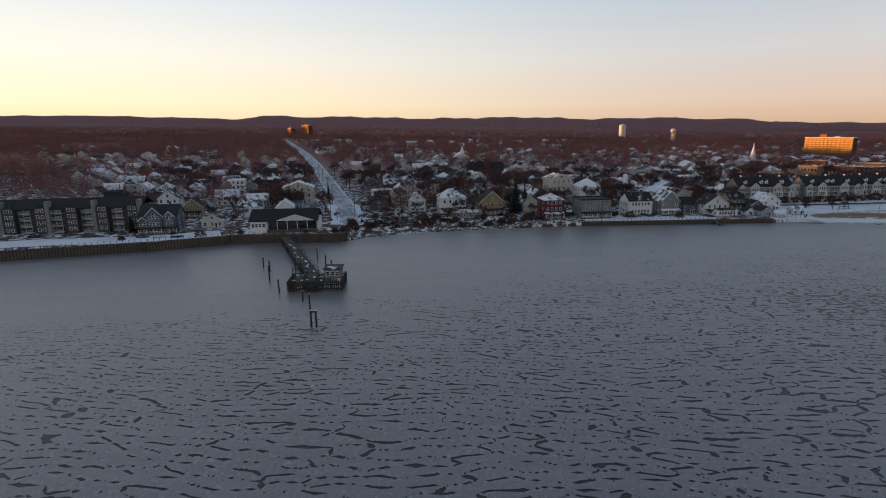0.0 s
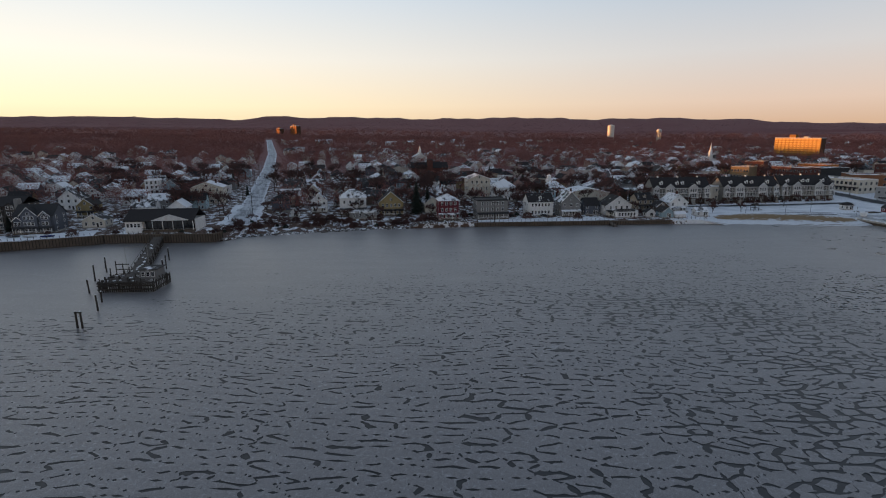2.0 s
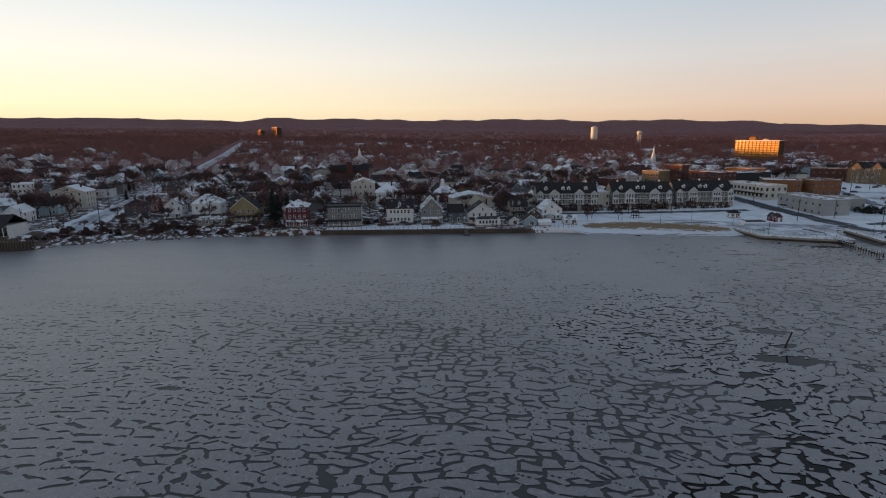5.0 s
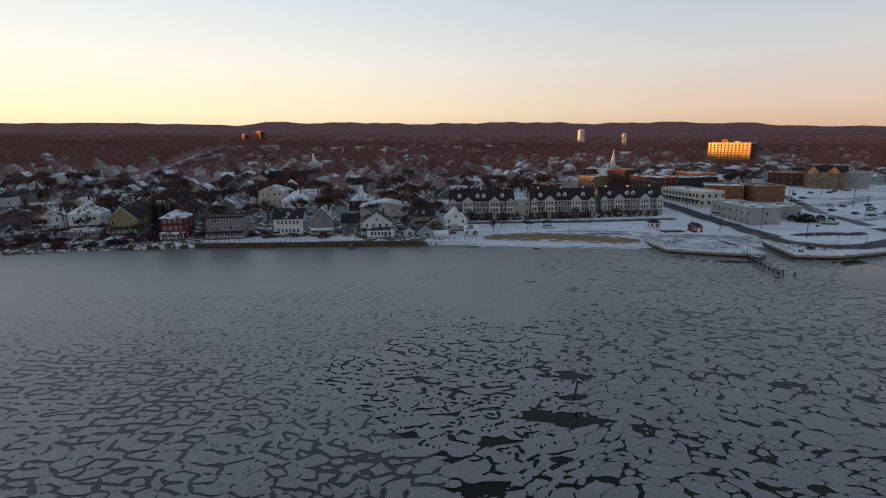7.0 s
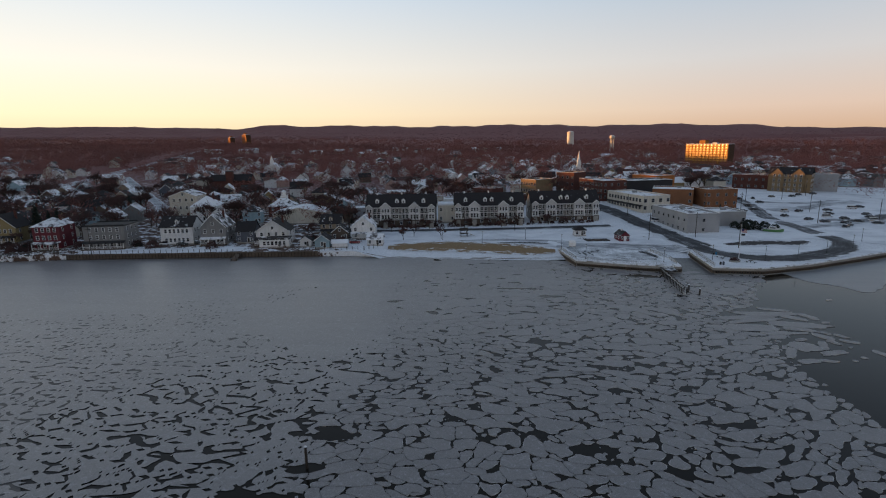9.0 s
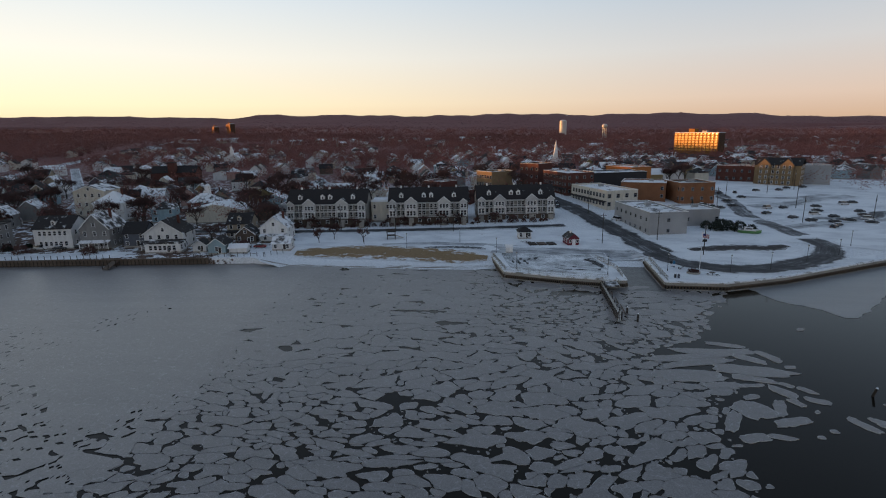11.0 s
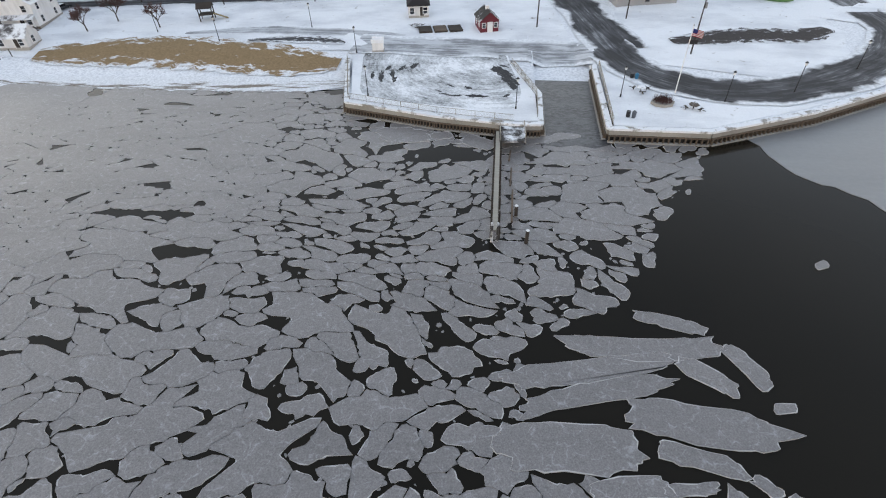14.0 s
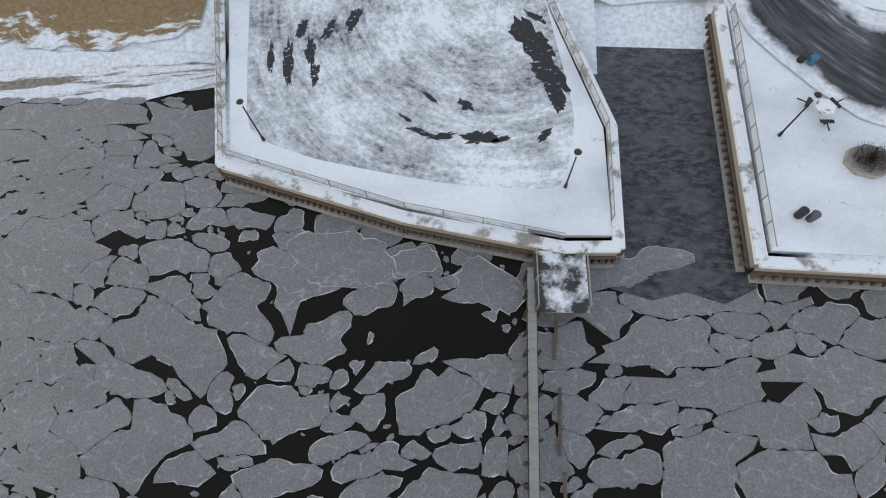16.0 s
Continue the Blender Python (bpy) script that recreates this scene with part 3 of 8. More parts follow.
BEACH = [(-60, 1), (-45, 0), (25, 0), (33, 1), (150, 1), (172, 1), (186, 0), (254.0, 0), (254.3, 1), (288.7, 1), (288.9, 0), (299.4, 0), (299.6, 1)]
HILL_U = [-1.2, -1.007, -0.878, -0.754, -0.644, -0.525, -0.502, -0.431, -0.352, -0.262, -0.173, -0.119, 0.071, 0.194, 0.323, 0.43, 0.477, 0.525, 0.688, 1.3]
HILL_Z = [201, 201, 203, 206, 194, 189, 161, 218, 200, 209, 199, 195, 212, 198, 213, 200, 209, 182, 179, 179]


def sea_edge(x):
    return float(np.interp(x, SX, SY))


def draft_edge(x):
    return float(np.interp(x, *DRAFT_SHORE))


def plan(x, y):
    """A spot of the draft layout, shifted to fit the camera's view."""
    k = min(1.0, max(0.0, 1 - (y - draft_edge(x)) / float(np.interp(x, [-100, -40, 30], [230, 160, 90]))))
    return x + k * float(np.interp(x, VIEW_SHIFT[0], VIEW_SHIFT[1])), y + k * float(np.interp(x, VIEW_SHIFT[0], VIEW_SHIFT[2]))


def land_z(x, y):
    e = sea_edge(x)
    d = y - e
    wall = float(np.interp(x, [p[0] for p in BEACH], [p[1] for p in BEACH]))
    smooth = y - float(np.interp(x, [-400, -155, -93, 0, 127, 250, 331, 520], [84, 193, 219, 251, 271, 270, 268, 352]))
    west = float(np.interp(max(smooth, 0), [0, 30, 62, 100, 160, 300, 440, 1000, 2000, 3300], [2.0, 2.3, 3.2, 3.8, 5.2, 9, 14, 30, 56, 88]))
    east = float(np.interp(max(smooth, 0), [0, 30, 62, 100, 130, 160, 300, 440, 1000, 2000, 3300], [2.0, 2.3, 3.5, 7.0, 9.5, 11, 14, 17, 32, 56, 88]))
    k = min(1.0, max(0.0, (x - 130) / 100.0))
    g = west + (east - west) * k * k * (3 - 2 * k)
    rise = min(1.0, max(0.0, (smooth - float(np.interp(x, [150, 250], [0, 55]))) / float(np.interp(x, [-100, -40, 30, 150, 250], [230, 160, 90, 90, 130]))))
    g += float(np.interp(x, [-58, -44], [1.9, 0.2])) * (1 - rise) * (x < 60) + rise * (5.3 - 0.0145 * x - 0.0088 * y)
    g = max(g, 2.0 + 0.002 * max(smooth, 0))
    if 249 < x < 306 and y < 320:
        g = min(g, 2.02 + max(0.0, y - 291) * 0.035)
    # rise added out of view to keep the low sun off the ice
    if x < -270 and y < 420:
        u = min(1.0, (-270 - x) / 260.0) * min(1.0, max(0.0, (420 - y) / 150.0)) * min(1.0, max(0.0, d / 60.0))
        g += 18 * u * u * (3 - 2 * u)
    ramp_z = -0.25 + d * 0.14
    z = g if wall > 0.99 else min(g, ramp_z + wall * (2.2 - ramp_z) if ramp_z < 2.2 else g)
    if 284.2 < x < 300.0:
        z = min(z, -0.3 + (y - 271.5) * 0.19)
    if y > 3300:
        u = (x - 120) / (y - 40)
        t = min(1, (y - 3300) / 1150)
        t = t * t * (3 - 2 * t)
        z += t * (float(np.interp(u, HILL_U, HILL_Z)) + 4 * math.sin(u * 60) + 3 * math.sin(u * 143 + 1) - 88)
    return z


def build_land():
    xs = sorted(set([x for x in SX] + list(np.arange(-240, 420, 3.5)) + list(np.arange(-900, -240, 40)) + list(np.arange(420, 1000, 40)) + list(np.arange(-4600, 4700, 95))))
    off = [0, 1.2, 2.5, 4, 6, 8, 11, 14, 18, 24, 30, 38, 48, 60, 75, 92, 115, 145, 180, 230, 290, 360, 450, 580, 750, 1000, 1300, 1700, 2200, 2700]
    fixed = [3300, 3500, 3700, 3900, 4100, 4300, 4460, 4600, 4780, 4990]
    verts, faces = [], []
    rows = len(off) + len(fixed) + 1
    for x in xs:
        e = sea_edge(x)
        verts.append((x, e, -1.5))
        for o in off:
            verts.append((x, e + o, land_z(x, e + o)))
        for y in fixed:
            verts.append((x, max(y, e + 2800 + (y - 3300) * 0.2), land_z(x, y)))
    for i in range(len(xs) - 1):
        for j in range(rows - 1):
            a = i * rows + j
            faces.append((a, a + rows, a + rows + 1, a + 1))
    me = bpy.data.meshes.new("ground")
    me.from_pydata(verts, [], faces)
    slots(me, "land")
    setting("ground", me, None, "snowy town ground rising inland to wooded hills", "ground")


build_land()
bm = bmesh.new()
quad(bm, [(-4900, -4900, 0), (4900, -4900, 0), (4900, 700, 0), (-4900, 700, 0)])
setting("water", bm, "water", "dark still harbour water between the ice floes", "water")


# ---- ice ----
LEAD = [(290, 60), (288, 150), (286, 178), (287, 188), (291, 196), (293, 199), (285, 202), (283, 212), (288, 216.5), (294.5, 218.5), (298.8, 226), (300.5, 230), (303.5, 237), (310, 243.5), (312.3, 251), (314, 254)]
X_KNOTS = np.arange(-330, 400, 1.0)
CELL_X = ([-100, 40, 110, 180, 215, 250, 300], [6.4, 5.0, 3.4, 2.8, 3.0, 2.9, 2.8])
U_KNOTS = np.concatenate(([0], np.cumsum(1 / np.interp(X_KNOTS[:-1], *CELL_X))))
CELL_Y = 1.9
FIELD_EDGE = 200.0
EDGE_COLUMN = int(np.interp(FIELD_EDGE, X_KNOTS, U_KNOTS))
# open water: centre, half length, half width
HOLES = ((200, 136, 6.5, 2.2), (203.5, 152, 3.6, 1.8), (203, 143.5, 2.4, 1.2), (273.6, 249.3, 5.4, 2.1), (265, 250.6, 2.0, 0.8), (259.5, 259.4, 2.4, 0.7), (279.5, 254.0, 1.2, 0.7), (236, 232.6, 6.5, 0.7), (243, 225.5, 3.5, 0.9), (259, 215, 1.3, 0.7), (241, 151, 3.0, 1.2), (228, 176, 1.6, 0.8), (262, 171, 1.5, 0.7))
dice = np.random.RandomState(5)
JX, JY, HEFT, LUCK, OPEN, WIDE = (dice.rand(512, 512) for _ in range(6))


def grad_noise(x, y, salt):
    """Smooth gradient noise over arrays of places."""
    xi, yi = np.floor(x), np.floor(y)
    fx, fy = x - xi, y - yi

    def corner(ix, iy, dx, dy):
        h = np.sin(ix * 127.1 + iy * 311.7 + salt * 74.7) * 43758.5453
        a = (h - np.floor(h)) * 2 * math.pi
        return np.cos(a) * dx + np.sin(a) * dy

    u, v = fx * fx * fx * (fx * (fx * 6 - 15) + 10), fy * fy * fy * (fy * (fy * 6 - 15) + 10)
    a = corner(xi, yi, fx, fy) * (1 - u) + corner(xi + 1, yi, fx - 1, fy) * u
    b = corner(xi, yi + 1, fx, fy - 1) * (1 - u) + corner(xi + 1, yi + 1, fx - 1, fy - 1) * u
    return a * (1 - v) + b * v


def ramp01(v, a, b):
    return np.clip((v - a) / (b - a), 0, 1)


def looseness(x, y):
    """0: closed grey sheet, 1: loose floes with open water."""
    o = np.interp(x, [-60, 40, 110, 160, 200, 250, 300], [0.30, 0.44, 0.58, 0.62, 0.52, 0.40, 0.46])
    off = np.interp(x, SX, SY) - y
    west = 1 - ramp01(x, 190, 235)
    o = o - 0.9 * west * np.clip(1 - off / 120.0, 0, 1) - 0.10 * west * ramp01(y, 100, 150)
    o = o + 0.26 * (1 - ramp01(y, 50, 100)) * ramp01(x, 0, 65) + 0.16 * west * ramp01(x, 100, 170) * (1 - ramp01(y, 110, 165))
    o = o + 0.34 * np.clip(1 - np.hypot((x - 108) / 42.0, (y - 148) / 20.0), 0, 1)
    # the packed slabs before the beach, the broken corner by the pier, the closed ice east of it
    o = o - (0.30 * ramp01(y, 200, 222) + 0.4 * ramp01(y, 222, 240)) * (1 - west) * (1 - ramp01(x, 238, 256)) - 0.20 * ramp01(x, 150, 190) * west * ramp01(y, 185, 225)
    o = o + 0.14 * ramp01(x, 215, 235) * (1 - ramp01(y, 165, 195)) * (1 - ramp01(x, 275, 285))
    o = o + 0.15 * ramp01(x, 250, 266) * (1 - ramp01(x, 282, 284)) * ramp01(y, 224, 236)
    o = np.where((x > 283.4) & (y > 235), 0.15 + 0.42 * ramp01(x, 302, 309), o)
    lead = np.interp(y, [p[1] for p in LEAD], [p[0] for p in LEAD])
    o = o + 0.2 * np.clip(1 - np.abs(lead - x) / 12.0, 0, 1) * (x > 270)
    n = grad_noise(x * 0.012, y * 0.024, 8) * 0.5 + grad_noise(x * 0.05, y * 0.08, 9) * 0.5
    return np.clip(o + n * np.where((x > 283.4) & (y > 235), 0.08, 0.55), 0, 1)


def joined_floe(i, j):
    """The floe that a cell belongs to: cells frozen together into larger floes and slabs."""
    x, y = np.interp(i + 0.5, U_KNOTS, X_KNOTS), (j - 199.5) * CELL_Y
    slabs = (x > 196) & (x < 247) & (y > 206)
    sheets = (x > 282) & (y > 228)
    wide = np.where(slabs, 4, np.where(sheets, 3, 2))
    gj = j // 2
    gi = (i + (gj % 2) * (wide // 2)) // wide
    fused = (LUCK[gi % 512, gj % 512] > np.where(slabs, 0.25, np.where(sheets, 0.3, 0.74))) & (i > EDGE_COLUMN)
    return np.where(fused, (gi * wide + 2048) * 4096 + gj * 2 + 1, i * 4096 + j)


def pack(x, y, fine=False):
    """Level of the ice (above 0: ice) at each place, and the floe that lies there."""
    calm = np.interp(x, [150, 220], [0.55, 1.0])
    roll = np.interp(x, [140, 225], [0.32, 1.0])
    swing = np.interp(x, [140, 225], [0.6, 1.0]) + 0.5 * np.clip(1 - np.hypot((x - 108) / 50.0, (y - 148) / 24.0), 0, 1)
    wx = grad_noise(x * 0.016, y * 0.02, 1) * 13 * swing + grad_noise(x * 0.055, y * 0.065, 2) * 4.0 * roll + (grad_noise(x * 0.33, y * 0.4, 15) * 1.0 + grad_noise(x * 1.2, y * 1.4, 16) * 0.42) * calm
    wy = grad_noise(x * 0.016, y * 0.02, 3) * 14 * swing + grad_noise(x * 0.055, y * 0.065, 4) * 4.4 * roll + (grad_noise(x * 0.33, y * 0.4, 17) * 0.8 + grad_noise(x * 1.2, y * 1.4, 18) * 0.36) * calm
    u, v = np.interp(x + wx, X_KNOTS, U_KNOTS), (y + wy) / CELL_Y + 200
    iu, iv = np.floor(u).astype(int), np.floor(v).astype(int)
    f1, f2, f3 = np.full(x.shape, 9.0), np.full(x.shape, 9.0), np.full(x.shape, 9.0)
    o1, o2 = np.zeros(x.shape, int), np.zeros(x.shape, int)
    stray, bulk = np.interp(x, [150, 220], [0.66, 1.1]), np.interp(x, [150, 220], [0.30, 0.72])
    for a in (-2, -1, 0, 1, 2):
        for b in (-2, -1, 0, 1, 2):
            i, j = iu + a, iv + b
            p, q = i % 512, j % 512
            d = np.hypot(i + 0.5 + (JX[p, q] - 0.5) * stray - u, j + 0.5 + (JY[p, q] - 0.5) * stray - v) - bulk * HEFT[p, q] ** 2
            key = i * 4096 + j
            first = d < f1
            second = ~first & (d < f2)
            f3 = np.where(first | second, f2, np.minimum(f3, d))
            f2 = np.where(first, f1, np.where(second, d, f2))
            o2 = np.where(first, o1, np.where(second, key, o2))
            f1, o1 = np.where(first, d, f1), np.where(first, key, o1)
    i1, j1, i2, j2 = o1 // 4096, o1 % 4096, o2 // 4096, o2 % 4096
    o = looseness(x, y)
    span = (f2 - f1) * 1.15
    # cracks pinch out where three floes meet
    pinch = np.clip((f3 - f2) * 4.5, 0, 1)
    pinch = pinch + (1 - pinch) * np.interp(x, [150, 225], [0.0, 0.75]) + (1 - pinch) * 0.55 * (x < 185) * ramp01(o, 0.55, 0.8)
    beside = np.abs(i1 - i2) > np.abs(j1 - j2)
    long = np.interp(x, [70, 150, 205], [1.0, 0.85, 0.08]) * (1 - 0.25 * ramp01(o, 0.5, 0.85)) + 0.30 * (x > 205) * (x < 256) * ramp01(y, 180, 200) + 0.5 * (x > 284) * (y > 198) * (y < 217)
    shut = np.clip(np.interp(x, [150, 220], [0.10, 0.74]) - 0.85 * o + np.where(beside, long, np.interp(x, [120, 190], [-0.32, -0.12])) + 0.32 * ((x > 283.4) & (y > 232) & (x < 302)), 0.02, 0.97)
    luck, width = OPEN[(i1 + i2) % 512, (j1 + j2) % 512], WIDE[(i1 + i2) % 512, (j1 + j2) % 512]
    gap = ramp01(o, 0.02, 0.16) * (0.05 + (0.10 + np.interp(x, [60, 150, 215], [0.26, 0.36, 0.38]) * o) * width ** np.interp(x, [150, 215], [0.8, 1.5])) * (1 + np.interp(x, [150, 215], [0.8, 1.4]) * grad_noise(x * 0.5, y * 0.6, 20)) * pinch
    level = np.where(luck < shut, np.where(fine & (o > 0.10), span - 0.018 - 0.02 * (x > 247) * (y > 215) + 0.05 * (o < 0.3) * (x < 247), 0.3), span - gap)
    floe = joined_floe(i1, j1)
    level = np.where(fine & (floe == joined_floe(i2, j2)), 0.3, level)
    bare = (LUCK[i1 % 512, j1 % 512] < 0.02 * o) & (o > 0.35) & (x > 170) & (y < 195)
    for hx, hy, ra, rb in HOLES:
        reach = np.hypot((x - hx) / ra, (y - hy) / rb) - 1
        level = np.where(reach + 0.9 * grad_noise(x * 0.45, y * 0.6, 21) < 0, -1.0, level)
    level = np.where(bare, -1.0, level)
    lead = np.interp(v * CELL_Y - 200 * CELL_Y - wy, [p[1] for p in LEAD], [p[0] for p in LEAD])
    level = np.where(x > lead + 1.1 * grad_noise(x * 0.4, y * 0.4, 22) + 2.5 * (LUCK[i1 % 512, j1 % 512] - 0.6), -1.0, level)
    shore = np.interp(x, SX, SY) + np.where((x > 172) & (x < 251) | (x > -45) & (x < 26), 0.9, -0.8)
    level = np.where((y > shore) | (x > 288.3) & (x < 299.2) & (y > 255.2 + 3.0 * grad_noise(x * 0.3, y * 0.3, 33)), -1.0, level)
    return level, floe, o, o1


def pack_runs(xs, ys, V, F):
    """The wind-packed ice of the open harbour, cut into strips between its cracks."""
    prev = None
    for y0 in range(0, len(ys), 40):
        gx, gy = np.meshgrid(xs, ys[y0:y0 + 40])
        block, _, _, cell = pack(gx, gy)
        block = np.where((cell // 4096 > EDGE_COLUMN) & (gy > 99), -1.0, block)
        for y, level in zip(ys[y0:y0 + 40], block):
            s = level > 0
            edge = np.flatnonzero(s[1:] != s[:-1])
            cut = xs[edge] + (xs[edge + 1] - xs[edge]) * level[edge] / (level[edge] - level[edge + 1])
            cuts = list(cut)
            if s[0]:
                cuts.insert(0, xs[0])
            if s[-1]:
                cuts.append(xs[-1])
            runs = [(cuts[k], cuts[k + 1]) for k in range(0, len(cuts) - 1, 2)]
            if prev is not None:
                join_runs(prev[0], prev[1], float(y), runs, V, F)
            prev = (float(y), runs)


def join_runs(y0, old, y, runs, V, F):
    i = j = 0
    pairs = []
    while i < len(old) and j < len(runs):
        if min(old[i][1], runs[j][1]) > max(old[i][0], runs[j][0]):
            pairs.append((i, j))
        if old[i][1] < runs[j][1]:
            i += 1
        else:
            j += 1
    below, above = {}, {}
    for i, j in pairs:
        below.setdefault(i, []).append(j)
        above.setdefault(j, []).append(i)

    def share(span, mine, others, table):
        k = mine.index(others)
        lo = span[0] if k == 0 else (table[mine[k - 1]][1] + table[mine[k]][0]) / 2
        hi = span[1] if k == len(mine) - 1 else (table[mine[k]][1] + table[mine[k + 1]][0]) / 2
        return min(max(lo, span[0]), span[1]), min(max(hi, span[0]), span[1])
    for i, j in pairs:
        a0, a1 = share(old[i], below[i], j, runs)
        b0, b1 = share(runs[j], above[j], i, old)
        k = len(V)
        V += [(a0, y0, 0.085), (a1, y0, 0.085), (b1, y, 0.085), (b0, y, 0.085)]
        F.append((k, k + 1, k + 2, k + 3))


def loose_floes():
    """Single floes of the nearer pack, each with its own ragged outline; edges on open water carry a rim."""
    x0, y0, x1, y1, st = 192.0, 96.0, 316.0, 274.0, 0.16
    gx, gy = np.meshgrid(np.arange(x0, x1, st), np.arange(y0, y1, st))
    parts = [pack(gx[k:k + 120], gy[k:k + 120], True) for k in range(0, len(gx), 120)]
    level, owner, cell = (np.concatenate([p[k] for p in parts]) for k in (0, 1, 3))
    mask = (level > 0) & (cell // 4096 >= EDGE_COLUMN)
    rr = random.Random(6)
    ny, nx = owner.shape
    reach = np.arange(1, 70) * 0.16

    def outlines(mask):
        ids, inv = np.unique(owner[mask], return_inverse=True)
        count = np.bincount(inv)
        cx, cy = np.bincount(inv, gx[mask]) / count, np.bincount(inv, gy[mask]) / count
        good, bad = [], []
        for n, idn in enumerate(ids):
            if count[n] < 14:
                continue
            m = min(64, max(14, int(math.sqrt(count[n]) * 1.7)))
            ang = np.arange(m) * 2 * math.pi / m + rr.uniform(0, 1)
            px, py = cx[n] + np.cos(ang)[:, None] * reach, cy[n] + np.sin(ang)[:, None] * reach
            ix = np.clip(((px - x0) / st + 0.5).astype(int), 0, nx - 1)
            iy = np.clip(((py - y0) / st + 0.5).astype(int), 0, ny - 1)
            inside = (owner[iy, ix] == idn) & (level[iy, ix] > 0)
            stop = np.argmin(inside, axis=1)
            row = np.arange(m)
            held = level[iy, ix][row, np.minimum(stop + 1, 68)] > 0
            r = reach[np.maximum(stop - 1, 0)] + np.where(held, 0.10, 0.05)
            if 0.5 * math.sin(2 * math.pi / m) * float(np.sum(r * np.roll(r, 1))) < 0.82 * count[n] * st * st:
                bad.append(idn)
            r = np.where(held, r, 0.2 * np.roll(r, 1) + 0.6 * r + 0.2 * np.roll(r, -1)) + np.array([rr.uniform(-0.05, 0.04) for _ in range(m)])
            ring = [(cx[n] + math.cos(a) * d, cy[n] + math.sin(a) * d) for a, d in zip(ang, r)]
            flat = bool(looseness(cx[n], cy[n]) < 0.15) and bool(held.all())
            good.append((idn, (cx[n], cy[n], rr.uniform(0.091, 0.099) if flat else rr.uniform(0.07, 0.11), ring, None if flat else [not h for h in held])))
        return good, bad

    good, bad = outlines(mask)
    dented = set(bad)
    out = [g for idn, g in good if idn not in dented]
    # floes too dented for one outline stay in their single cells
    again = mask & np.isin(owner, bad)
    owner = np.where(again, cell, owner)
    return out + [g for _, g in outlines(again)[0]]


def brash():
    """Small broken pieces in the wider gaps of the pack."""
    rr = random.Random(15)
    x = np.array([rr.uniform(205, 306) for _ in range(6500)])
    y = np.array([rr.uniform(125, 258) for _ in range(6500)])
    level, _, o, _ = pack(x, y)
    crowd = grad_noise(x * 0.13, y * 0.15, 30)
    out = []
    for k in np.flatnonzero((level < -0.02) & (level > -0.9) & (o > 0.3) & (crowd > -0.25) | (level <= -0.9) & (o > 0.3) & (crowd > 0.12)):
        lead = float(np.interp(y[k], [p[1] for p in LEAD], [p[0] for p in LEAD]))
        if x[k] > lead - 1 or y[k] > sea_edge(float(x[k])) - 1 or any(math.hypot((x[k] - h[0]) / h[2], (y[k] - h[1]) / h[3]) < 0.85 for h in HOLES):
            continue
        r = rr.uniform(0.10, 0.42) * rr.uniform(0.6, 1)
        sq, tw = rr.uniform(0.5, 0.9), rr.uniform(0, 3.14)
        ring = []
        for a in range(6):
            d = r * rr.uniform(0.6, 1.3)
            ux, uy = d * math.cos(a * 1.047), d * sq * math.sin(a * 1.047)
            ring.append((x[k] + ux * math.cos(tw) - uy * math.sin(tw), y[k] + ux * math.sin(tw) + uy * math.cos(tw)))
        out.append((float(x[k]), float(y[k]), rr.uniform(0.02, 0.06), ring, None))
    return out


def ragged_ring(x, y, a, b, turn, rr, n=34):
    """The outline of one large floe: half length a, half width b, long side at the given turn, blunt broken ends."""
    t, salt = radians(turn), rr.uniform(0, 90)
    out = []
    bend, lean = rr.uniform(-0.10, 0.10) * a, rr.uniform(-0.35, 0.35)
    for k in range(n):
        q = 2 * math.pi * (k + rr.uniform(-0.3, 0.3)) / n
        c, s_ = math.cos(q), math.sin(q)
        d = 1 + 0.20 * noise.noise(Vector((c * 1.4 + salt, s_ * 1.4, 1))) + 0.22 * noise.noise(Vector((c * 4 + salt, s_ * 4, 3)))
        ux = a * d * math.copysign(abs(c) ** 0.6, c)
        uy = b * d * math.copysign(abs(s_) ** 0.65, s_)
        ux, uy = ux + lean * uy + rr.uniform(-0.1, 0.1), uy + bend * (1 - (ux / a) ** 2) + rr.uniform(-0.12, 0.12) * min(1.0, b)
        out.append((x + ux * math.cos(t) - uy * math.sin(t), y + ux * math.sin(t) + uy * math.cos(t)))
    return out


def floe_geometry(cx, cy, z, ring, rim, verts, faces, mats, ox=0.0, oy=0.0):
    n = len(ring)
    s = len(verts)
    verts += [(x - ox, y - oy, -0.12) for x, y in ring]
    verts += [(x - ox, y - oy, z) for x, y in ring]
    for i in range(n):
        faces.append((s + i, s + (i + 1) % n, s + n + (i + 1) % n, s + n + i))
        mats.append(1)
    if rim:
        inner = []
        for i, (x, y) in enumerate(ring):
            dx, dy = cx - x, cy - y
            d = math.hypot(dx, dy) or 1
            w = 0.03 + 0.10 * max(0.0, math.sin(i * 0.9 + cx * 3)) if rim[i] else 0.012
            t = min(0.4, w / d)
            inner.append((x + dx * t - ox, y + dy * t - oy, z - 0.03))
        verts += inner
        for i in range(n):
            faces.append((s + n + i, s + n + (i + 1) % n, s + 2 * n + (i + 1) % n, s + 2 * n + i))
            mats.append(1 if rim[i] and rim[(i + 1) % n] else 0)
        faces.append(tuple(s + 2 * n + i for i in range(n)))
    else:
        faces.append(tuple(s + n + i for i in range(n)))
    mats.append(0)


def ice_mesh(name, verts, faces, mats, surf):
    me = bpy.data.meshes.new(name)
    me.from_pydata(verts, [], faces)
    slots(me, surf)
    me.polygons.foreach_set("material_index", mats)
    me.update()
    return me


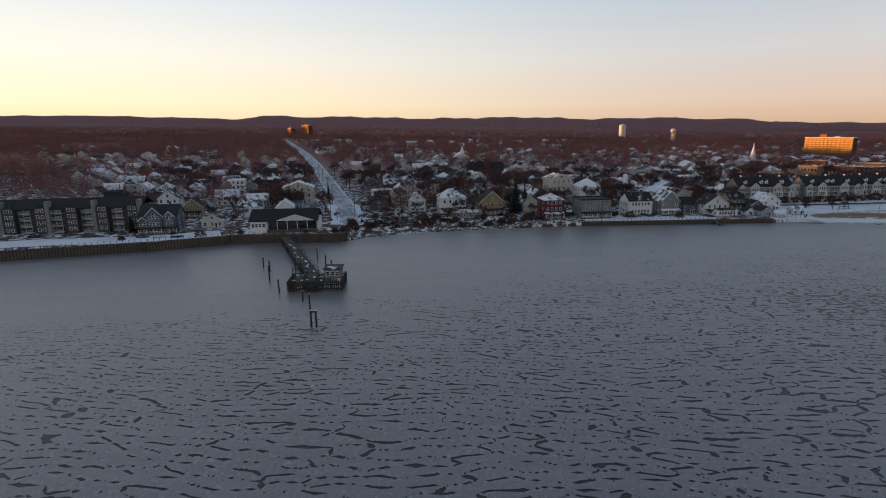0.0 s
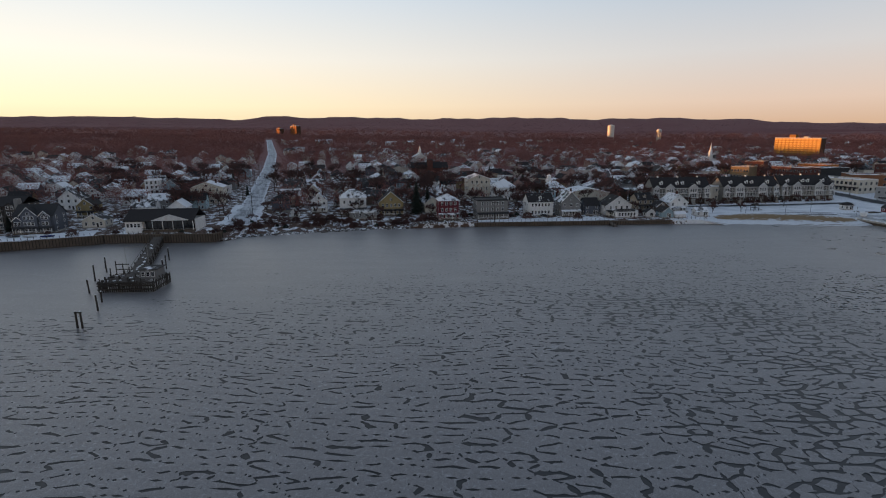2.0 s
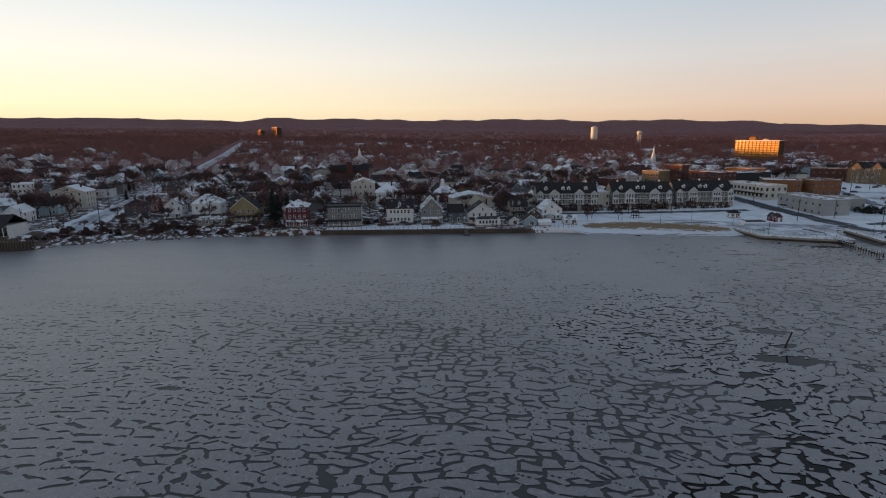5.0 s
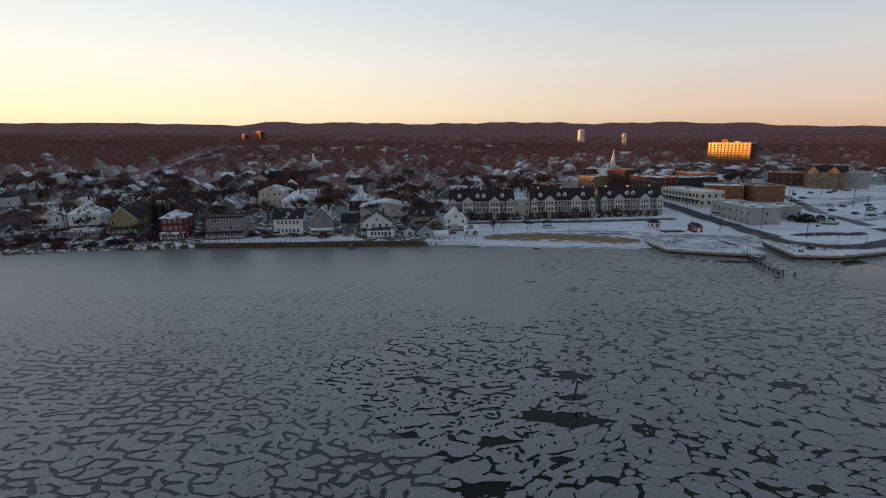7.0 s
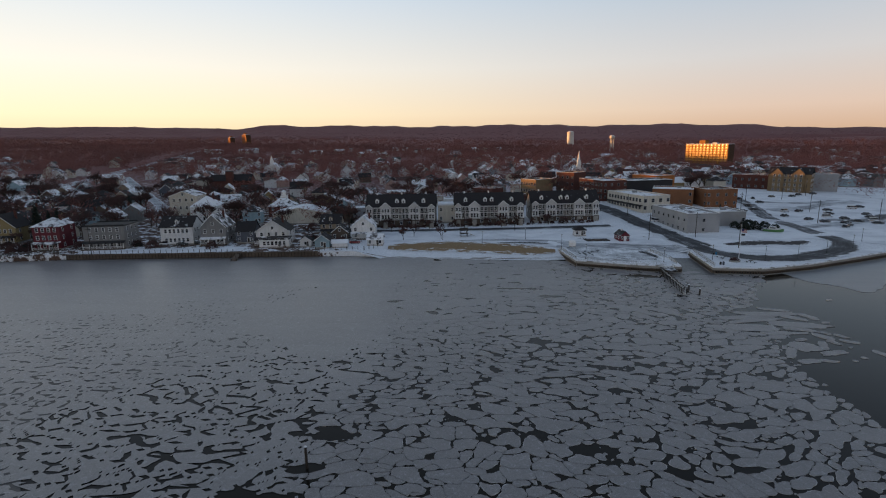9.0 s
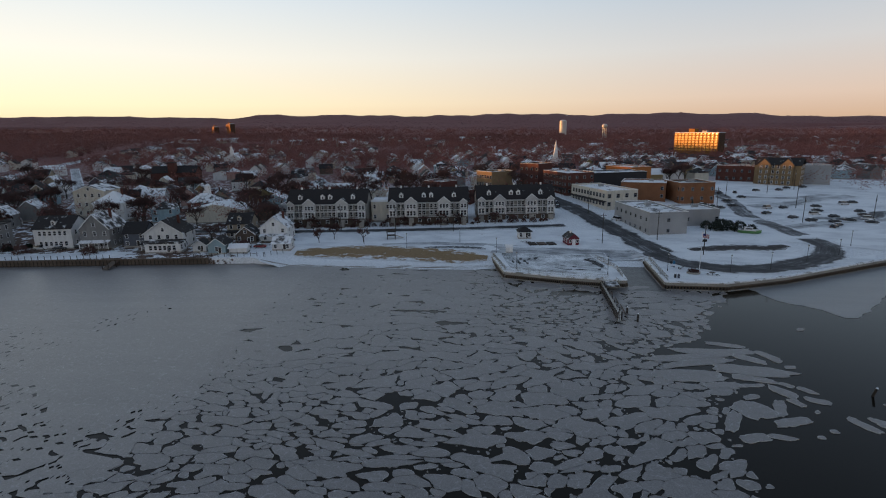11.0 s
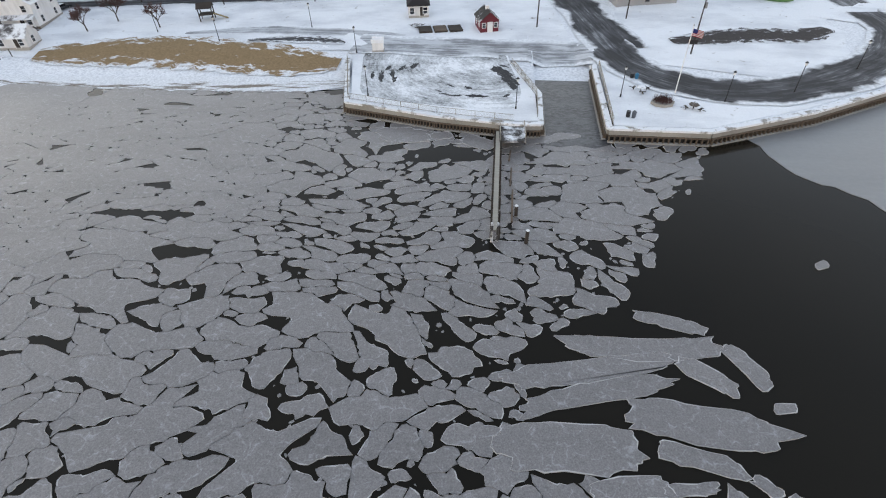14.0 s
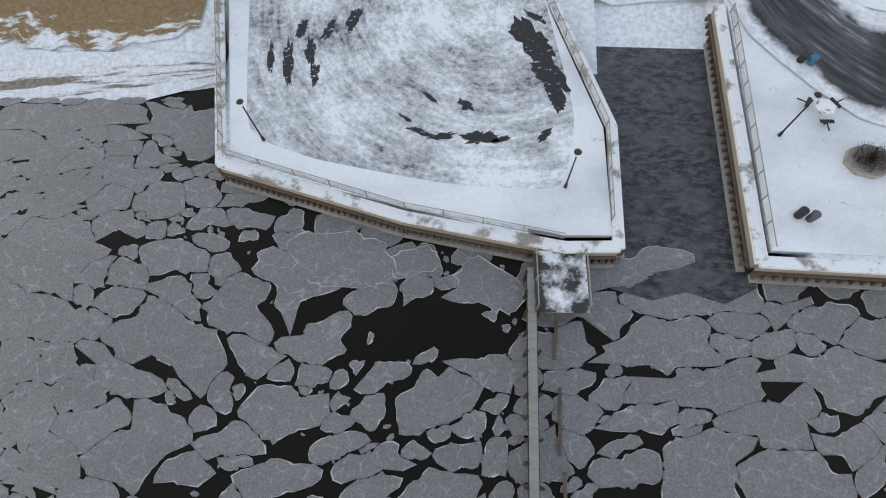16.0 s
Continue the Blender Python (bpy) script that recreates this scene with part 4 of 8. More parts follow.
floes = loose_floes()
floes.sort(key=lambda f: abs(f[0] - 276) + abs(f[1] - 238))
near_floes, rest_floes = floes[:285], floes[285:] + brash()
ice_field = thing("ice_field", "grey broken pan ice drifting on the harbour", "ice", kind="structure")
V, F = [], []
pack_runs(np.arange(-265, 300, 0.4), np.concatenate((np.arange(-140, 56, 1.4), np.arange(56, 120, 0.27), np.arange(120, 180, 0.36), np.arange(180, 284, 0.5))), V, F)
MI = [2] * len(F)
for fl in rest_floes:
    floe_geometry(*fl, V, F, MI)
tagged(part("drift_ice", ice_mesh("drift_ice", V, F, MI, ["floe", "rim", "pack_ice"]), None, ice_field, "closely packed grey ice floes with dark cracks"), kind="stuff")
# thin dark ice frozen between the floes of the western harbour
bm = bmesh.new()
rk = random.Random(3)
prism(bm, [(-300, -140), (150, -140)] + [(168 + 14 * math.sin(k * 0.7) + rk.uniform(-5, 5), 20 + k * 8.5) for k in range(28)] + [(158, 273.6), (127, 270.4), (60, 263.4), (22, 256.5), (-5, 248.6), (-41, 235), (-54, 221.8), (-100, 217.8), (-128, 202.4), (-155, 192.4), (-205, 171.4), (-300, 120)], -0.1, 0.03)
part("young_ice", bm, "young_ice", ice_field, "thin dark grey ice in the cracks of the pack")
# the smooth sheet east of the open lead
bm = bmesh.new()
outline = [(319.6, 258.0), (321, 250), (323.5, 244), (326.5, 242), (329.2, 239.3), (330.6, 234.3), (333.5, 234.4), (338, 238), (345, 245), (352.3, 253), (352, 246), (362, 246), (380, 262), (420, 262), (560, 300), (560, 372), (520, 351), (368, 280), (331, 260)]
jag = []
rj = random.Random(8)
for a, b in zip(outline, outline[1:] + outline[:1]):
    m_ = max(1, int(math.hypot(b[0] - a[0], b[1] - a[1]) / 1.5))
    jag += [(a[0] + (b[0] - a[0]) * t / m_ + rj.uniform(-0.35, 0.35), a[1] + (b[1] - a[1]) * t / m_ + rj.uniform(-0.35, 0.35)) for t in range(m_)]
prism(bm, jag, -0.1, 0.08)
part("ice_sheet", bm, "sheet", ice_field, "smooth unbroken grey ice sheet")
bm = bmesh.new()
prism(bm, [(288.0, 252.6), (291, 251.7), (293.6, 252.4), (296.4, 251.5), (299.0, 252.8), (300.2, 276.8), (287.0, 277.2), (289.0, 266.5)], -0.1, 0.07)
part("slush", bm, "slush", ice_field, "dark refrozen slush in the boat ramp")
# large single floes: by the sea wall, at the lip of the lead, and adrift in it
for fx, fy, a, b, turn in ((266.6, 254.7, 4.4, 2.1, -3), (272.6, 254.5, 2.0, 1.2, 18), (278.7, 252.7, 2.9, 1.35, -36),
                           (298.7, 217.1, 3.3, 0.75, -14), (295.2, 214.3, 7.6, 1.15, 1), (289.6, 210.9, 8.2, 1.05, 13), (300.3, 210.8, 2.8, 0.85, -36), (304.1, 212.2, 2.7, 0.85, -66), (290.4, 208.1, 6.8, 0.95, 14), (298.6, 205.7, 6.4, 1.6, -10), (287.0, 203.2, 6.2, 1.8, 2),
                           (297.4, 202.6, 3.3, 0.8, -14), (305.9, 207.8, 1.0, 0.6, 0), (296.0, 200.3, 2.1, 0.5, 7), (301.8, 200.8, 1.1, 0.6, -43), (291.5, 199.9, 3.2, 0.8, 6), (292.9, 192.3, 2.5, 2.2, 24), (288.4, 188.9, 3.2, 0.8, 58), (297.0, 193.1, 2.8, 0.7, 66),
                           (296.9, 189.2, 3.0, 0.8, 18), (303.8, 195.9, 1.7, 0.75, -24), (306.3, 189.3, 2.3, 0.75, -62), (309.7, 189.6, 2.1, 0.9, -40), (289.4, 184.6, 2.2, 0.9, 14), (293.3, 185.2, 1.8, 0.6, -14), (300.2, 194.9, 1.3, 0.6, -60), (300.0, 198.2, 2.3, 1.1, -52), (304.0, 199.2, 1.4, 0.6, -55),
                           (294.3, 196.3, 1.4, 0.6, 20), (317.4, 226.4, 0.9, 0.6, 30), (313.6, 195.2, 0.7, 0.3, -20), (301.8, 192.4, 0.5, 0.3, 40), (301.2, 187.2, 0.6, 0.4, 10), (298.6, 185.6, 0.5, 0.35, 0)):
    ring = ragged_ring(fx, fy, a, b * (1.15 if a > 2.4 else 1.0), turn, rj, 40 if a > 4 else 26 if a > 1 else 9)
    near_floes.append((fx, fy, 0.118 + 0.004 * (len(near_floes) % 9), ring, [True] * len(ring)))
for fl in near_floes:
    V, F, MI = [], [], []
    floe_geometry(*fl, V, F, MI, fl[0], fl[1])
    part("ice_floe", ice_mesh("ice_floe", V, F, MI, ["floe_piece", "rim"]), None, ice_field, at=pose(fl[0], fl[1], 0))


def blunt(ring, c):
    out = []
    for p, q in zip(ring, ring[1:] + ring[:1]):
        out += [(p[0] * (1 - c) + q[0] * c, p[1] * (1 - c) + q[1] * c), (p[0] * c + q[0] * (1 - c), p[1] * c + q[1] * (1 - c))]
    return out


# ---- sea walls ----
def seawall(name, line, top, label, cap="concrete", face="old_wood", lip=0.5, pile_step=2.4, base=-0.6, timber=True):
    """A bulkhead along the shore: capping beam, face, waling and, by kind, fender piles or low fender blocks."""
    w = thing(name, label, "sea wall", kind="structure")
    if timber:
        pile = mesh_of("pile", tube(bmesh.new(), (0, 0, base), (0, 0, top - 0.1), 0.14, 0.14, 7), "dark_wood")
    else:
        pile = mesh_of("fender_block", boxed(-0.09, 0.09, -0.62, -0.1, 0.16, 0.92), "old_wood")
    for n_, ((xa, ya), (xb, yb)) in enumerate(zip(line, line[1:])):
        L = math.hypot(xb - xa, yb - ya)
        ang = math.degrees(math.atan2(yb - ya, xb - xa))
        m = pose(xa, ya, 0.006 * (n_ % 2), 0, 0, ang)
        part("cap", boxed(-0.05, L + 0.05, -0.35, lip + (0 if timber else 0.25), top - 0.15, top + 0.18), cap, w, at=m)
        if timber:
            part("boarded_face", boxed(0, L, -0.12, 0.25, base, top - 0.15), face, w, at=m)
            part("waling", boxed(0, L, -0.34, -0.12, 0.45, 0.75), "old_wood", w, at=m)
            part("waling", boxed(0, L, -0.30, -0.12, top - 0.55, top - 0.3), "old_wood", w, at=m)
        else:
            part("face", boxed(0, L, -0.28, 0.25, 1.12, top - 0.15), face, w, at=m)
            # recessed foot, its shade put into a near-black colour
            part("dark_foot", boxed(0, L, 0.05, 0.25, base, 1.12), "wet_dark", w, at=m)
            # brown beam stands in for the shadow band under the face
            part("waling", boxed(0, L, -0.5, 0.1, 0.92, 1.12), "old_wood", w, at=m)
            part("waling", boxed(0, L, -0.85, -0.2, 0.0, 0.16), "concrete", w, "frosted pale lower waling", at=m)
        k = int(L / pile_step)
        for i in range(k + 1):
            p = m @ Vector((min(L - 0.1, 0.2 + i * pile_step), -0.26 if timber else 0, 0))
            part("pile" if timber else "fender_block", pile, None, w, at=pose(p.x, p.y, 0, 0, 0, ang))
    return w


seawall("sea_wall_west", [(-205, 171.6), (-175, 185.6), (-155, 192.6), (-128, 202.6), (-101.5, 215.6), (-100, 218.1), (-53.5, 222.1), (-51, 226.5)], 3.85, "weathered timber bulkhead before the condominiums", "old_wood", "old_wood", 0.4, 1.15)
seawall("sea_wall_town", [(59.5, 263.6), (127, 270.6), (158, 273.8)], 2.05, "tall timber bulkhead with close piles below snowy lawns", "old_wood", "old_wood", 0.4, 1.3)
seawall("sea_wall_plaza", [(252.0, 282), (256.0, 262.5), (271.8, 257.6), (284.3, 255.1), (288.3, 255.2)], 2.0, "concrete-capped plaza bulkhead with waling timbers", "snowy_cap", "concrete", 0.3, 0.55, timber=False)
seawall("sea_wall_slip", [(288.4, 255.2), (288.9, 266.2), (284.8, 280.2)], 2.0, "concrete bulkhead along the boat ramp", "snowy_cap", "concrete", 0.3, 1.0, timber=False)
seawall("sea_wall_park", [(299.8, 279.6), (298.5, 254.1), (313.4, 253.4), (331.2, 260.4), (368.2, 280.6), (520, 351.6), (600, 387)], 2.0, "long concrete-capped park bulkhead", "snowy_cap", "concrete", 0.3, 0.8, timber=False)


# ---- building kit ----
SHARED = {}


def window_mesh(w, h, casing="trim"):
    """A sash window: white casing, sill, meeting rail and dark panes, proud of the wall by a few centimetres."""
    key = ("win", w, h, casing)
    if key not in SHARED:
        bm = bmesh.new()
        f = 0.11
        gx, gz = (-w / 2 - f, -w / 2, w / 2, w / 2 + f), (-f, 0, h * 0.48, h * 0.54, h, h + f)
        g = [[bm.verts.new((x, -0.08, z)) for z in gz] for x in gx]
        back = [bm.verts.new((x, 0.02, z)) for x, z in ((gx[0], gz[0]), (gx[3], gz[0]), (gx[3], gz[5]), (gx[0], gz[5]))]
        panes = []
        for i in range(3):
            for j in range(5):
                fc = bm.faces.new((g[i][j], g[i + 1][j], g[i + 1][j + 1], g[i][j + 1]))
                if i == 1 and j in (1, 3):
                    panes.append(fc)
        rim_ = [g[i][0] for i in range(4)] + [g[3][j] for j in range(1, 6)] + [g[i][5] for i in (2, 1, 0)] + [g[0][j] for j in (4, 3, 2, 1)]
        n_ = len(rim_)
        ends = {0: back[0], 3: back[1], 8: back[2], 11: back[3]}
        for s_, e_, ba, bb in ((0, 3, back[0], back[1]), (3, 8, back[1], back[2]), (8, 11, back[2], back[3]), (11, 15, back[3], back[0])):
            bm.faces.new([rim_[k % n_] for k in range(e_, s_ - 1, -1)] + [ba, bb])
        for fc in panes:
            fc.material_index = 1
        res = bmesh.ops.inset_individual(bm, faces=panes, thickness=0.01, depth=-0.06)
        SHARED[key] = mesh_of("window", bm, [casing, "glass"])
    return SHARED[key]


def door_mesh(w, h, mat="dark_wood"):
    key = ("door", w, h, mat)
    if key not in SHARED:
        bm = bmesh.new()
        box(bm, -w / 2 - 0.12, -w / 2, -0.07, 0.02, 0, h + 0.12)
        box(bm, w / 2, w / 2 + 0.12, -0.07, 0.02, 0, h + 0.12)
        box(bm, -w / 2, w / 2, -0.07, 0.02, h, h + 0.12)
        box(bm, -w / 2, w / 2, -0.03, 0.01, 0, h, 1)
        SHARED[key] = mesh_of("door", bm, ["trim", mat])
    return SHARED[key]


def add_windows(th, face, n, z, span, w=0.95, h=1.45, centre=0.0, casing="trim"):
    """A row of n windows on a face given as (x, y, degrees of the outward normal from -y)."""
    fx, fy, turn = face
    me = window_mesh(w, h, casing)
    for i in range(n):
        off = centre + (0 if n == 1 else -span / 2 + span * i / (n - 1))
        p = pose(fx, fy, 0, 0, 0, turn) @ Vector((off, 0, z))
        part("window", me, None, th, at=pose(p.x, p.y, p.z, 0, 0, turn))


def gable_roof(bm, x0, x1, y0, y1, ze, rise, along="x", over=0.4, thick=0.22, mi=0):
    """Two thick roof slopes with overhanging eaves; the ridge runs along x or y."""
    if along == "x":
        ym = (y0 + y1) / 2
        k = rise / (ym - y0)
        zo = ze - k * over
        for ya, yb in ((y0 - over, ym), (y1 + over, ym)):
            p = [(x0 - over, ya, zo), (x1 + over, ya, zo), (x1 + over, yb, ze + rise), (x0 - over, yb, ze + rise)]
            slab(bm, p, thick, mi)
    else:
        xm = (x0 + x1) / 2
        k = rise / (xm - x0)
        zo = ze - k * over
        for xa, xb in ((x0 - over, xm), (x1 + over, xm)):
            p = [(xa, y0 - over, zo), (xa, y1 + over, zo), (xb, y1 + over, ze + rise), (xb, y0 - over, ze + rise)]
            slab(bm, p, thick, mi)


def slab(bm, p, t, mi=0):
    lo = [bm.verts.new(q) for q in p]
    hi = [bm.verts.new((q[0], q[1], q[2] + t)) for q in p]
    n = len(p)
    for f in (lo[::-1], hi):
        bm.faces.new(f).material_index = mi
    for i in range(n):
        bm.faces.new((lo[i], lo[(i + 1) % n], hi[(i + 1) % n], hi[i])).material_index = mi
    return bm


def hip_roof(bm, x0, x1, y0, y1, ze, rise, over=0.4, thick=0.2):
    x0, x1, y0, y1 = x0 - over, x1 + over, y0 - over, y1 + over
    ins = min(x1 - x0, y1 - y0) / 2
    if x1 - x0 >= y1 - y0:
        a, b = (x0 + ins, (y0 + y1) / 2, ze + rise), (x1 - ins + 0.01, (y0 + y1) / 2, ze + rise)
        faces = [[(x0, y0, ze), (x1, y0, ze), b, a], [(x1, y1, ze), (x0, y1, ze), a, b], [(x0, y1, ze), (x0, y0, ze), a], [(x1, y0, ze), (x1, y1, ze), b]]
    else:
        a, b = ((x0 + x1) / 2, y0 + ins, ze + rise), ((x0 + x1) / 2, y1 - ins + 0.01, ze + rise)
        faces = [[(x1, y0, ze), (x1, y1, ze), b, a], [(x0, y1, ze), (x0, y0, ze), a, b], [(x0, y0, ze), (x1, y0, ze), a], [(x1, y1, ze), (x0, y1, ze), b]]
    for f in faces:
        slab(bm, f, thick)


def gable_wall(bm, x0, x1, y0, y1, z0, ze, rise, along):
    """The house body: four walls and the two gable triangles, as one closed shell."""
    box(bm, x0, x1, y0, y1, z0, ze)
    t = 0.24
    if along == "x":
        ym = (y0 + y1) / 2
        for xa, xb in ((x0, x0 + t), (x1 - t, x1)):
            tri(bm, [(xa, y0, ze), (xa, y1, ze), (xa, ym, ze + rise)], (xb - xa, 0, 0))
    elif along == "y":
        xm = (x0 + x1) / 2
        for ya, yb in ((y0, y0 + t), (y1 - t, y1)):
            tri(bm, [(x1, ya, ze), (x0, ya, ze), (xm, ya, ze + rise)], (0, yb - ya, 0))


def tri(bm, p, d):
    a = [bm.verts.new(q) for q in p]
    b = [bm.verts.new((q[0] + d[0], q[1] + d[1], q[2] + d[2])) for q in p]
    bm.faces.new(a)
    bm.faces.new(b[::-1])
    for i in range(3):
        bm.faces.new((a[(i + 1) % 3], a[i], b[i], b[(i + 1) % 3]))


def house(label, at, w, d, h, roof="front", rise=3.0, wall="white", cover="roof_half", storeys=2, wins=3, side=2, porch=0.0, chimney=True, dormer=0, group="", door=True, category="house", name="house", attic=True):
    """A wooden house, its front towards -y, standing on z = 0 of its own frame."""
    th = thing(name, label, category, at, group)
    x0, x1, y0, y1 = -w / 2, w / 2, -d / 2, d / 2
    bm = bmesh.new()
    along = {"front": "y", "side": "x"}.get(roof, "")
    if along:
        gable_wall(bm, x0, x1, y0, y1, -0.6, h, rise, along)
    else:
        box(bm, x0, x1, y0, y1, -0.6, h)
    part("wall", bm, wall, th)
    part("foundation", boxed(x0 - 0.06, x1 + 0.06, y0 - 0.06, y1 + 0.06, -0.8, 0.45), "concrete", th)
    bm = bmesh.new()
    if along:
        gable_roof(bm, x0, x1, y0, y1, h, rise, along)
    elif roof == "hip":
        hip_roof(bm, x0, x1, y0, y1, h, rise)
    else:
        box(bm, x0 - 0.15, x1 + 0.15, y0 - 0.15, y1 + 0.15, h, h + 0.3)
        box(bm, x0 - 0.15, x1 + 0.15, y0 - 0.15, y0 + 0.15, h + 0.3, h + 0.7)
        box(bm, x0 - 0.15, x1 + 0.15, y1 - 0.15, y1 + 0.15, h + 0.3, h + 0.7)
    part("roof", bm, cover, th)
    if along == "y":
        bm = bmesh.new()
        for s in (-1, 1):
            tube(bm, (s * (w / 2 + 0.4), y0 - 0.42, h - rise / (w / 2) * 0.4 + 0.08), (0, y0 - 0.42, h + rise + 0.1), 0.13, 0.13, 4)
        part("gable_trim", bm, "trim", th)
    fl = h / storeys
    for s in range(storeys):
        z = s * fl + fl * 0.34
        add_windows(th, (0, y0, 0), wins, z, w * 0.66, 0.95, min(1.5, fl * 0.5))
        if side:
            add_windows(th, (x0, 0, -90), side, z, d * 0.55, 0.9, min(1.5, fl * 0.5))
            add_windows(th, (x1, 0, 90), side, z, d * 0.55, 0.9, min(1.5, fl * 0.5))
    if along == "y" and rise > 2.2 and attic:
        add_windows(th, (0, y0, 0), 1, h + rise * 0.18, 0, 0.9, 1.2)
    if door:
        part("door", door_mesh(0.95, 2.05), None, th, at=pose(w * 0.17, y0, 0.3))
    if porch:
        zt = min(fl, 2.9)
        part("porch_roof", slab(bmesh.new(), [(x0 - 0.1, y0 - porch, zt - 0.35), (x1 + 0.1, y0 - porch, zt - 0.35), (x1 + 0.1, y0 - 0.03, zt + 0.25), (x0 - 0.1, y0 - 0.03, zt + 0.25)], 0.2), cover, th)
        part("porch_floor", boxed(x0, x1, y0 - porch + 0.1, y0, -0.3, 0.32), "old_wood", th)
        post = SHARED.setdefault(("post", round(zt, 2)), mesh_of("porch_post", boxed(-0.09, 0.09, -0.09, 0.09, 0.3, zt - 0.3), "trim"))
        k = max(2, int(w / 2.6) + 1)
        for i in range(k):
            part("porch_post", post, None, th, at=pose(x0 + 0.2 + (w - 0.4) * i / (k - 1), y0 - porch + 0.25, 0))
        bm = bmesh.new()
        box(bm, x0 + 0.1, x1 - 0.1, y0 - porch + 0.2, y0 - porch + 0.28, 1.15, 1.23)
        for i in range(int(w / 0.35)):
            xx = x0 + 0.2 + i * 0.35
            box(bm, xx, xx + 0.05, y0 - porch + 0.22, y0 - porch + 0.26, 0.32, 1.15)
        part("porch_railing", bm, "trim", th)
    if chimney:
        bm = bmesh.new()
        box(bm, -0.4, 0.4, -0.35, 0.35, h * 0.6, h + rise + 1.0)
        box(bm, -0.48, 0.48, -0.43, 0.43, h + rise + 1.0, h + rise + 1.15)
        part("chimney", bm, "brick", th, at=pose(w * 0.22, d * 0.12, 0))
    for k in range(dormer):
        xx = (k + 0.5) / dormer * w - w / 2
        dormer_on(th, xx, y0 + d * 0.12, h + rise * 0.25, 1.5, 1.5, d * 0.3, wall, cover)
    return th


def dormer_on(th, x, y, z, w, h, depth, wall, cover):
    bm = bmesh.new()
    gable_wall(bm, x - w / 2, x + w / 2, y, y + depth, z, z + h, w * 0.45, "y")
    dm = part("dormer", bm, wall, th)
    rb = bmesh.new()
    gable_roof(rb, x - w / 2, x + w / 2, y, y + depth, z + h, w * 0.45, "y", 0.16, 0.1)
    part("dormer_roof", rb, cover, dm)
    part("window", window_mesh(0.7, 1.0), None, dm, at=pose(x, y, z + 0.25))


def on_land(x, y, turn=0.0, dz=0.0):
    x, y = plan(x, y)
    return pose(x, y, land_z(x, y) + dz, 0, 0, turn)


# ---- waterfront houses ----
slate = house("slate-blue shingled waterfront house with white trim and dark gabled roof", on_land(-121, 208.5, 14), 15.5, 11, 7.6, "side", 4.2, "bluegrey", "blacktar", 3, 5, 2, 2.6, True, 0)


def front_gable(th, x, w, y, h, rise, wall, n, floors):
    """A gabled bay standing out from the front of a house, with white rakes and paired windows."""
    g = bmesh.new()
    gable_wall(g, x - w / 2, x + w / 2, y, y + 4.5, 0.0, h, rise, "y")
    bay = part("front_gable", g, wall, th)
    r = bmesh.new()
    gable_roof(r, x - w / 2, x + w / 2, y, y + 4.5, h, rise, "y", 0.35, 0.16)
    part("gable_roof", r, "blacktar", bay)
    t = bmesh.new()
    for s in (-1, 1):
        tube(t, (x + s * (w / 2 + 0.35), y - 0.4, h - 0.2), (x, y - 0.4, h + rise + 0.1), 0.14, 0.14, 4)
    part("rake_trim", t, "trim", bay)
    for f in range(floors):
        for i in range(n):
            part("window", window_mesh(1.0, 1.4), None, bay, at=pose(x + (i - (n - 1) / 2) * 1.45, y, 0.9 + f * 2.55))
    if rise > 2:
        part("window", window_mesh(1.1, 1.0), None, bay, at=pose(x, y, h + 0.2))


front_gable(slate, -1.6, 6.4, -6.3, 7.8, 3.4, "bluegrey", 3, 3)
front_gable(slate, -6.2, 3.2, -6.1, 5.6, 1.6, "bluegrey", 2, 2)
front_gable(slate, 4.6, 4.4, -6.2, 7.2, 2.2, "bluegrey", 2, 3)
house("small cream house with a half-snowed roof", on_land(-104.5, 221, 14), 9.5, 8, 3.6, "front", 2.6, "cream", "roof_half", 1, 3, 2, 0, False)
house("large cream house with a low gable and many windows", on_land(-92, 297, 16), 17.5, 12, 9.6, "front", 3.2, "cream", "roof_snow", 3, 4, 3, 0, True)
house("narrow white two-storey house with a front gable", on_land(-22, 279, 14), 8.2, 10, 6.6, "front", 3.6, "white", "roof_half", 2, 2, 3, 1.8, True)
house("tiny white outbuilding with a steep gable", on_land(-29.5, 262, 14), 4.2, 5, 2.6, "front", 2.4, "white", "shingle", 1, 1, 1, 0, False)
house("white house with a porch and brown hipped roof", on_land(-3, 277, 14), 14, 11, 8.6, "hip", 4.2, "white", "roof_half", 2, 4, 3, 2.4, True, 1)
house("mustard-yellow house with a large front gable", on_land(17.5, 276, 12), 13, 11, 6.8, "front", 5.6, "yellow", "shingle", 2, 5, 2, 2.2, True)
house("dark red house with a snowy mansard and glazed porches", on_land(48.3, 266, 12), 10.2, 11, 9.4, "hip", 3.0, "red", "roof_half", 3, 4, 2, 2.2, True)
house("flat-roofed grey apartment house with balconies", on_land(69.5, 272, 12), 16, 12, 9.2, "flat", 0, "grey", "blacktar", 3, 5, 3, 2.0, False)
house("tall cream three-storey house with a low snowy gable", on_land(60, 347, 12), 14, 15, 12.2, "front", 2.6, "cream", "roof_half", 3, 4, 4, 0, False)
house("white square house with a snowy pyramid roof", on_land(77, 336, 12), 13, 13, 8.2, "hip", 5.0, "white", "roof_snow", 2, 3, 3, 0, True)
house("white house with banded windows and a dark hipped roof", on_land(94, 284, 10), 13.2, 11, 7.6, "side", 3.8, "white", "shingle", 2, 6, 3, 0, True, 1)
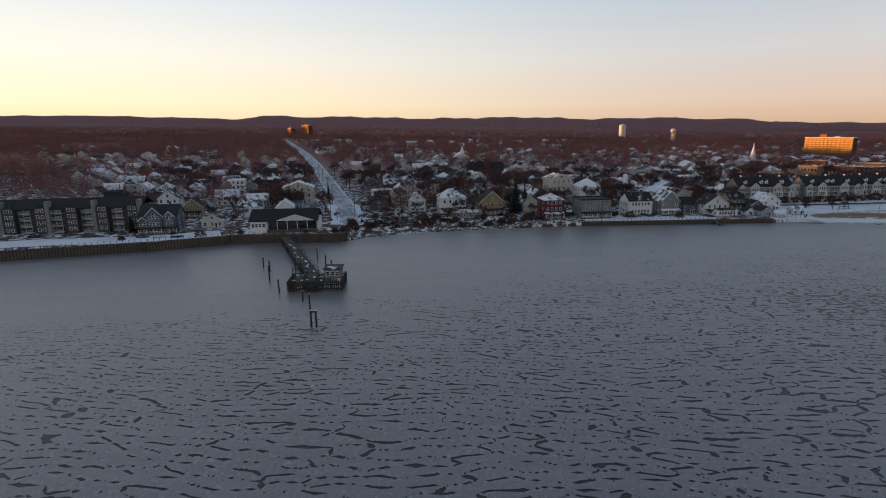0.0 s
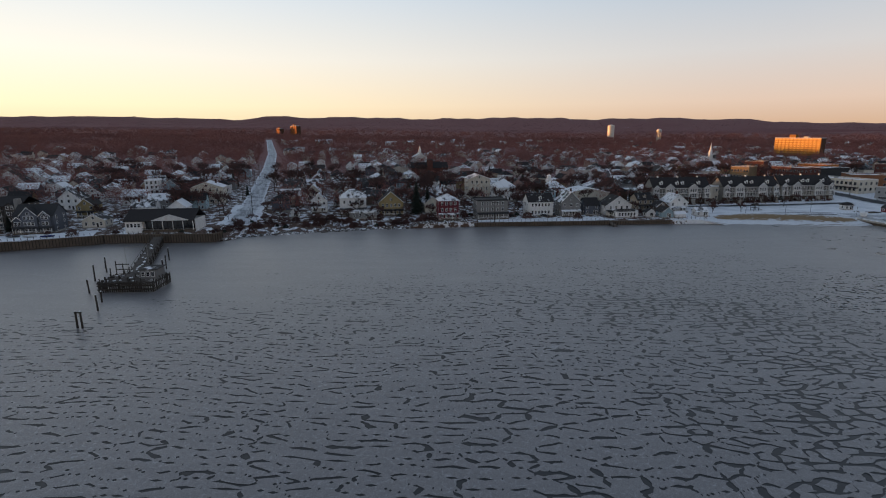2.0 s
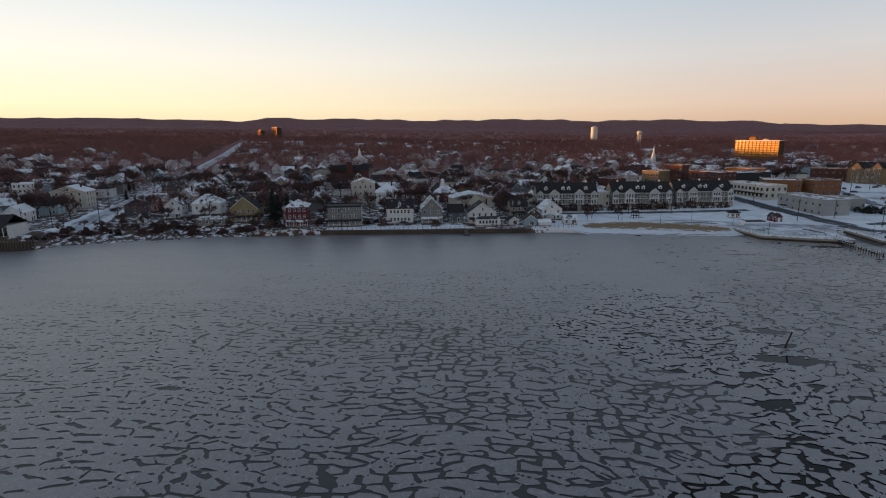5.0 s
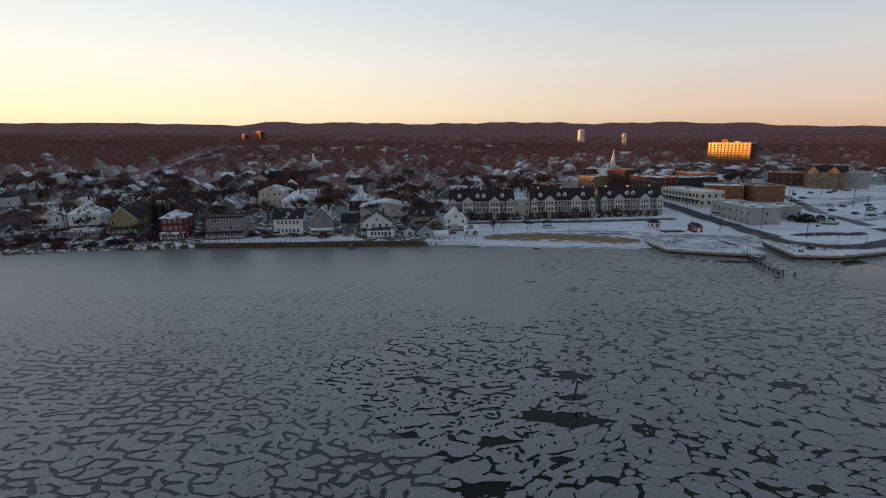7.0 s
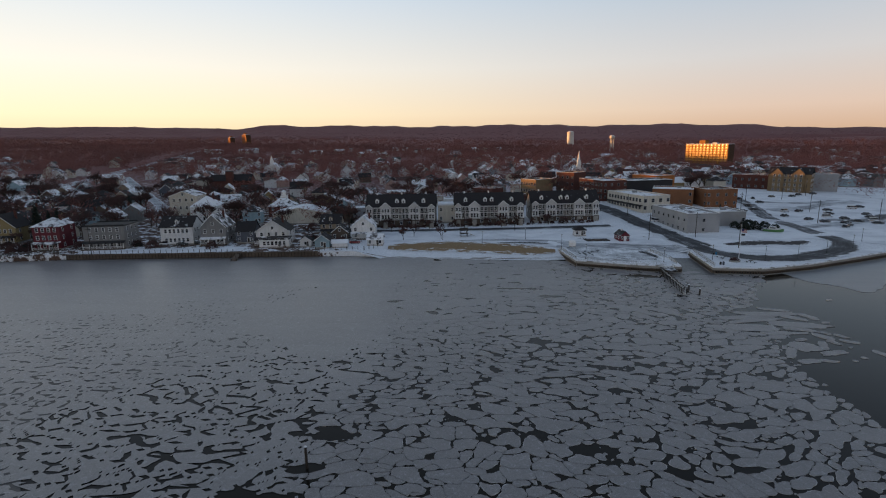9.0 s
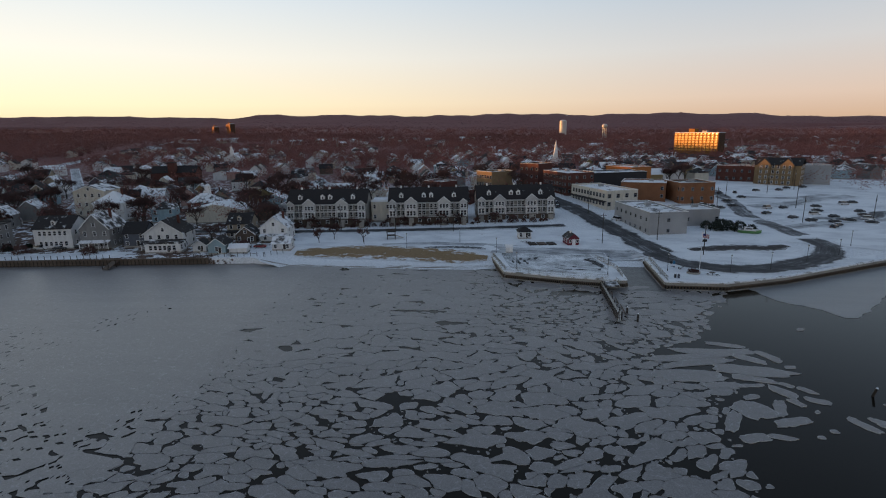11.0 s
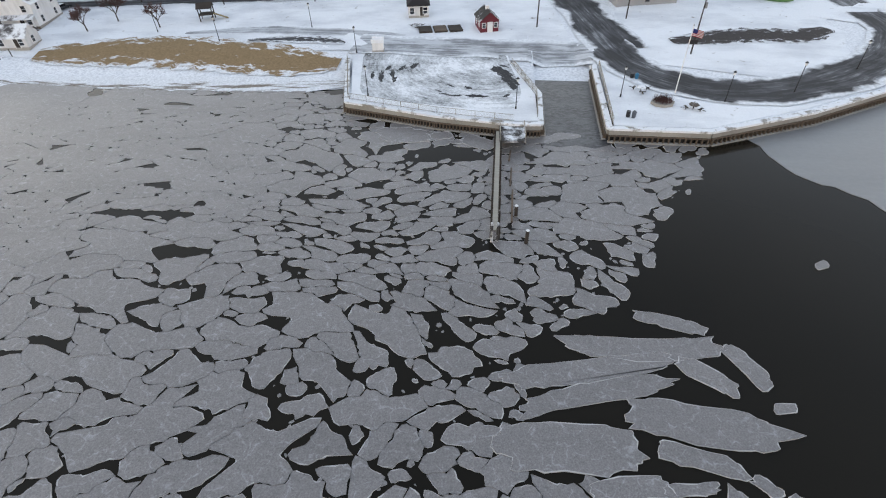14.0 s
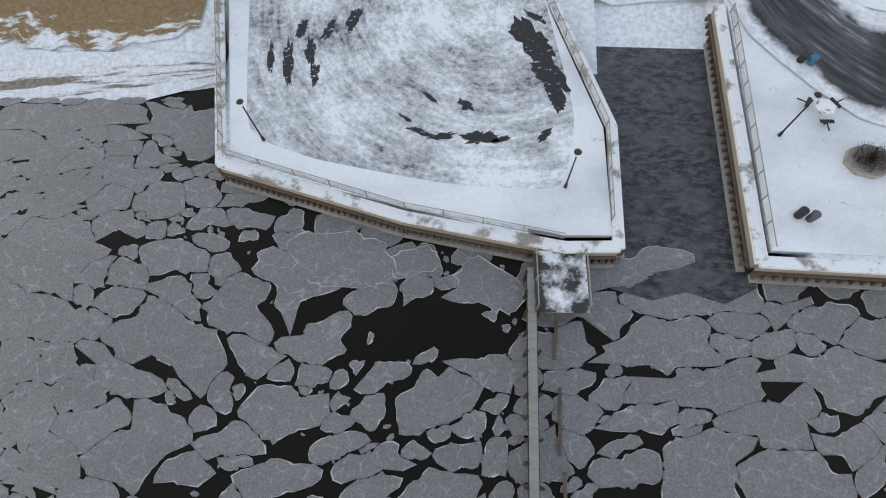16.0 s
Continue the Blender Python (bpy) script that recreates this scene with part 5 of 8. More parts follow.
house("grey house with a steep front gable and balcony", on_land(109.5, 286, 10), 10.2, 12, 7.4, "front", 5.2, "grey", "roof_half", 2, 3, 3, 2.0, True)
house("small dark grey cottage with white-framed windows", on_land(121.5, 289, 10), 7.6, 9, 5.2, "side", 3.4, "bluegrey", "shingle", 2, 2, 2, 0, False)
house("white waterfront house with a double gable and wide porch", on_land(134.5, 288, 10), 13.5, 11, 5.6, "front", 4.6, "white", "shingle", 2, 4, 2, 3.4, True)
house("pale blue boathouse with a red-brown door on the shore", on_land(158, 281, 9), 5.8, 7, 3.2, "front", 2.2, "teal", "shingle", 1, 1, 1, 0, False, category="boathouse", name="boathouse")
house("brown shingled house with a stacked porch", on_land(153.5, 307, 9), 9, 10, 5.8, "side", 3.4, "tan", "shingle", 2, 3, 2, 2.0, False, 1)
house("white house with a half-snowed gable roof", on_land(169.5, 303, 9), 10.2, 11, 5.4, "front", 4.0, "white", "roof_snow", 2, 2, 2, 1.6, True)
house("pale metal warehouse with a snowy low gable", on_land(127, 340, 9), 26, 18, 5.6, "front", 2.6, "cream", "roof_snow", 1, 0, 0, 0, False, category="warehouse", name="warehouse", door=False, attic=False)
house("red brick house with a dormered dark roof", on_land(110, 356, 9), 14, 10, 6.0, "hip", 4.0, "brick", "roof_half", 2, 3, 2, 0, True)
house("pale blue flat-fronted house", on_land(139, 372, 9), 12, 10, 5.8, "front", 2.4, "teal", "roof_half", 2, 3, 2, 0, True)
house("pale yellow bungalow with a snowy roof", on_land(118, 402, 9), 14, 10, 4.6, "front", 3.0, "yellow", "roof_snow", 1, 3, 2, 0, False)

house("white gabled house behind the wharf cottages", on_land(-150, 264, 16), 10, 12, 6.4, "front", 4.4, "white", "roof_half", 2, 3, 2, 0, True)
house("white house with a wide snow-covered roof", on_land(-128, 284, 16), 13, 10, 5.2, "side", 3.6, "white", "roof_snow", 2, 4, 2, 0, True)
house("narrow white three-storey house with a square tower", on_land(-133, 308, 16), 7.5, 8, 11.5, "flat", 0, "white", "roof_snow", 4, 3, 2, 1.8, False)
house("long low white house with a dark roof", on_land(-108, 292, 14), 15, 9, 5.0, "side", 3.0, "white", "shingle", 2, 5, 2, 0, True)
house("grey clapboard house with a snowy gable", on_land(-58, 338, 14), 11, 12, 6.5, "side", 4.0, "grey", "roof_half", 2, 3, 2, 2.0, True)
house("pale house with a white porch by the lane", on_land(-38, 318, 14), 9, 11, 6.0, "front", 4.2, "cream", "roof_half", 2, 3, 2, 1.8, True)
house("white boathouse cottage with a snowy flat deck roof", on_land(6, 262, 12), 14, 6, 3.0, "flat", 0, "grey", "roof_half", 1, 4, 1, 0, False)
house("white cottage with a snowy porch roof at the bulkhead", on_land(178, 288, 7), 6.4, 5, 2.6, "side", 1.8, "white", "roof_snow", 1, 2, 1, 0, False)
house("dark brown cottage above the beach", on_land(160.5, 297, 9), 7, 7, 3.6, "front", 2.8, "brown", "shingle", 1, 2, 1, 0, False)


def club_hall():
    """The white club house on the wharf: dark hipped roof, white pediment and a shaded veranda."""
    th = thing("club_hall", "white waterfront club hall with a wide dark roof and pediment", "club house", on_land(-71, 219, 9))
    part("wall", boxed(-14.5, 14.5, -5, 7, -0.8, 5.2), "white", th)
    bm = bmesh.new()
    gable_roof(bm, -14.5, 14.5, -7.4, 7, 5.2, 4.0, "x", 0.5, 0.3)
    part("roof", bm, "shingle", th)
    bm = bmesh.new()
    tri(bm, [(12.5, -8.0, 5.35), (-2.5, -8.0, 5.35), (5.0, -8.0, 7.6)], (0, 0.5, 0))
    ped = part("pediment", bm, "white", th, "broad white pediment over the veranda")
    bm = bmesh.new()
    for s in (-2.9, 12.9):
        tube(bm, (s, -8.1, 5.3), (5.0, -8.1, 7.8), 0.12, 0.12, 4)
    tube(bm, (-2.9, -8.1, 5.3), (12.9, -8.1, 5.3), 0.12, 0.12, 4)
    part("moulding", bm, "trim", ped)
    part("veranda_floor", boxed(-7.5, 14.5, -7.6, -5, -0.8, 0.9), "old_wood", th)
    part("veranda_shade", boxed(-7.0, 14.2, -5.06, -5.01, 1.0, 4.6), "glass", th)
    for i in range(6):
        part("veranda_post", boxed(-0.12, 0.12, -0.12, 0.12, 0.9, 5.2), "trim", th, at=pose(-7.2 + 4.3 * i, -7.3, 0))
    part("end_bay", boxed(-14.5, -7.5, -7.2, -5, -0.8, 5.0), "white", th)
    add_windows(th, (-11, -7.2, 0), 4, 2.4, 4.6, 1.0, 1.5)
    bm = bmesh.new()
    box(bm, -7.5, 14.5, -7.65, -7.55, 1.85, 1.95)
    for i in range(44):
        box(bm, -7.4 + i * 0.5, -7.34 + i * 0.5, -7.63, -7.57, 0.9, 1.85)
    part("veranda_railing", bm, "dark_wood", th)
    return th


club_hall()


def condominium():
    """Grey-brown shingled condominium: five bays with white balconies under a dark roof."""
    th = thing("condominium", "brown-grey shingled condominium with white balconies and a dark roof", "apartment building", on_land(-165, 203, 13))
    W = 74.0
    part("wall", boxed(-W / 2, W / 2, -5, 8, -1, 10.6), "condo", th)
    bm = bmesh.new()
    gable_roof(bm, -W / 2, W / 2, -6, 9, 10.4, 3.4, "x", 0.4, 0.3)
    part("roof", bm, "shingle", th)
    bm = bmesh.new()
    box(bm, -2.1, 2.1, -7.0, -5.0, -0.18, 0)
    box(bm, -2.1, 2.1, -7.0, -6.92, 0.95, 1.05)
    for i in range(15):
        box(bm, -2.1 + i * 0.295, -2.04 + i * 0.295, -6.98, -6.94, 0, 0.95)
    balcony = mesh_of("balcony", bm, "gallery")
    slide = window_mesh(2.4, 1.9)
    for b in range(12):
        x = -W / 2 + 3.4 + b * 6.1
        if b % 3 == 2:
            part("chimney_tower", boxed(x + 2.35, x + 3.75, -7.4, -4.2, -1, 13.6), "grey", th)
        if b % 2:
            bay = part("bay", boxed(x - 2.2, x + 2.2, -6.9, -5, -1, 10.2), "condo", th)
            r = bmesh.new()
            gable_roof(r, x - 2.2, x + 2.2, -6.9, -1.5, 10.2, 1.7, "y", 0.3, 0.2)
            part("bay_roof", r, "shingle", bay)
            g = bmesh.new()
            tri(g, [(x + 2.2, -6.9, 10.2), (x - 2.2, -6.9, 10.2), (x, -6.9, 11.9)], (0, 0.2, 0))
            part("bay_gable", g, "condo", bay)
        for f in range(4):
            z = 0.2 + f * 2.75
            if b % 2 == 0:
                part("balcony", balcony, None, th, at=pose(x, 0, z))
                part("window", slide, None, th, at=pose(x, -5, z + 0.15))
            else:
                part("window", window_mesh(0.95, 1.35), None, th, at=pose(x - 0.95, -6.9, z + 0.7))
                part("window", window_mesh(0.95, 1.35), None, th, at=pose(x + 0.95, -6.9, z + 0.7))
    for f in range(4):
        add_windows(th, (W / 2, 1, 90), 3, 0.9 + f * 2.75, 8, 0.9, 1.35)


condominium()


def townhouses(at):
    """One block of the terrace: pale siding over a stone-coloured base, gabled bays, dormers and porches."""
    th = thing("townhouse_block", "pale terraced townhouse block with white gables and dark dormered roof", "townhouses", at, "townhouse blocks along the shore road")
    W, H = 33.6, 9.6
    bm = bmesh.new()
    gable_wall(bm, -W / 2, W / 2, -6, 7, -1, H, 5.0, "x")
    part("wall", bm, "stucco", th)
    part("base_storey", boxed(-W / 2 - 0.12, W / 2 + 0.12, -6.9, -6, -1, 3.0), "brown", th, "dark stone-coloured ground storey")
    bm = bmesh.new()
    gable_roof(bm, -W / 2, W / 2, -6, 7, H, 5.0, "x", 0.5, 0.3)
    part("roof", bm, "shingle", th)
    for x, wide in ((-15.2, 2.8), (-7.3, 5.0), (6.6, 5.0), (14.9, 2.8)):
        g = bmesh.new()
        gable_wall(g, x - wide / 2, x + wide / 2, -7.6, -4.5, 3.0, 9.4, wide * 0.42, "y")
        bay = part("gabled_bay", g, "gallery", th)
        r = bmesh.new()
        gable_roof(r, x - wide / 2, x + wide / 2, -7.6, -1.5, 9.4, wide * 0.42, "y", 0.25, 0.14)
        part("bay_roof", r, "shingle", bay)
        n = 3 if wide > 4 else 2
        for z, h in ((3.7, 1.9), (6.7, 1.7)):
            for i in range(n):
                part("window", window_mesh(0.85, h), None, bay, at=pose(x + (i - (n - 1) / 2) * 1.35, -7.6, z))
        b2 = bmesh.new()
        box(b2, x - wide / 2 - 0.2, x + wide / 2 + 0.2, -8.7, -7.6, 6.05, 6.2)
        box(b2, x - wide / 2 - 0.2, x + wide / 2 + 0.2, -8.7, -8.6, 6.95, 7.05)
        for i in range(int(wide / 0.3)):
            box(b2, x - wide / 2 + i * 0.3, x - wide / 2 + 0.05 + i * 0.3, -8.68, -8.62, 6.2, 6.95)
        for s in (-1, 1):
            box(b2, x + s * wide / 2 - 0.12, x + s * wide / 2 + 0.12, -8.68, -8.44, 3.0, 6.05)
        part("porch", b2, "trim", bay)
        st = bmesh.new()
        prof = [(-10.7, -1.0)]
        for i in range(12):
            prof += [(-10.7 + i * 0.28, -0.7 + i * 0.3), (-10.42 + i * 0.28, -0.7 + i * 0.3)]
        prof.append((-10.7 + 12 * 0.28, -1.0))
        lo, hi = [st.verts.new((x - 1.0, y, z)) for y, z in prof], [st.verts.new((x + 1.0, y, z)) for y, z in prof]
        st.faces.new(lo)
        st.faces.new(hi[::-1])
        for i in range(len(prof)):
            j = (i + 1) % len(prof)
            st.faces.new((lo[i], hi[i], hi[j], lo[j]))
        part("front_steps", st, "concrete", th)
    for xa, xb in ((-13.6, -9.9), (-4.7, 4.0), (9.2, 13.4)):
        for zf in (3.0, 6.05):
            pb = bmesh.new()
            box(pb, xa, xb, -7.7, -6.0, zf, zf + 0.16)
            box(pb, xa, xb, -7.7, -7.6, zf + 0.95, zf + 1.05)
            box(pb, xa, xb, -7.72, -6.0, zf + 2.75, zf + 3.0)
            for i in range(int((xb - xa) / 0.4)):
                box(pb, xa + i * 0.4, xa + i * 0.4 + 0.06, -7.68, -7.62, zf + 0.16, zf + 0.95)
            k = max(1, round((xb - xa) / 1.9))
            for i in range(k + 1):
                xx = xa + 0.1 + (xb - xa - 0.2) * i / k
                box(pb, xx - 0.1, xx + 0.1, -7.72, -7.52, zf + 0.16, zf + 2.75)
            part("gallery", pb, "gallery", th, "white two-tier porch gallery")
    for x in (-15.2, -7.3, 6.6, 14.9):
        tr = bmesh.new()
        wide = 2.8 if abs(x) > 10 else 5.0
        for s in (-1, 1):
            tube(tr, (x + s * (wide / 2 + 0.25), -7.9, 9.3), (x, -7.9, 9.5 + wide * 0.42), 0.13, 0.13, 4)
        part("gable_trim", tr, "trim", th)
    for x in (-12.6, -10.8, -3.6, -1.8, 1.2, 3.0, 10.2, 12.4):
        for z, h in ((3.7, 1.9), (6.8, 1.6)):
            part("window", window_mesh(0.95, h), None, th, at=pose(x, -6, z))
        part("awning", slab(bmesh.new(), [(x - 1.5, -7.2, 5.9), (x + 1.5, -7.2, 5.9), (x + 1.5, -6.0, 6.5), (x - 1.5, -6.0, 6.5)], 0.12), "shingle", th)
    for x in (-11.6, -2.0, 1.2, 10.9):
        dormer_on(th, x, -4.6, 10.9, 1.7, 1.6, 3.0, "trim", "shingle")
    for i in range(9):
        part("garage_window", window_mesh(1.2, 1.3), None, th, at=pose(-15.5 + i * 3.9, -6.9, 0.9))
    for x in (-12, 0, 12):
        part("chimney", boxed(x - 0.35, x + 0.35, 0.2, 0.9, H + 4, H + 6), "trim", th)
    add_windows(th, (-W / 2, 0.5, -90), 2, 4.0, 5, 0.9, 1.5)
    add_windows(th, (-W / 2, 0.5, -90), 2, 7.0, 5, 0.9, 1.5)
    return th


block = townhouses(pose(181, 333, 3.6, 0, 0, 5))
copy_thing(block, pose(223.5, 339, 3.6, 0, 0, 6))
copy_thing(block, pose(260.5, 347.5, 3.6, 0, 0, 8))


# ---- commercial street ----
def flat_block(label, at, w, d, h, wall, cover, floors, nf, ns, parapet=0.7, wh=1.5, ww=1.1, category="commercial building", name="commercial_building", shop=False):
    """A flat-roofed block with a parapet, snow on the roof and rows of windows on the front and sides."""
    th = thing(name, label, category, at)
    part("wall", boxed(-w / 2, w / 2, -d / 2, d / 2, -1, h), wall, th)
    bm = bmesh.new()
    for a in ((-w / 2, w / 2, -d / 2, -d / 2 + 0.3), (-w / 2, w / 2, d / 2 - 0.3, d / 2), (-w / 2, -w / 2 + 0.3, -d / 2 + 0.3, d / 2 - 0.3), (w / 2 - 0.3, w / 2, -d / 2 + 0.3, d / 2 - 0.3)):
        box(bm, *a, h, h + parapet)
    part("parapet", bm, wall, th)
    part("coping", slab_frame(w, d, h + parapet), "trim", th)
    part("roof", boxed(-w / 2 + 0.3, w / 2 - 0.3, -d / 2 + 0.3, d / 2 - 0.3, h, h + 0.15), cover, th)
    part("roof_unit", boxed(-1.1, 1.1, -0.8, 0.8, h + 0.1, h + 1.3), "block", th, at=pose(w * 0.15, d * 0.18, 0))
    fl = h / floors
    for s in range(floors):
        z = s * fl + fl * 0.3
        hh = min(wh, fl * 0.55)
        add_windows(th, (0, -d / 2, 0), nf, z, w * 0.84, ww, hh, 0.0, "block")
        add_windows(th, (-w / 2, 0, -90), ns, z, d * 0.84, ww, hh, 0.0, "block")
    if shop:
        part("awning", slab(bmesh.new(), [(-w / 2 - 1.3, -d / 2, 2.7), (-w / 2, -d / 2, 3.3), (-w / 2, d / 2, 3.3), (-w / 2 - 1.3, d / 2, 2.7)], 0.1), "shingle", th)
    return th


def slab_frame(w, d, z):
    bm = bmesh.new()
    for a in ((-w / 2 - 0.08, w / 2 + 0.08, -d / 2 - 0.08, -d / 2 + 0.38), (-w / 2 - 0.08, w / 2 + 0.08, d / 2 - 0.38, d / 2 + 0.08), (-w / 2 - 0.08, -w / 2 + 0.38, -d / 2 + 0.38, d / 2 - 0.38), (w / 2 - 0.38, w / 2 + 0.08, -d / 2 + 0.38, d / 2 - 0.38)):
        box(bm, *a, z, z + 0.12)
    return bm


flat_block("white flat-roofed shop with a snowy roof behind the terrace", on_land(205, 372, 8), 14, 12, 5.5, "white", "roof_snow", 2, 4, 2)
flat_block("low grey garage with a wide snowy roof", on_land(160, 362, 8), 24, 14, 4.2, "block", "roof_snow", 1, 5, 2)
flat_block("cream storehouse with a flat snowy roof", on_land(186, 392, 8), 18, 13, 5.0, "cream", "roof_snow", 1, 4, 2)
flat_block("brown brick workshop with a dark flat roof", on_land(236, 378, -20), 13, 12, 6.0, "brick", "blacktar", 2, 3, 2)
flat_block("pale grey block building with a flat snowy roof", on_land(314.1, 330.3, 10, -0.9), 14.6, 33, 8.2, "block", "roof_snow", 2, 1, 7, wh=1.2)
flat_block("low grey annex with a flat snowy roof", on_land(333.5, 337, 9), 14, 15, 5.6, "block", "roof_snow", 1, 2, 1)
flat_block("tan two-storey shops with a sunlit cornice", on_land(304.7, 376.7, 20, -0.5), 16, 34, 7.4, "cream", "roof_snow", 2, 4, 11, wh=1.7, ww=1.5, shop=True)
flat_block("long red brick row with white window frames", on_land(291.5, 408, 24), 16, 26, 10.6, "brick", "roof_snow", 3, 4, 9, shop=True)
flat_block("long black-sided hall with a flat roof", on_land(318, 424, 16), 34, 18, 9.0, "blacktar", "roof_half", 1, 0, 0)
flat_block("brown brick store with a snowy flat roof", on_land(328, 391, -18), 21, 20, 7.6, "brownbrick", "roof_snow", 2, 2, 1)
flat_block("red-brown brick office with a white end wall", on_land(347.5, 384, 8), 17, 17, 9.0, "brownbrick", "roof_half", 2, 4, 2)
flat_block("tall tan brick building with rows of windows", on_land(251.4, 399.7, -46), 12, 15, 11.6, "tanbrick", "roof_half", 3, 6, 0)
flat_block("dark red brick building behind the terrace", on_land(276, 432, -40), 13, 14, 13.0, "brick", "blacktar", 3, 4, 4)
flat_block("low red brick shop with snowy roof", on_land(222, 398, -40), 14, 12, 7.0, "brick", "roof_half", 2, 3, 2)
flat_block("long buff brick block glowing in low sun", on_land(334, 452, -59), 22, 16, 10.4, "orangebrick", "roof_snow", 2, 5, 3)
flat_block("brick store block by the car park", on_land(412, 478, -35), 26, 12, 9.5, "brick", "roof_snow", 2, 6, 2)
flat_block("grey concrete hall with blank walls", on_land(446, 462, -10), 18, 14, 11.0, "block", "roof_snow", 1, 0, 0)


def apartment_tower(label, at, w, d, floors, bays, wall, storey=3.0, panel="sunlit_panel"):
    """A slab block of flats with a window and balcony in every bay."""
    th = thing("apartment_tower", label, "apartment building", at)
    h = floors * storey
    part("wall", boxed(-w / 2, w / 2, -d / 2, d / 2, -9, h), wall, th)
    part("roof", boxed(-w / 2 - 0.2, w / 2 + 0.2, -d / 2 - 0.2, d / 2 + 0.2, h, h + 0.5), "roof_snow", th)
    part("lift_house", boxed(-w * 0.2, -w * 0.06, -d * 0.3, d * 0.3, h + 0.5, h + 4.5), wall, th)
    part("roof_plant", boxed(w * 0.1, w * 0.2, -d * 0.2, d * 0.2, h + 0.5, h + 2.2), "block", th)
    bm = bmesh.new()
    for k in range(floors):
        box(bm, -w / 2, w / 2, -d / 2 - 0.35, -d / 2, k * storey - 0.12, k * storey + 0.12)
    part("floor_bands", bm, wall, th)
    # end walls carry the shade of the sunless sides in their colour
    for s in (-1, 1):
        part("end_wall", boxed(s * (w / 2 + 0.12) - 0.1, s * (w / 2 + 0.12) + 0.1, -d / 2 + 0.05, d / 2, -9, h), "endbrick", th)
    bm = bmesh.new()
    wb, hb = w / bays * 0.36, storey * 0.7
    box(bm, -wb, wb, -0.5, 0, 0, hb * 0.52)
    box(bm, -wb, wb, -0.1, 0, hb * 0.52, hb)
    box(bm, -wb * 0.35, wb * 0.35, -0.14, -0.1, hb * 0.56, hb * 0.96, 1)
    me = mesh_of("window_bay", bm, [panel, "glass"])
    for f in range(floors):
        for b in range(bays):
            part("window_bay", me, None, th, at=pose(-w / 2 + (b + 0.5) * w / bays, -d / 2, f * storey + storey * 0.15))
    return th


apartment_tower("eight-storey buff brick apartment slab in golden sun", pose(469, 715, 16.7, 0, 0, -62), 58, 9, 7, 12, "goldbrick", 2.75)
apartment_tower("orange brick tower block on the wooded rise", pose(-452, 1440, 39.2, 0, 0, -50), 46, 12, 9, 9, "orangebrick", 3.4, "orangebrick")
apartment_tower("smaller orange brick tower block in the woods", pose(-500, 1450, 35.8, 0, 0, -50), 26, 12, 8, 5, "orangebrick", 3.4, "orangebrick")


# ---- church, towers, landmark buildings ----
def church():
    th = thing("church", "white church with a tall pointed steeple", "church", pose(301, 587, 7.8, 0, 0, 8) @ Matrix.Diagonal((0.8, 0.8, 0.86, 1)))
    bm = bmesh.new()
    gable_wall(bm, -7, 7, -12, 12, -1, 8, 6, "y")
    part("nave", bm, "white", th)
    bm = bmesh.new()
    gable_roof(bm, -7, 7, -12, 12, 8, 6, "y")
    part("roof", bm, "roof_half", th)
    tw = part("tower", boxed(-2.2, 2.2, -14, -9.6, -1, 16), "white", th)
    part("belfry", boxed(-1.7, 1.7, -13.5, -10.1, 16, 20), "trim", tw)
    part("spire", tube(bmesh.new(), (0, -11.8, 20), (0, -11.8, 30), 1.7, 0.06, 8), "trim", th)
    add_windows(th, (-7, 0, -90), 5, 2.5, 18, 1.1, 3.2)


church()


def brick_church():
    th = thing("brick_church", "red brick church with a square tower", "church", on_land(16, 477.5, 10))
    bm = bmesh.new()
    gable_wall(bm, -16, 16, -6, 6, -1, 8, 4.5, "x")
    part("nave", bm, "brick", th)
    bm = bmesh.new()
    gable_roof(bm, -16, 16, -6, 6, 8, 4.5, "x")
    part("roof", bm, "shingle", th)
    part("tower", boxed(-2.4, 2.4, -8, -3, -1, 15), "brick", th)
    part("tower_roof", boxed(-2.6, 2.6, -8.2, -2.8, 15, 15.5), "blacktar", th)


brick_church()


def white_chapel():
    th = thing("chapel", "white wooden chapel with a short snowy steeple", "church", on_land(-9, 612, 12))
    bm = bmesh.new()
    gable_wall(bm, -8, 8, -9, 9, -1, 8, 5, "y")
    part("nave", bm, "white", th)
    bm = bmesh.new()
    gable_roof(bm, -8, 8, -9, 9, 8, 5, "y")
    part("roof", bm, "roof_snow", th)
    part("belfry", boxed(-1.5, 1.5, -9.2, -6.2, 10, 16), "trim", th)
    part("spire", tube(bmesh.new(), (0, -7.7, 16), (0, -7.7, 21), 1.4, 0.1, 8), "trim", th)


white_chapel()


def white_meeting_house():
    th = thing("cupola_house", "white house with a square lantern on its roof", "house", on_land(108, 362, 9))
    part("wall", boxed(-7, 7, -5, 5, -1, 6), "brick", th)
    bm = bmesh.new()
    hip_roof(bm, -7, 7, -5, 5, 6, 2.6)
    part("roof", bm, "shingle", th)
    ln = part("lantern", boxed(-1.7, 1.7, -1.7, 1.7, 8, 10.6), "trim", th)
    part("lantern_top", boxed(-1.1, 1.1, -1.1, 1.1, 10.6, 13), "trim", ln)
    bm = bmesh.new()
    hip_roof(bm, -1.1, 1.1, -1.1, 1.1, 13, 1.0, 0.25, 0.1)
    part("lantern_roof", bm, "roof_half", ln)
    add_windows(th, (0, -5, 0), 5, 3.2, 11, 0.9, 1.5)


white_meeting_house()


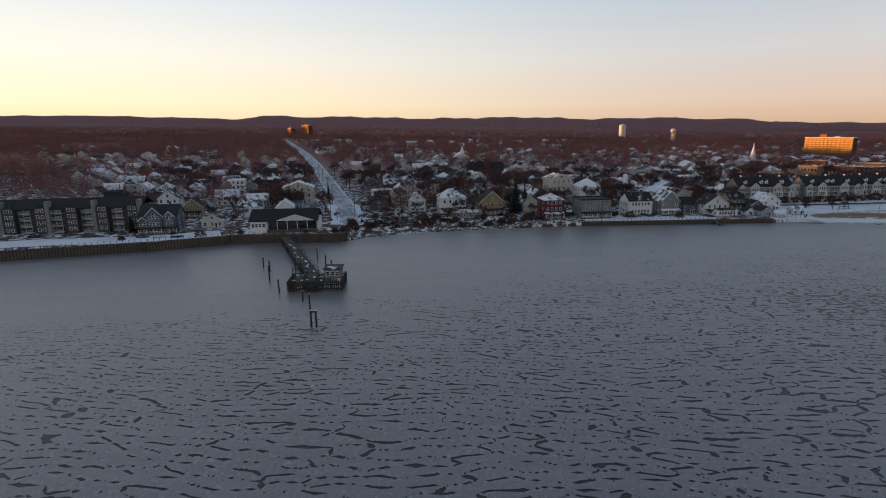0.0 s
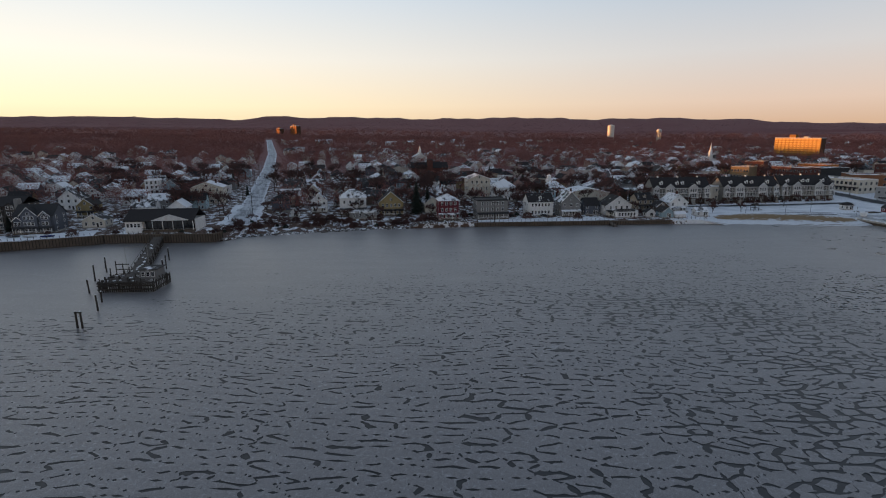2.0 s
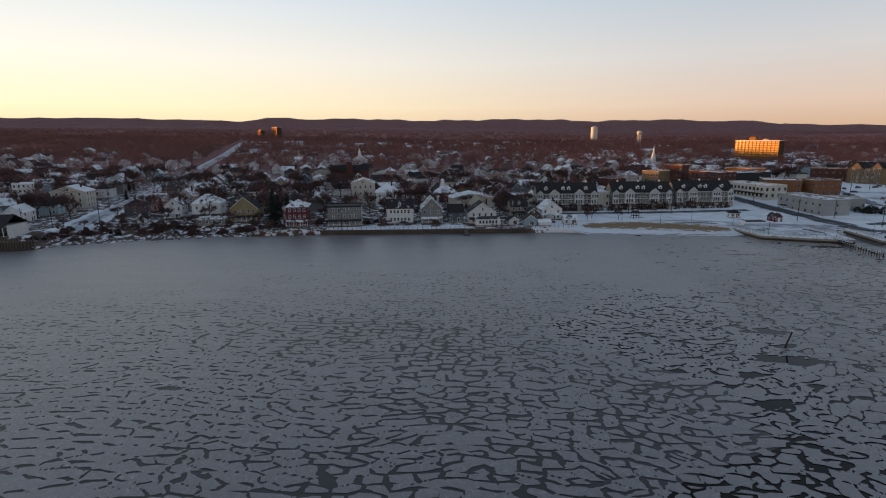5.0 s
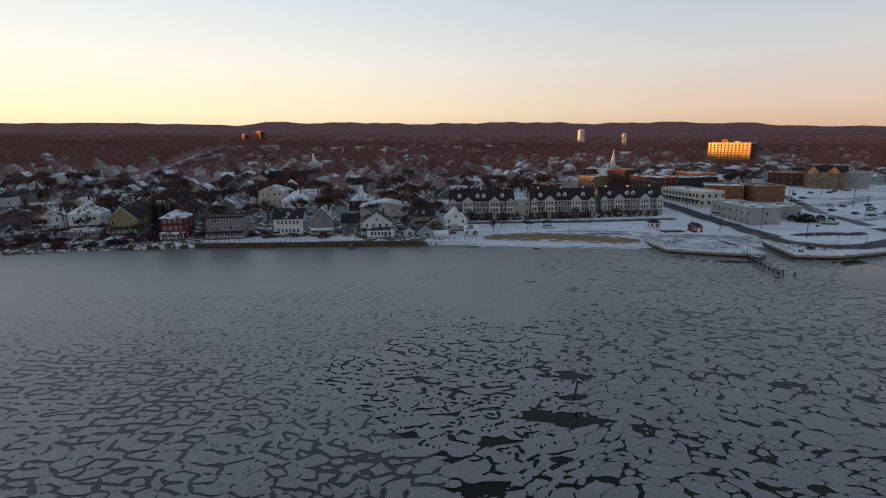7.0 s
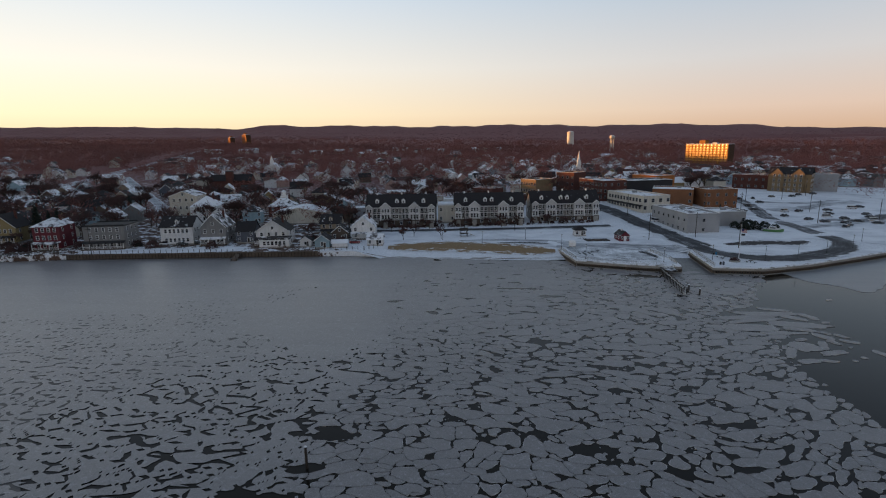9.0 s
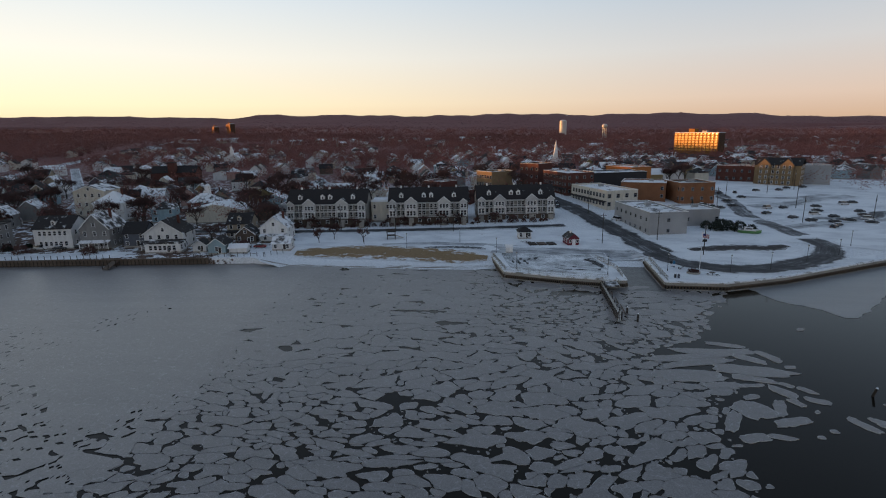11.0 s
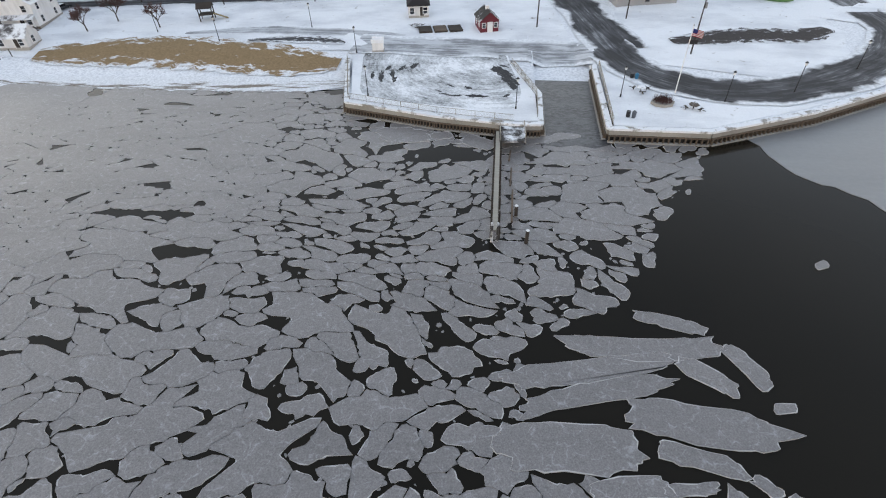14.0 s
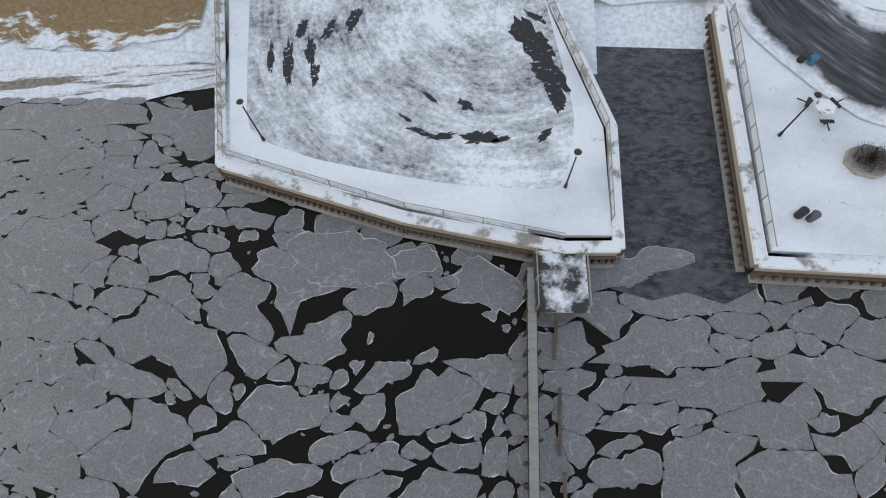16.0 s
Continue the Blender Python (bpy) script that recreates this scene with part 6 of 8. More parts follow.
def standpipe(x, y, z, r, h):
    th = thing("water_tower", "pale cylindrical standpipe water tower above the woods", "water tower", pose(x, y, z))
    part("tank", tube(bmesh.new(), (0, 0, -4), (0, 0, h), r, r, 28), "tank", th)
    part("cap", tube(bmesh.new(), (0, 0, h), (0, 0, h + r * 0.3), r * 1.02, r * 0.3, 28), "tank", th)


standpipe(411, 1462, 22, 8.6, 41)


def bulb_tower(x, y, z, s):
    th = thing("water_tower", "white bulb water tower on legs", "water tower", pose(x, y, z))
    bm = bmesh.new()
    bmesh.ops.create_uvsphere(bm, u_segments=20, v_segments=12, radius=5.5 * s, matrix=Matrix.Translation((0, 0, 26 * s)) @ Matrix.Diagonal((1, 1, 0.8, 1)))
    part("bowl", bm, "tank", th)
    part("stem", tube(bmesh.new(), (0, 0, -3), (0, 0, 22 * s), 1.1 * s, 1.1 * s, 12), "tank", th)
    for k in range(4):
        c, q = math.cos(k * math.pi / 2 + 0.7) * 5 * s, math.sin(k * math.pi / 2 + 0.7) * 5 * s
        part("leg", tube(bmesh.new(), (c, q, -3), (c * 0.9, q * 0.9, 24 * s), 0.4 * s, 0.4 * s, 6), "tank", th)


bulb_tower(476, 1273, 20.5, 1.05)
bulb_tower(752, 4200, 94, 1.8)


def gabled_inn():
    th = thing("gabled_apartments", "tan four-storey apartment house with twin front gables", "apartment building", on_land(425, 456, -35))
    part("wall", boxed(-12, 12, -7, 8, -1.5, 12), "tanbrick", th)
    bm = bmesh.new()
    gable_roof(bm, -12, 12, -7, 8, 12, 4, "x")
    part("roof", bm, "shingle", th)
    for x in (-7, 5):
        g = bmesh.new()
        gable_wall(g, x - 3.4, x + 3.4, -8.2, -6.5, 0, 12.3, 3.6, "y")
        bay = part("gabled_bay", g, "tanbrick", th)
        r = bmesh.new()
        gable_roof(r, x - 3.4, x + 3.4, -8.2, 0, 12.3, 3.6, "y", 0.25, 0.15)
        part("bay_roof", r, "shingle", bay)
        for f in range(4):
            for dx in (-1.5, 1.5):
                part("window", window_mesh(1.1, 1.6), None, bay, at=pose(x + dx, -8.2, 0.9 + f * 3.1))
    for f in range(4):
        add_windows(th, (-1, -7, 0), 2, 0.9 + f * 3.1, 2.6, 1.1, 1.6)
        add_windows(th, (12, 0, 90), 4, 0.9 + f * 3.1, 11, 1.1, 1.6)


gabled_inn()

# ---- roads, plaza, beach ----
STREETS = [[(-45, 229), (-66, 294), (-150, 519), (-226, 715), (-441, 1225)],
           [(104, 392), (60, 452), (-125, 711), (-444, 1248)],
           [(38, 352), (20, 382), (-140, 561), (-330, 800)],
           [(306, 287), (301, 316), (294.5, 343), (287, 368), (278, 392), (268, 415), (255, 445), (238, 490), (215, 560)],
           [(80, 309), (168, 315), (237, 322), (281, 330)],
           [(160, 420), (110, 520), (20, 660)],
           [(372, 420), (395, 470), (470, 580)]]
ribbon("snow_lawn_1", [(176, 299), (215, 301), (255, 303), (296, 306)], 32, land_z, "snow", "smooth snow over the beach park lawn", "lawn", 0.10)
ribbon("snow_lawn_2", [(322, 276), (330, 300), (336, 318)], 44, land_z, "snow", "smooth snow over the harbour park lawn", "lawn", 0.10, 4.0)
ribbon("snow_lawn_3", [(372, 296), (400, 350), (425, 420), (470, 500)], 110, land_z, "snow", "snowed-over car park and open lot", "lawn", 0.08, 5.0)
ribbon("snow_lawn_4", [(-200, 158), (-155, 178), (-118, 190), (-95, 207)], 13, land_z, "snow", "snowy lawn before the condominiums", "lawn", 0.10, 4.0)
ribbon("snow_lawn_5", [(64, 259), (95, 267), (127, 273.5)], 9, land_z, "snow", "snowy lawn behind the bulkhead", "lawn", 0.10, 4.0)
ribbon("snow_lawn_6", [(-47, 232), (-52, 250), (-66, 292)], 17, land_z, "snow", "open snowy lot at the street end", "lawn", 0.10, 4.0)
ribbon("road_1", STREETS[0], 11.5, land_z, "street_snow", "snow-packed street running straight inland", "road", 0.20)
ribbon("road_2", STREETS[1][:2], 7, land_z, "street_snow", "snow-packed side street between houses", "road", 0.20)
ribbon("road_3", STREETS[2][:3], 7, land_z, "street_snow", "snow-packed side street", "road", 0.20)
ribbon("road_4", STREETS[3], 12, land_z, "road_wet", "ploughed dark main street past the shops", "road", 0.20)
ribbon("road_5", STREETS[4], 5.6, land_z, "road_wet", "narrow ploughed shore road before the terrace", "road", 0.20)
ribbon("road_6", STREETS[5], 5, land_z, "street_snow", "snowy lane", "road", 0.20)
ribbon("road_7", [(303, 291), (306, 278), (314.5, 268.5), (327, 267), (341, 273), (356, 284), (365, 299), (364.5, 310)], 10.5, land_z, "road_wet", "curving park drive with packed snow edges", "road", 0.215, 3.0)
ribbon("road_9", [(363, 298), (364.7, 307), (364, 320), (361, 352), (367, 378), (372, 420)], 9.0, land_z, "asphalt", "half-cleared lane along the car park", "road", 0.19, 3.0)
ribbon("road_8", [(252, 290.5), (268, 288.5), (288, 287), (303, 286)], 10.5, land_z, "street_snow", "swept drive behind the plaza", "road", 0.18, 3.0)
ribbon("pavement_10", [(228, 291.6), (236, 292.4), (243, 292.2), (252, 290.4)], 4.6, land_z, "bare", "scraped dark patch in the beach park snow", "pavement", 0.17, 1.0, 0.4)
ribbon("pavement_1", [(317, 291.2), (326, 293.2), (334, 295.2), (344, 294.4), (351, 299)], 8.5, land_z, "tarmac", "bare dark patch in the snowy lawn", "pavement", 0.17, 1.0, 0.35)
ribbon("pavement_2", [(384, 352), (398, 346), (412, 352), (430, 372)], 8, land_z, "asphalt", "scraped car-park lane", "pavement", 0.17, 4.0)
ribbon("pavement_3", [(368, 330), (385, 338), (404, 346), (425, 351)], 7, land_z, "street_snow", "rutted snow lane between parked cars", "pavement", 0.16, 4.0)
ribbon("pavement_4", [(372, 372), (392, 380), (412, 396), (440, 410)], 9, land_z, "street_snow", "rutted snow lane through the lot", "pavement", 0.16, 4.0)
ribbon("pavement_5", [(380, 400), (400, 396), (430, 412)], 6, land_z, "street_snow", "wheel tracks in the snowy lot", "pavement", 0.15, 4.0)
ribbon("pavement_6", [(212, 296), (228, 298.5), (244, 297), (262, 295)], 5, land_z, "street_snow", "scraped path across the beach park", "pavement", 0.15, 2.0, 0.5)
ribbon("sand_strip", [(184, 284), (198, 286.3), (212, 286.8), (226, 285), (240, 281.8), (250.5, 281)], 15, land_z, "sand", "bare brown beach sand between snow", "beach", 0.17, 1.0, 0.35)
ribbon("tideline", [(176, 273.5), (190, 272.6), (215, 271.8), (235, 272.4), (253, 274)], 8, land_z, "tideline", "ragged tideline of ice and wet sand", "beach", 0.17, 2.0, 0.35)
bm = bmesh.new()
prism(bm, [(252.8, 283.5), (256.7, 263.5), (272.0, 258.7), (284.3, 256.2), (287.9, 256.2), (288.1, 266.1), (284.1, 279.9), (283.5, 290.5), (253.2, 290.5)], 1.6, 2.09)
setting("plaza", bm, "snow", "snow-edged concrete plaza built out over the water", "pavement")
bm = bmesh.new()
prism(bm, blunt(blunt([(254.0, 290.4), (257.6, 265.4), (264, 262.9), (275, 260.6), (284.4, 260.0), (286.0, 267), (282.4, 290.4)], 0.12), 0.25), 1.9, 2.095)
setting("plaza_yard", bm, "plaza", "wind-scoured yard of the plaza with dark bare streaks", "pavement")
rp = random.Random(14)


def stain_ring(x, y, a, b, turn, rr, n=46):
    """The frayed outline of a bared patch."""
    t, salt = radians(turn), rr.uniform(0, 90)
    out = []
    for k in range(n):
        q = 2 * math.pi * k / n
        c, s_ = math.cos(q), math.sin(q)
        d = 1 + 0.5 * noise.noise(Vector((c * 1.8 + salt, s_ * 1.8, 1))) + 0.45 * noise.noise(Vector((c * 6 + salt, s_ * 6, 3))) + rr.uniform(-0.08, 0.08)
        out.append((x + a * d * c * math.cos(t) - b * d * s_ * math.sin(t), y + a * d * c * math.sin(t) + b * d * s_ * math.cos(t)))
    return out


for k, spots in enumerate((((282.6, 275.6, 2.6, 1.05, -62), (284.0, 271.6, 2.5, 0.95, -66), (284.4, 268.9, 1.0, 0.5, -70), (283.0, 278.4, 1.0, 0.3, -40), (283.2, 265.3, 0.8, 0.25, 50)),
                           ((258.6, 273.8, 1.5, 0.28, 96), (260.3, 273.2, 2.2, 0.38, 97), (262.2, 274.6, 1.3, 0.42, 100), (262.9, 272.0, 1.2, 0.35, 98), (261.0, 277.3, 1.0, 0.4, 80), (263.6, 277.0, 1.1, 0.35, 75), (265.8, 278.2, 1.2, 0.5, 70)),
                           ((272.9, 265.6, 1.0, 0.25, -20), (274.6, 265.2, 0.9, 0.3, 8), (276.6, 268.4, 0.7, 0.4, -40), (277.8, 265.1, 1.3, 0.55, 4), (271.5, 267.0, 0.7, 0.15, -35), (273.4, 269.3, 0.8, 0.2, -45), (279.6, 264.9, 0.7, 0.22, 15)))):
    bm = bmesh.new()
    for q, (fx, fy, a, b, turn) in enumerate(spots):
        prism(bm, stain_ring(fx, fy, a * 1.2, b * 1.15, turn, rp), 2.0, 2.099 + 0.003 * (q % 3))
    setting("pavement_%d" % (k + 7), bm, "bared", "wind-scoured dark bare concrete on the plaza", "pavement")
bm = bmesh.new()
prism(bm, [(301.0, 287), (299.5, 255.1), (313.2, 254.5), (330.6, 261.6), (367.7, 281.7), (372, 288), (358, 281.5), (342, 270), (327, 262.8), (313, 264.5), (302.9, 276), (302.0, 287)], 1.6, 2.085)
setting("promenade", bm, "snow", "snow-covered waterfront promenade", "pavement")


# ---- railings, lamps, park furniture ----
def railing(label, line, z, step=2.1, h=1.1):
    th = thing("railing", label, "railing")
    post = SHARED.setdefault(("rail_post", h), mesh_of("post", boxed(-0.04, 0.04, -0.04, 0.04, 0, h), "rail_metal"))
    for (xa, ya), (xb, yb) in zip(line, line[1:]):
        L = math.hypot(xb - xa, yb - ya)
        ang = math.degrees(math.atan2(yb - ya, xb - xa))
        k = max(1, round(L / step))
        m = pose(xa, ya, z, 0, 0, ang)
        for i in range(k):
            p = m @ Vector((L * i / k, 0, 0))
            part("post", post, None, th, at=pose(p.x, p.y, p.z, 0, 0, ang))
        bm = bmesh.new()
        for zz in (0.15, h - 0.06):
            box(bm, 0, L, -0.025, 0.025, zz, zz + 0.05)
        part("rail", bm, "rail_metal", th, at=m)
        bm = bmesh.new()
        for i in range(int(L / 0.16)):
            box(bm, i * 0.16, i * 0.16 + 0.018, -0.009, 0.009, 0.2, h - 0.06)
        tagged(part("picket_panel", bm, "rail_metal", th, at=m), kind="stuff")


railing("pale picket railing along the plaza edge", [(256.5, 263.2), (271.9, 258.3), (284.2, 255.8)], 2.18, 3.1)
railing("dark slim railing at the plaza side", [(252.2, 281.5), (256.3, 263.0)], 2.18)
railing("dark slim railing beside the boat ramp", [(287.9, 257.4), (288.3, 266.1), (284.4, 279.6)], 2.18)
railing("dark slim railing at the head of the promenade", [(300.6, 278.6), (299.2, 254.9)], 2.18)


def lamp_post(at, h=4.6, label="slim dark park lamp post in the snow"):
    th = thing("lamp_post", label, "lamp post", at, "park lamp posts")
    part("base", tube(bmesh.new(), (0, 0, -0.2), (0, 0, 0.5), 0.17, 0.12, 8), "black", th)
    part("pole", tube(bmesh.new(), (0, 0, 0.4), (0, 0, h), 0.08, 0.055, 8), "black", th)
    bm = tube(bmesh.new(), (0, 0, h), (0, 0, h + 0.45), 0.13, 0.24, 8)
    lan = part("lantern", bm, "trim", th)
    part("lantern_cap", tube(bmesh.new(), (0, 0, h + 0.45), (0, 0, h + 0.7), 0.3, 0.04, 8), "black", lan)
    return th


first = lamp_post(pose(259.4, 264.8, 2.09))
for x, y in ((284.6, 260.4), (302.2, 265.3), (318.5, 263.5), (331, 267.5), (346, 277.5), (360, 286), (253.3, 285), (222, 291), (240, 300), (205, 297), (372, 300)):
    copy_thing(first, pose(x, y, max(land_z(x, y), 2.05)))


def utility_pole(at, h=11):
    th = thing("utility_pole", "grey wooden utility pole with a crossarm", "utility pole", at, "utility poles")
    part("pole", tube(bmesh.new(), (0, 0, -0.5), (0, 0, h), 0.16, 0.1, 7), "dark_wood", th)
    part("crossarm", boxed(-1.1, 1.1, -0.06, 0.06, h - 1.0, h - 0.85), "dark_wood", th)
    part("transformer", tube(bmesh.new(), (0.35, 0, h - 2.6), (0.35, 0, h - 1.6), 0.24, 0.24, 8), "block", th)
    return th


pole0 = utility_pole(pose(310.6, 305, 2.3))
for x, y in ((319, 284.5), (290.5, 300), (294, 352), (287, 395), (283, 432), (190, 318), (213, 316), (236, 318), (378, 340), (392, 372), (408, 345), (372, 400), (398, 412), (421, 430), (352, 360), (-58, 240), (-74, 300), (-90, 345), (-52, 262), (-108, 392), (-126, 440), (38, 392), (8, 425), (-40, 470), (64, 430), (20, 490), (72, 256), (-62, 229)):
    copy_thing(pole0, on_land(x, y, random.Random(int(x * 7 + y)).uniform(0, 90)))


def flagpole():
    th = thing("flagpole", "white flagpole with a striped flag in the plaza garden", "flagpole", pose(311.4, 266.6, 2.09))
    part("pole", tube(bmesh.new(), (0, 0, 0), (0, 0, 11), 0.1, 0.05, 8), "trim", th)
    part("finial", tube(bmesh.new(), (0, 0, 11), (0, 0, 11.25), 0.09, 0.09, 8), "chrome", th)
    bm = bmesh.new()
    n = 10
    rows = [[bm.verts.new((0.08 + i * 0.19, 0.10 * math.sin(i * 1.1 + r * 0.3) * (i / n), 10.6 - r * 0.1 - 0.05 * i)) for r in range(12)] for i in range(n)]
    for i in range(n - 1):
        for r in range(11):
            f = bm.faces.new((rows[i][r], rows[i + 1][r], rows[i + 1][r + 1], rows[i][r + 1]))
            f.material_index = 2 if (i < 4 and r < 6) else r % 2
    bmesh.ops.solidify(bm, geom=bm.faces[:], thickness=0.01)
    part("flag", bm, ["flag_red", "flag_white", "flag_blue"], th, "red, white and blue striped cloth flag")
    bm = bmesh.new()
    prism(bm, [(0.08, -0.02), (1.3, -0.02), (1.3, 0.02), (0.08, 0.02)], 8.2, 8.9)
    part("pennant", bm, "black", th, "small black flag below")


flagpole()


def planter(x, y):
    th = thing("planter", "round stone planter with bare brown shrubs in snow", "planter", pose(x, y, 2.09))
    bm = bmesh.new()
    ring = [(1.9 * math.cos(k * math.pi / 4), 1.5 * math.sin(k * math.pi / 4)) for k in range(8)]
    prism(bm, ring, -0.05, 0.45)
    part("stone_edge", bm, "concrete", th)
    rr = random.Random(3)
    bm = bmesh.new()
    for k in range(420):
        a, r = rr.uniform(0, 6.28), rr.uniform(0, 1.4)
        p = Vector((r * 1.1 * math.cos(a), r * 0.9 * math.sin(a), 0.4))
        q = p + Vector((rr.uniform(-0.4, 0.4), rr.uniform(-0.4, 0.4), rr.uniform(0.5, 1.1)))
        s = Vector((0.03, 0.02, 0))
        quad(bm, [p - s, p + s, q + s * 0.4, q - s * 0.4])
    part("shrubs", bm, "twig", th)


planter(308.4, 262.7)


def picnic_table(at, top="stain_wood"):
    th = thing("picnic_table", "hexagonal picnic table with benches standing in snow", "picnic table", at, "picnic tables")
    part("tabletop", prism(bmesh.new(), [(0.85 * math.cos(k * math.pi / 3), 0.85 * math.sin(k * math.pi / 3)) for k in range(6)], 0.70, 0.76), top, th)
    part("pedestal", tube(bmesh.new(), (0, 0, 0), (0, 0, 0.7), 0.09, 0.09, 8), "black", th)
    for k in range(3):
        a = k * 2.094 + 0.5
        bm = bmesh.new()
        box(bm, -0.55, 0.55, -0.16, 0.16, 0.42, 0.48)
        box(bm, -0.05, 0.05, -0.9, 0.0, 0.36, 0.42)
        box(bm, -0.05, 0.05, -0.05, 0.05, 0, 0.42)
        part("bench", bm, "dark_wood", th, at=pose(1.25 * math.cos(a), 1.25 * math.sin(a), 0, 0, 0, math.degrees(a) + 90))
    return th


table0 = picnic_table(pose(306.0, 267.6, 2.09))
copy_thing(table0, pose(312.8, 261.0, 2.09, 0, 0, 40))
copy_thing(table0, pose(264, 300, land_z(264, 300), 0, 0, 10))


def bin_pair(x, y, mat):
    th = thing("litter_bin", "round litter bin with a coloured lid beside a second drum", "litter bin", pose(x, y, 2.09))
    part("drum", tube(bmesh.new(), (0, 0, 0), (0, 0, 0.9), 0.3, 0.33, 12), mat, th)
    part("lid", tube(bmesh.new(), (0, 0, 0.9), (0, 0, 1.15), 0.36, 0.15, 12), mat, th)
    part("second_drum", tube(bmesh.new(), (-0.8, 0.3, 0), (-0.8, 0.3, 0.95), 0.32, 0.34, 12), "black", th)


bin_pair(306.3, 272.6, "blue")
bin_pair(302.8, 257.7, "bluegrey")


def red_shed():
    th = thing("red_shed", "small red shed with white trim and snowy gable roof", "shed", on_land(279.5, 299.5, 14))
    bm = bmesh.new()
    gable_wall(bm, -2.0, 2.0, -2.6, 2.6, -0.3, 2.5, 1.6, "y")
    part("wall", bm, "red", th)
    bm = bmesh.new()
    gable_roof(bm, -2.0, 2.0, -2.6, 2.6, 2.5, 1.6, "y", 0.3, 0.12)
    part("roof", bm, "roof_half", th)
    part("cupola", boxed(-0.35, 0.35, -0.2, 0.5, 3.9, 4.7), "trim", th)
    part("door", door_mesh(0.95, 2.0, "trim"), None, th, at=pose(0.1, -2.6, 0))
    part("window", window_mesh(0.7, 0.9), None, th, at=pose(-1.25, -2.6, 1.0))
    part("window", window_mesh(0.7, 0.9), None, th, at=pose(1.35, -2.6, 1.0))
    add_windows(th, (-2.0, 0, -90), 2, 1.0, 2.4, 0.7, 0.9)


red_shed()
house("white park kiosk with a dark hipped roof", on_land(263.5, 308, 8), 4.6, 4.0, 2.6, "hip", 1.5, "white", "shingle", 1, 2, 1, 0, False, category="kiosk", name="kiosk")
house("small white snow-capped booth on the plaza", pose(257.6, 286.2, 2.05, 0, 0, 4), 2.2, 1.8, 1.9, "flat", 0, "white", "roof_snow", 1, 0, 0, 0, False, category="booth", name="booth", door=False)
house("pale corner annex between the terrace blocks", on_land(202.3, 341.5, 6), 8.6, 12, 8.6, "flat", 0, "cream", "roof_snow", 2, 2, 0, 0, False, category="annex", name="annex", door=False)


def float_stack(x, y, n):
    for k in range(n):
        th = thing("dock_float", "dark stored dock float lying on the snow", "dock float", on_land(x + k * 3.3, y + 0.35 * k, 12), "stored dock floats")
        part("frame", boxed(-1.45, 1.45, -1.9, 1.9, 0, 0.35), "dark_wood", th)
        part("deck", boxed(-1.35, 1.35, -1.8, 1.8, 0.35, 0.42), "old_wood" if k % 2 else "dark_wood", th)


float_stack(266, 298.2, 3)


def playground():
    th = thing("play_frame", "dark wooden climbing frame in the snowy park", "playground", on_land(213.5, 305, 15))
    for x in (-1.5, 1.5):
        for y in (-1.2, 1.2):
            part("post", boxed(x - 0.1, x + 0.1, y - 0.1, y + 0.1, -0.2, 3.2), "dark_wood", th)
    part("platform", boxed(-1.6, 1.6, -1.3, 1.3, 1.4, 1.55), "dark_wood", th)
    bm = bmesh.new()
    gable_roof(bm, -1.6, 1.6, -1.3, 1.3, 3.0, 0.9, "x", 0.2, 0.08)
    part("roof", bm, "dark_wood", th)
    part("slide", slab(bmesh.new(), [(1.6, -0.4, 1.4), (1.6, 0.4, 1.4), (4.6, 0.4, 0.15), (4.6, -0.4, 0.15)], 0.12), "yellow", th)


playground()


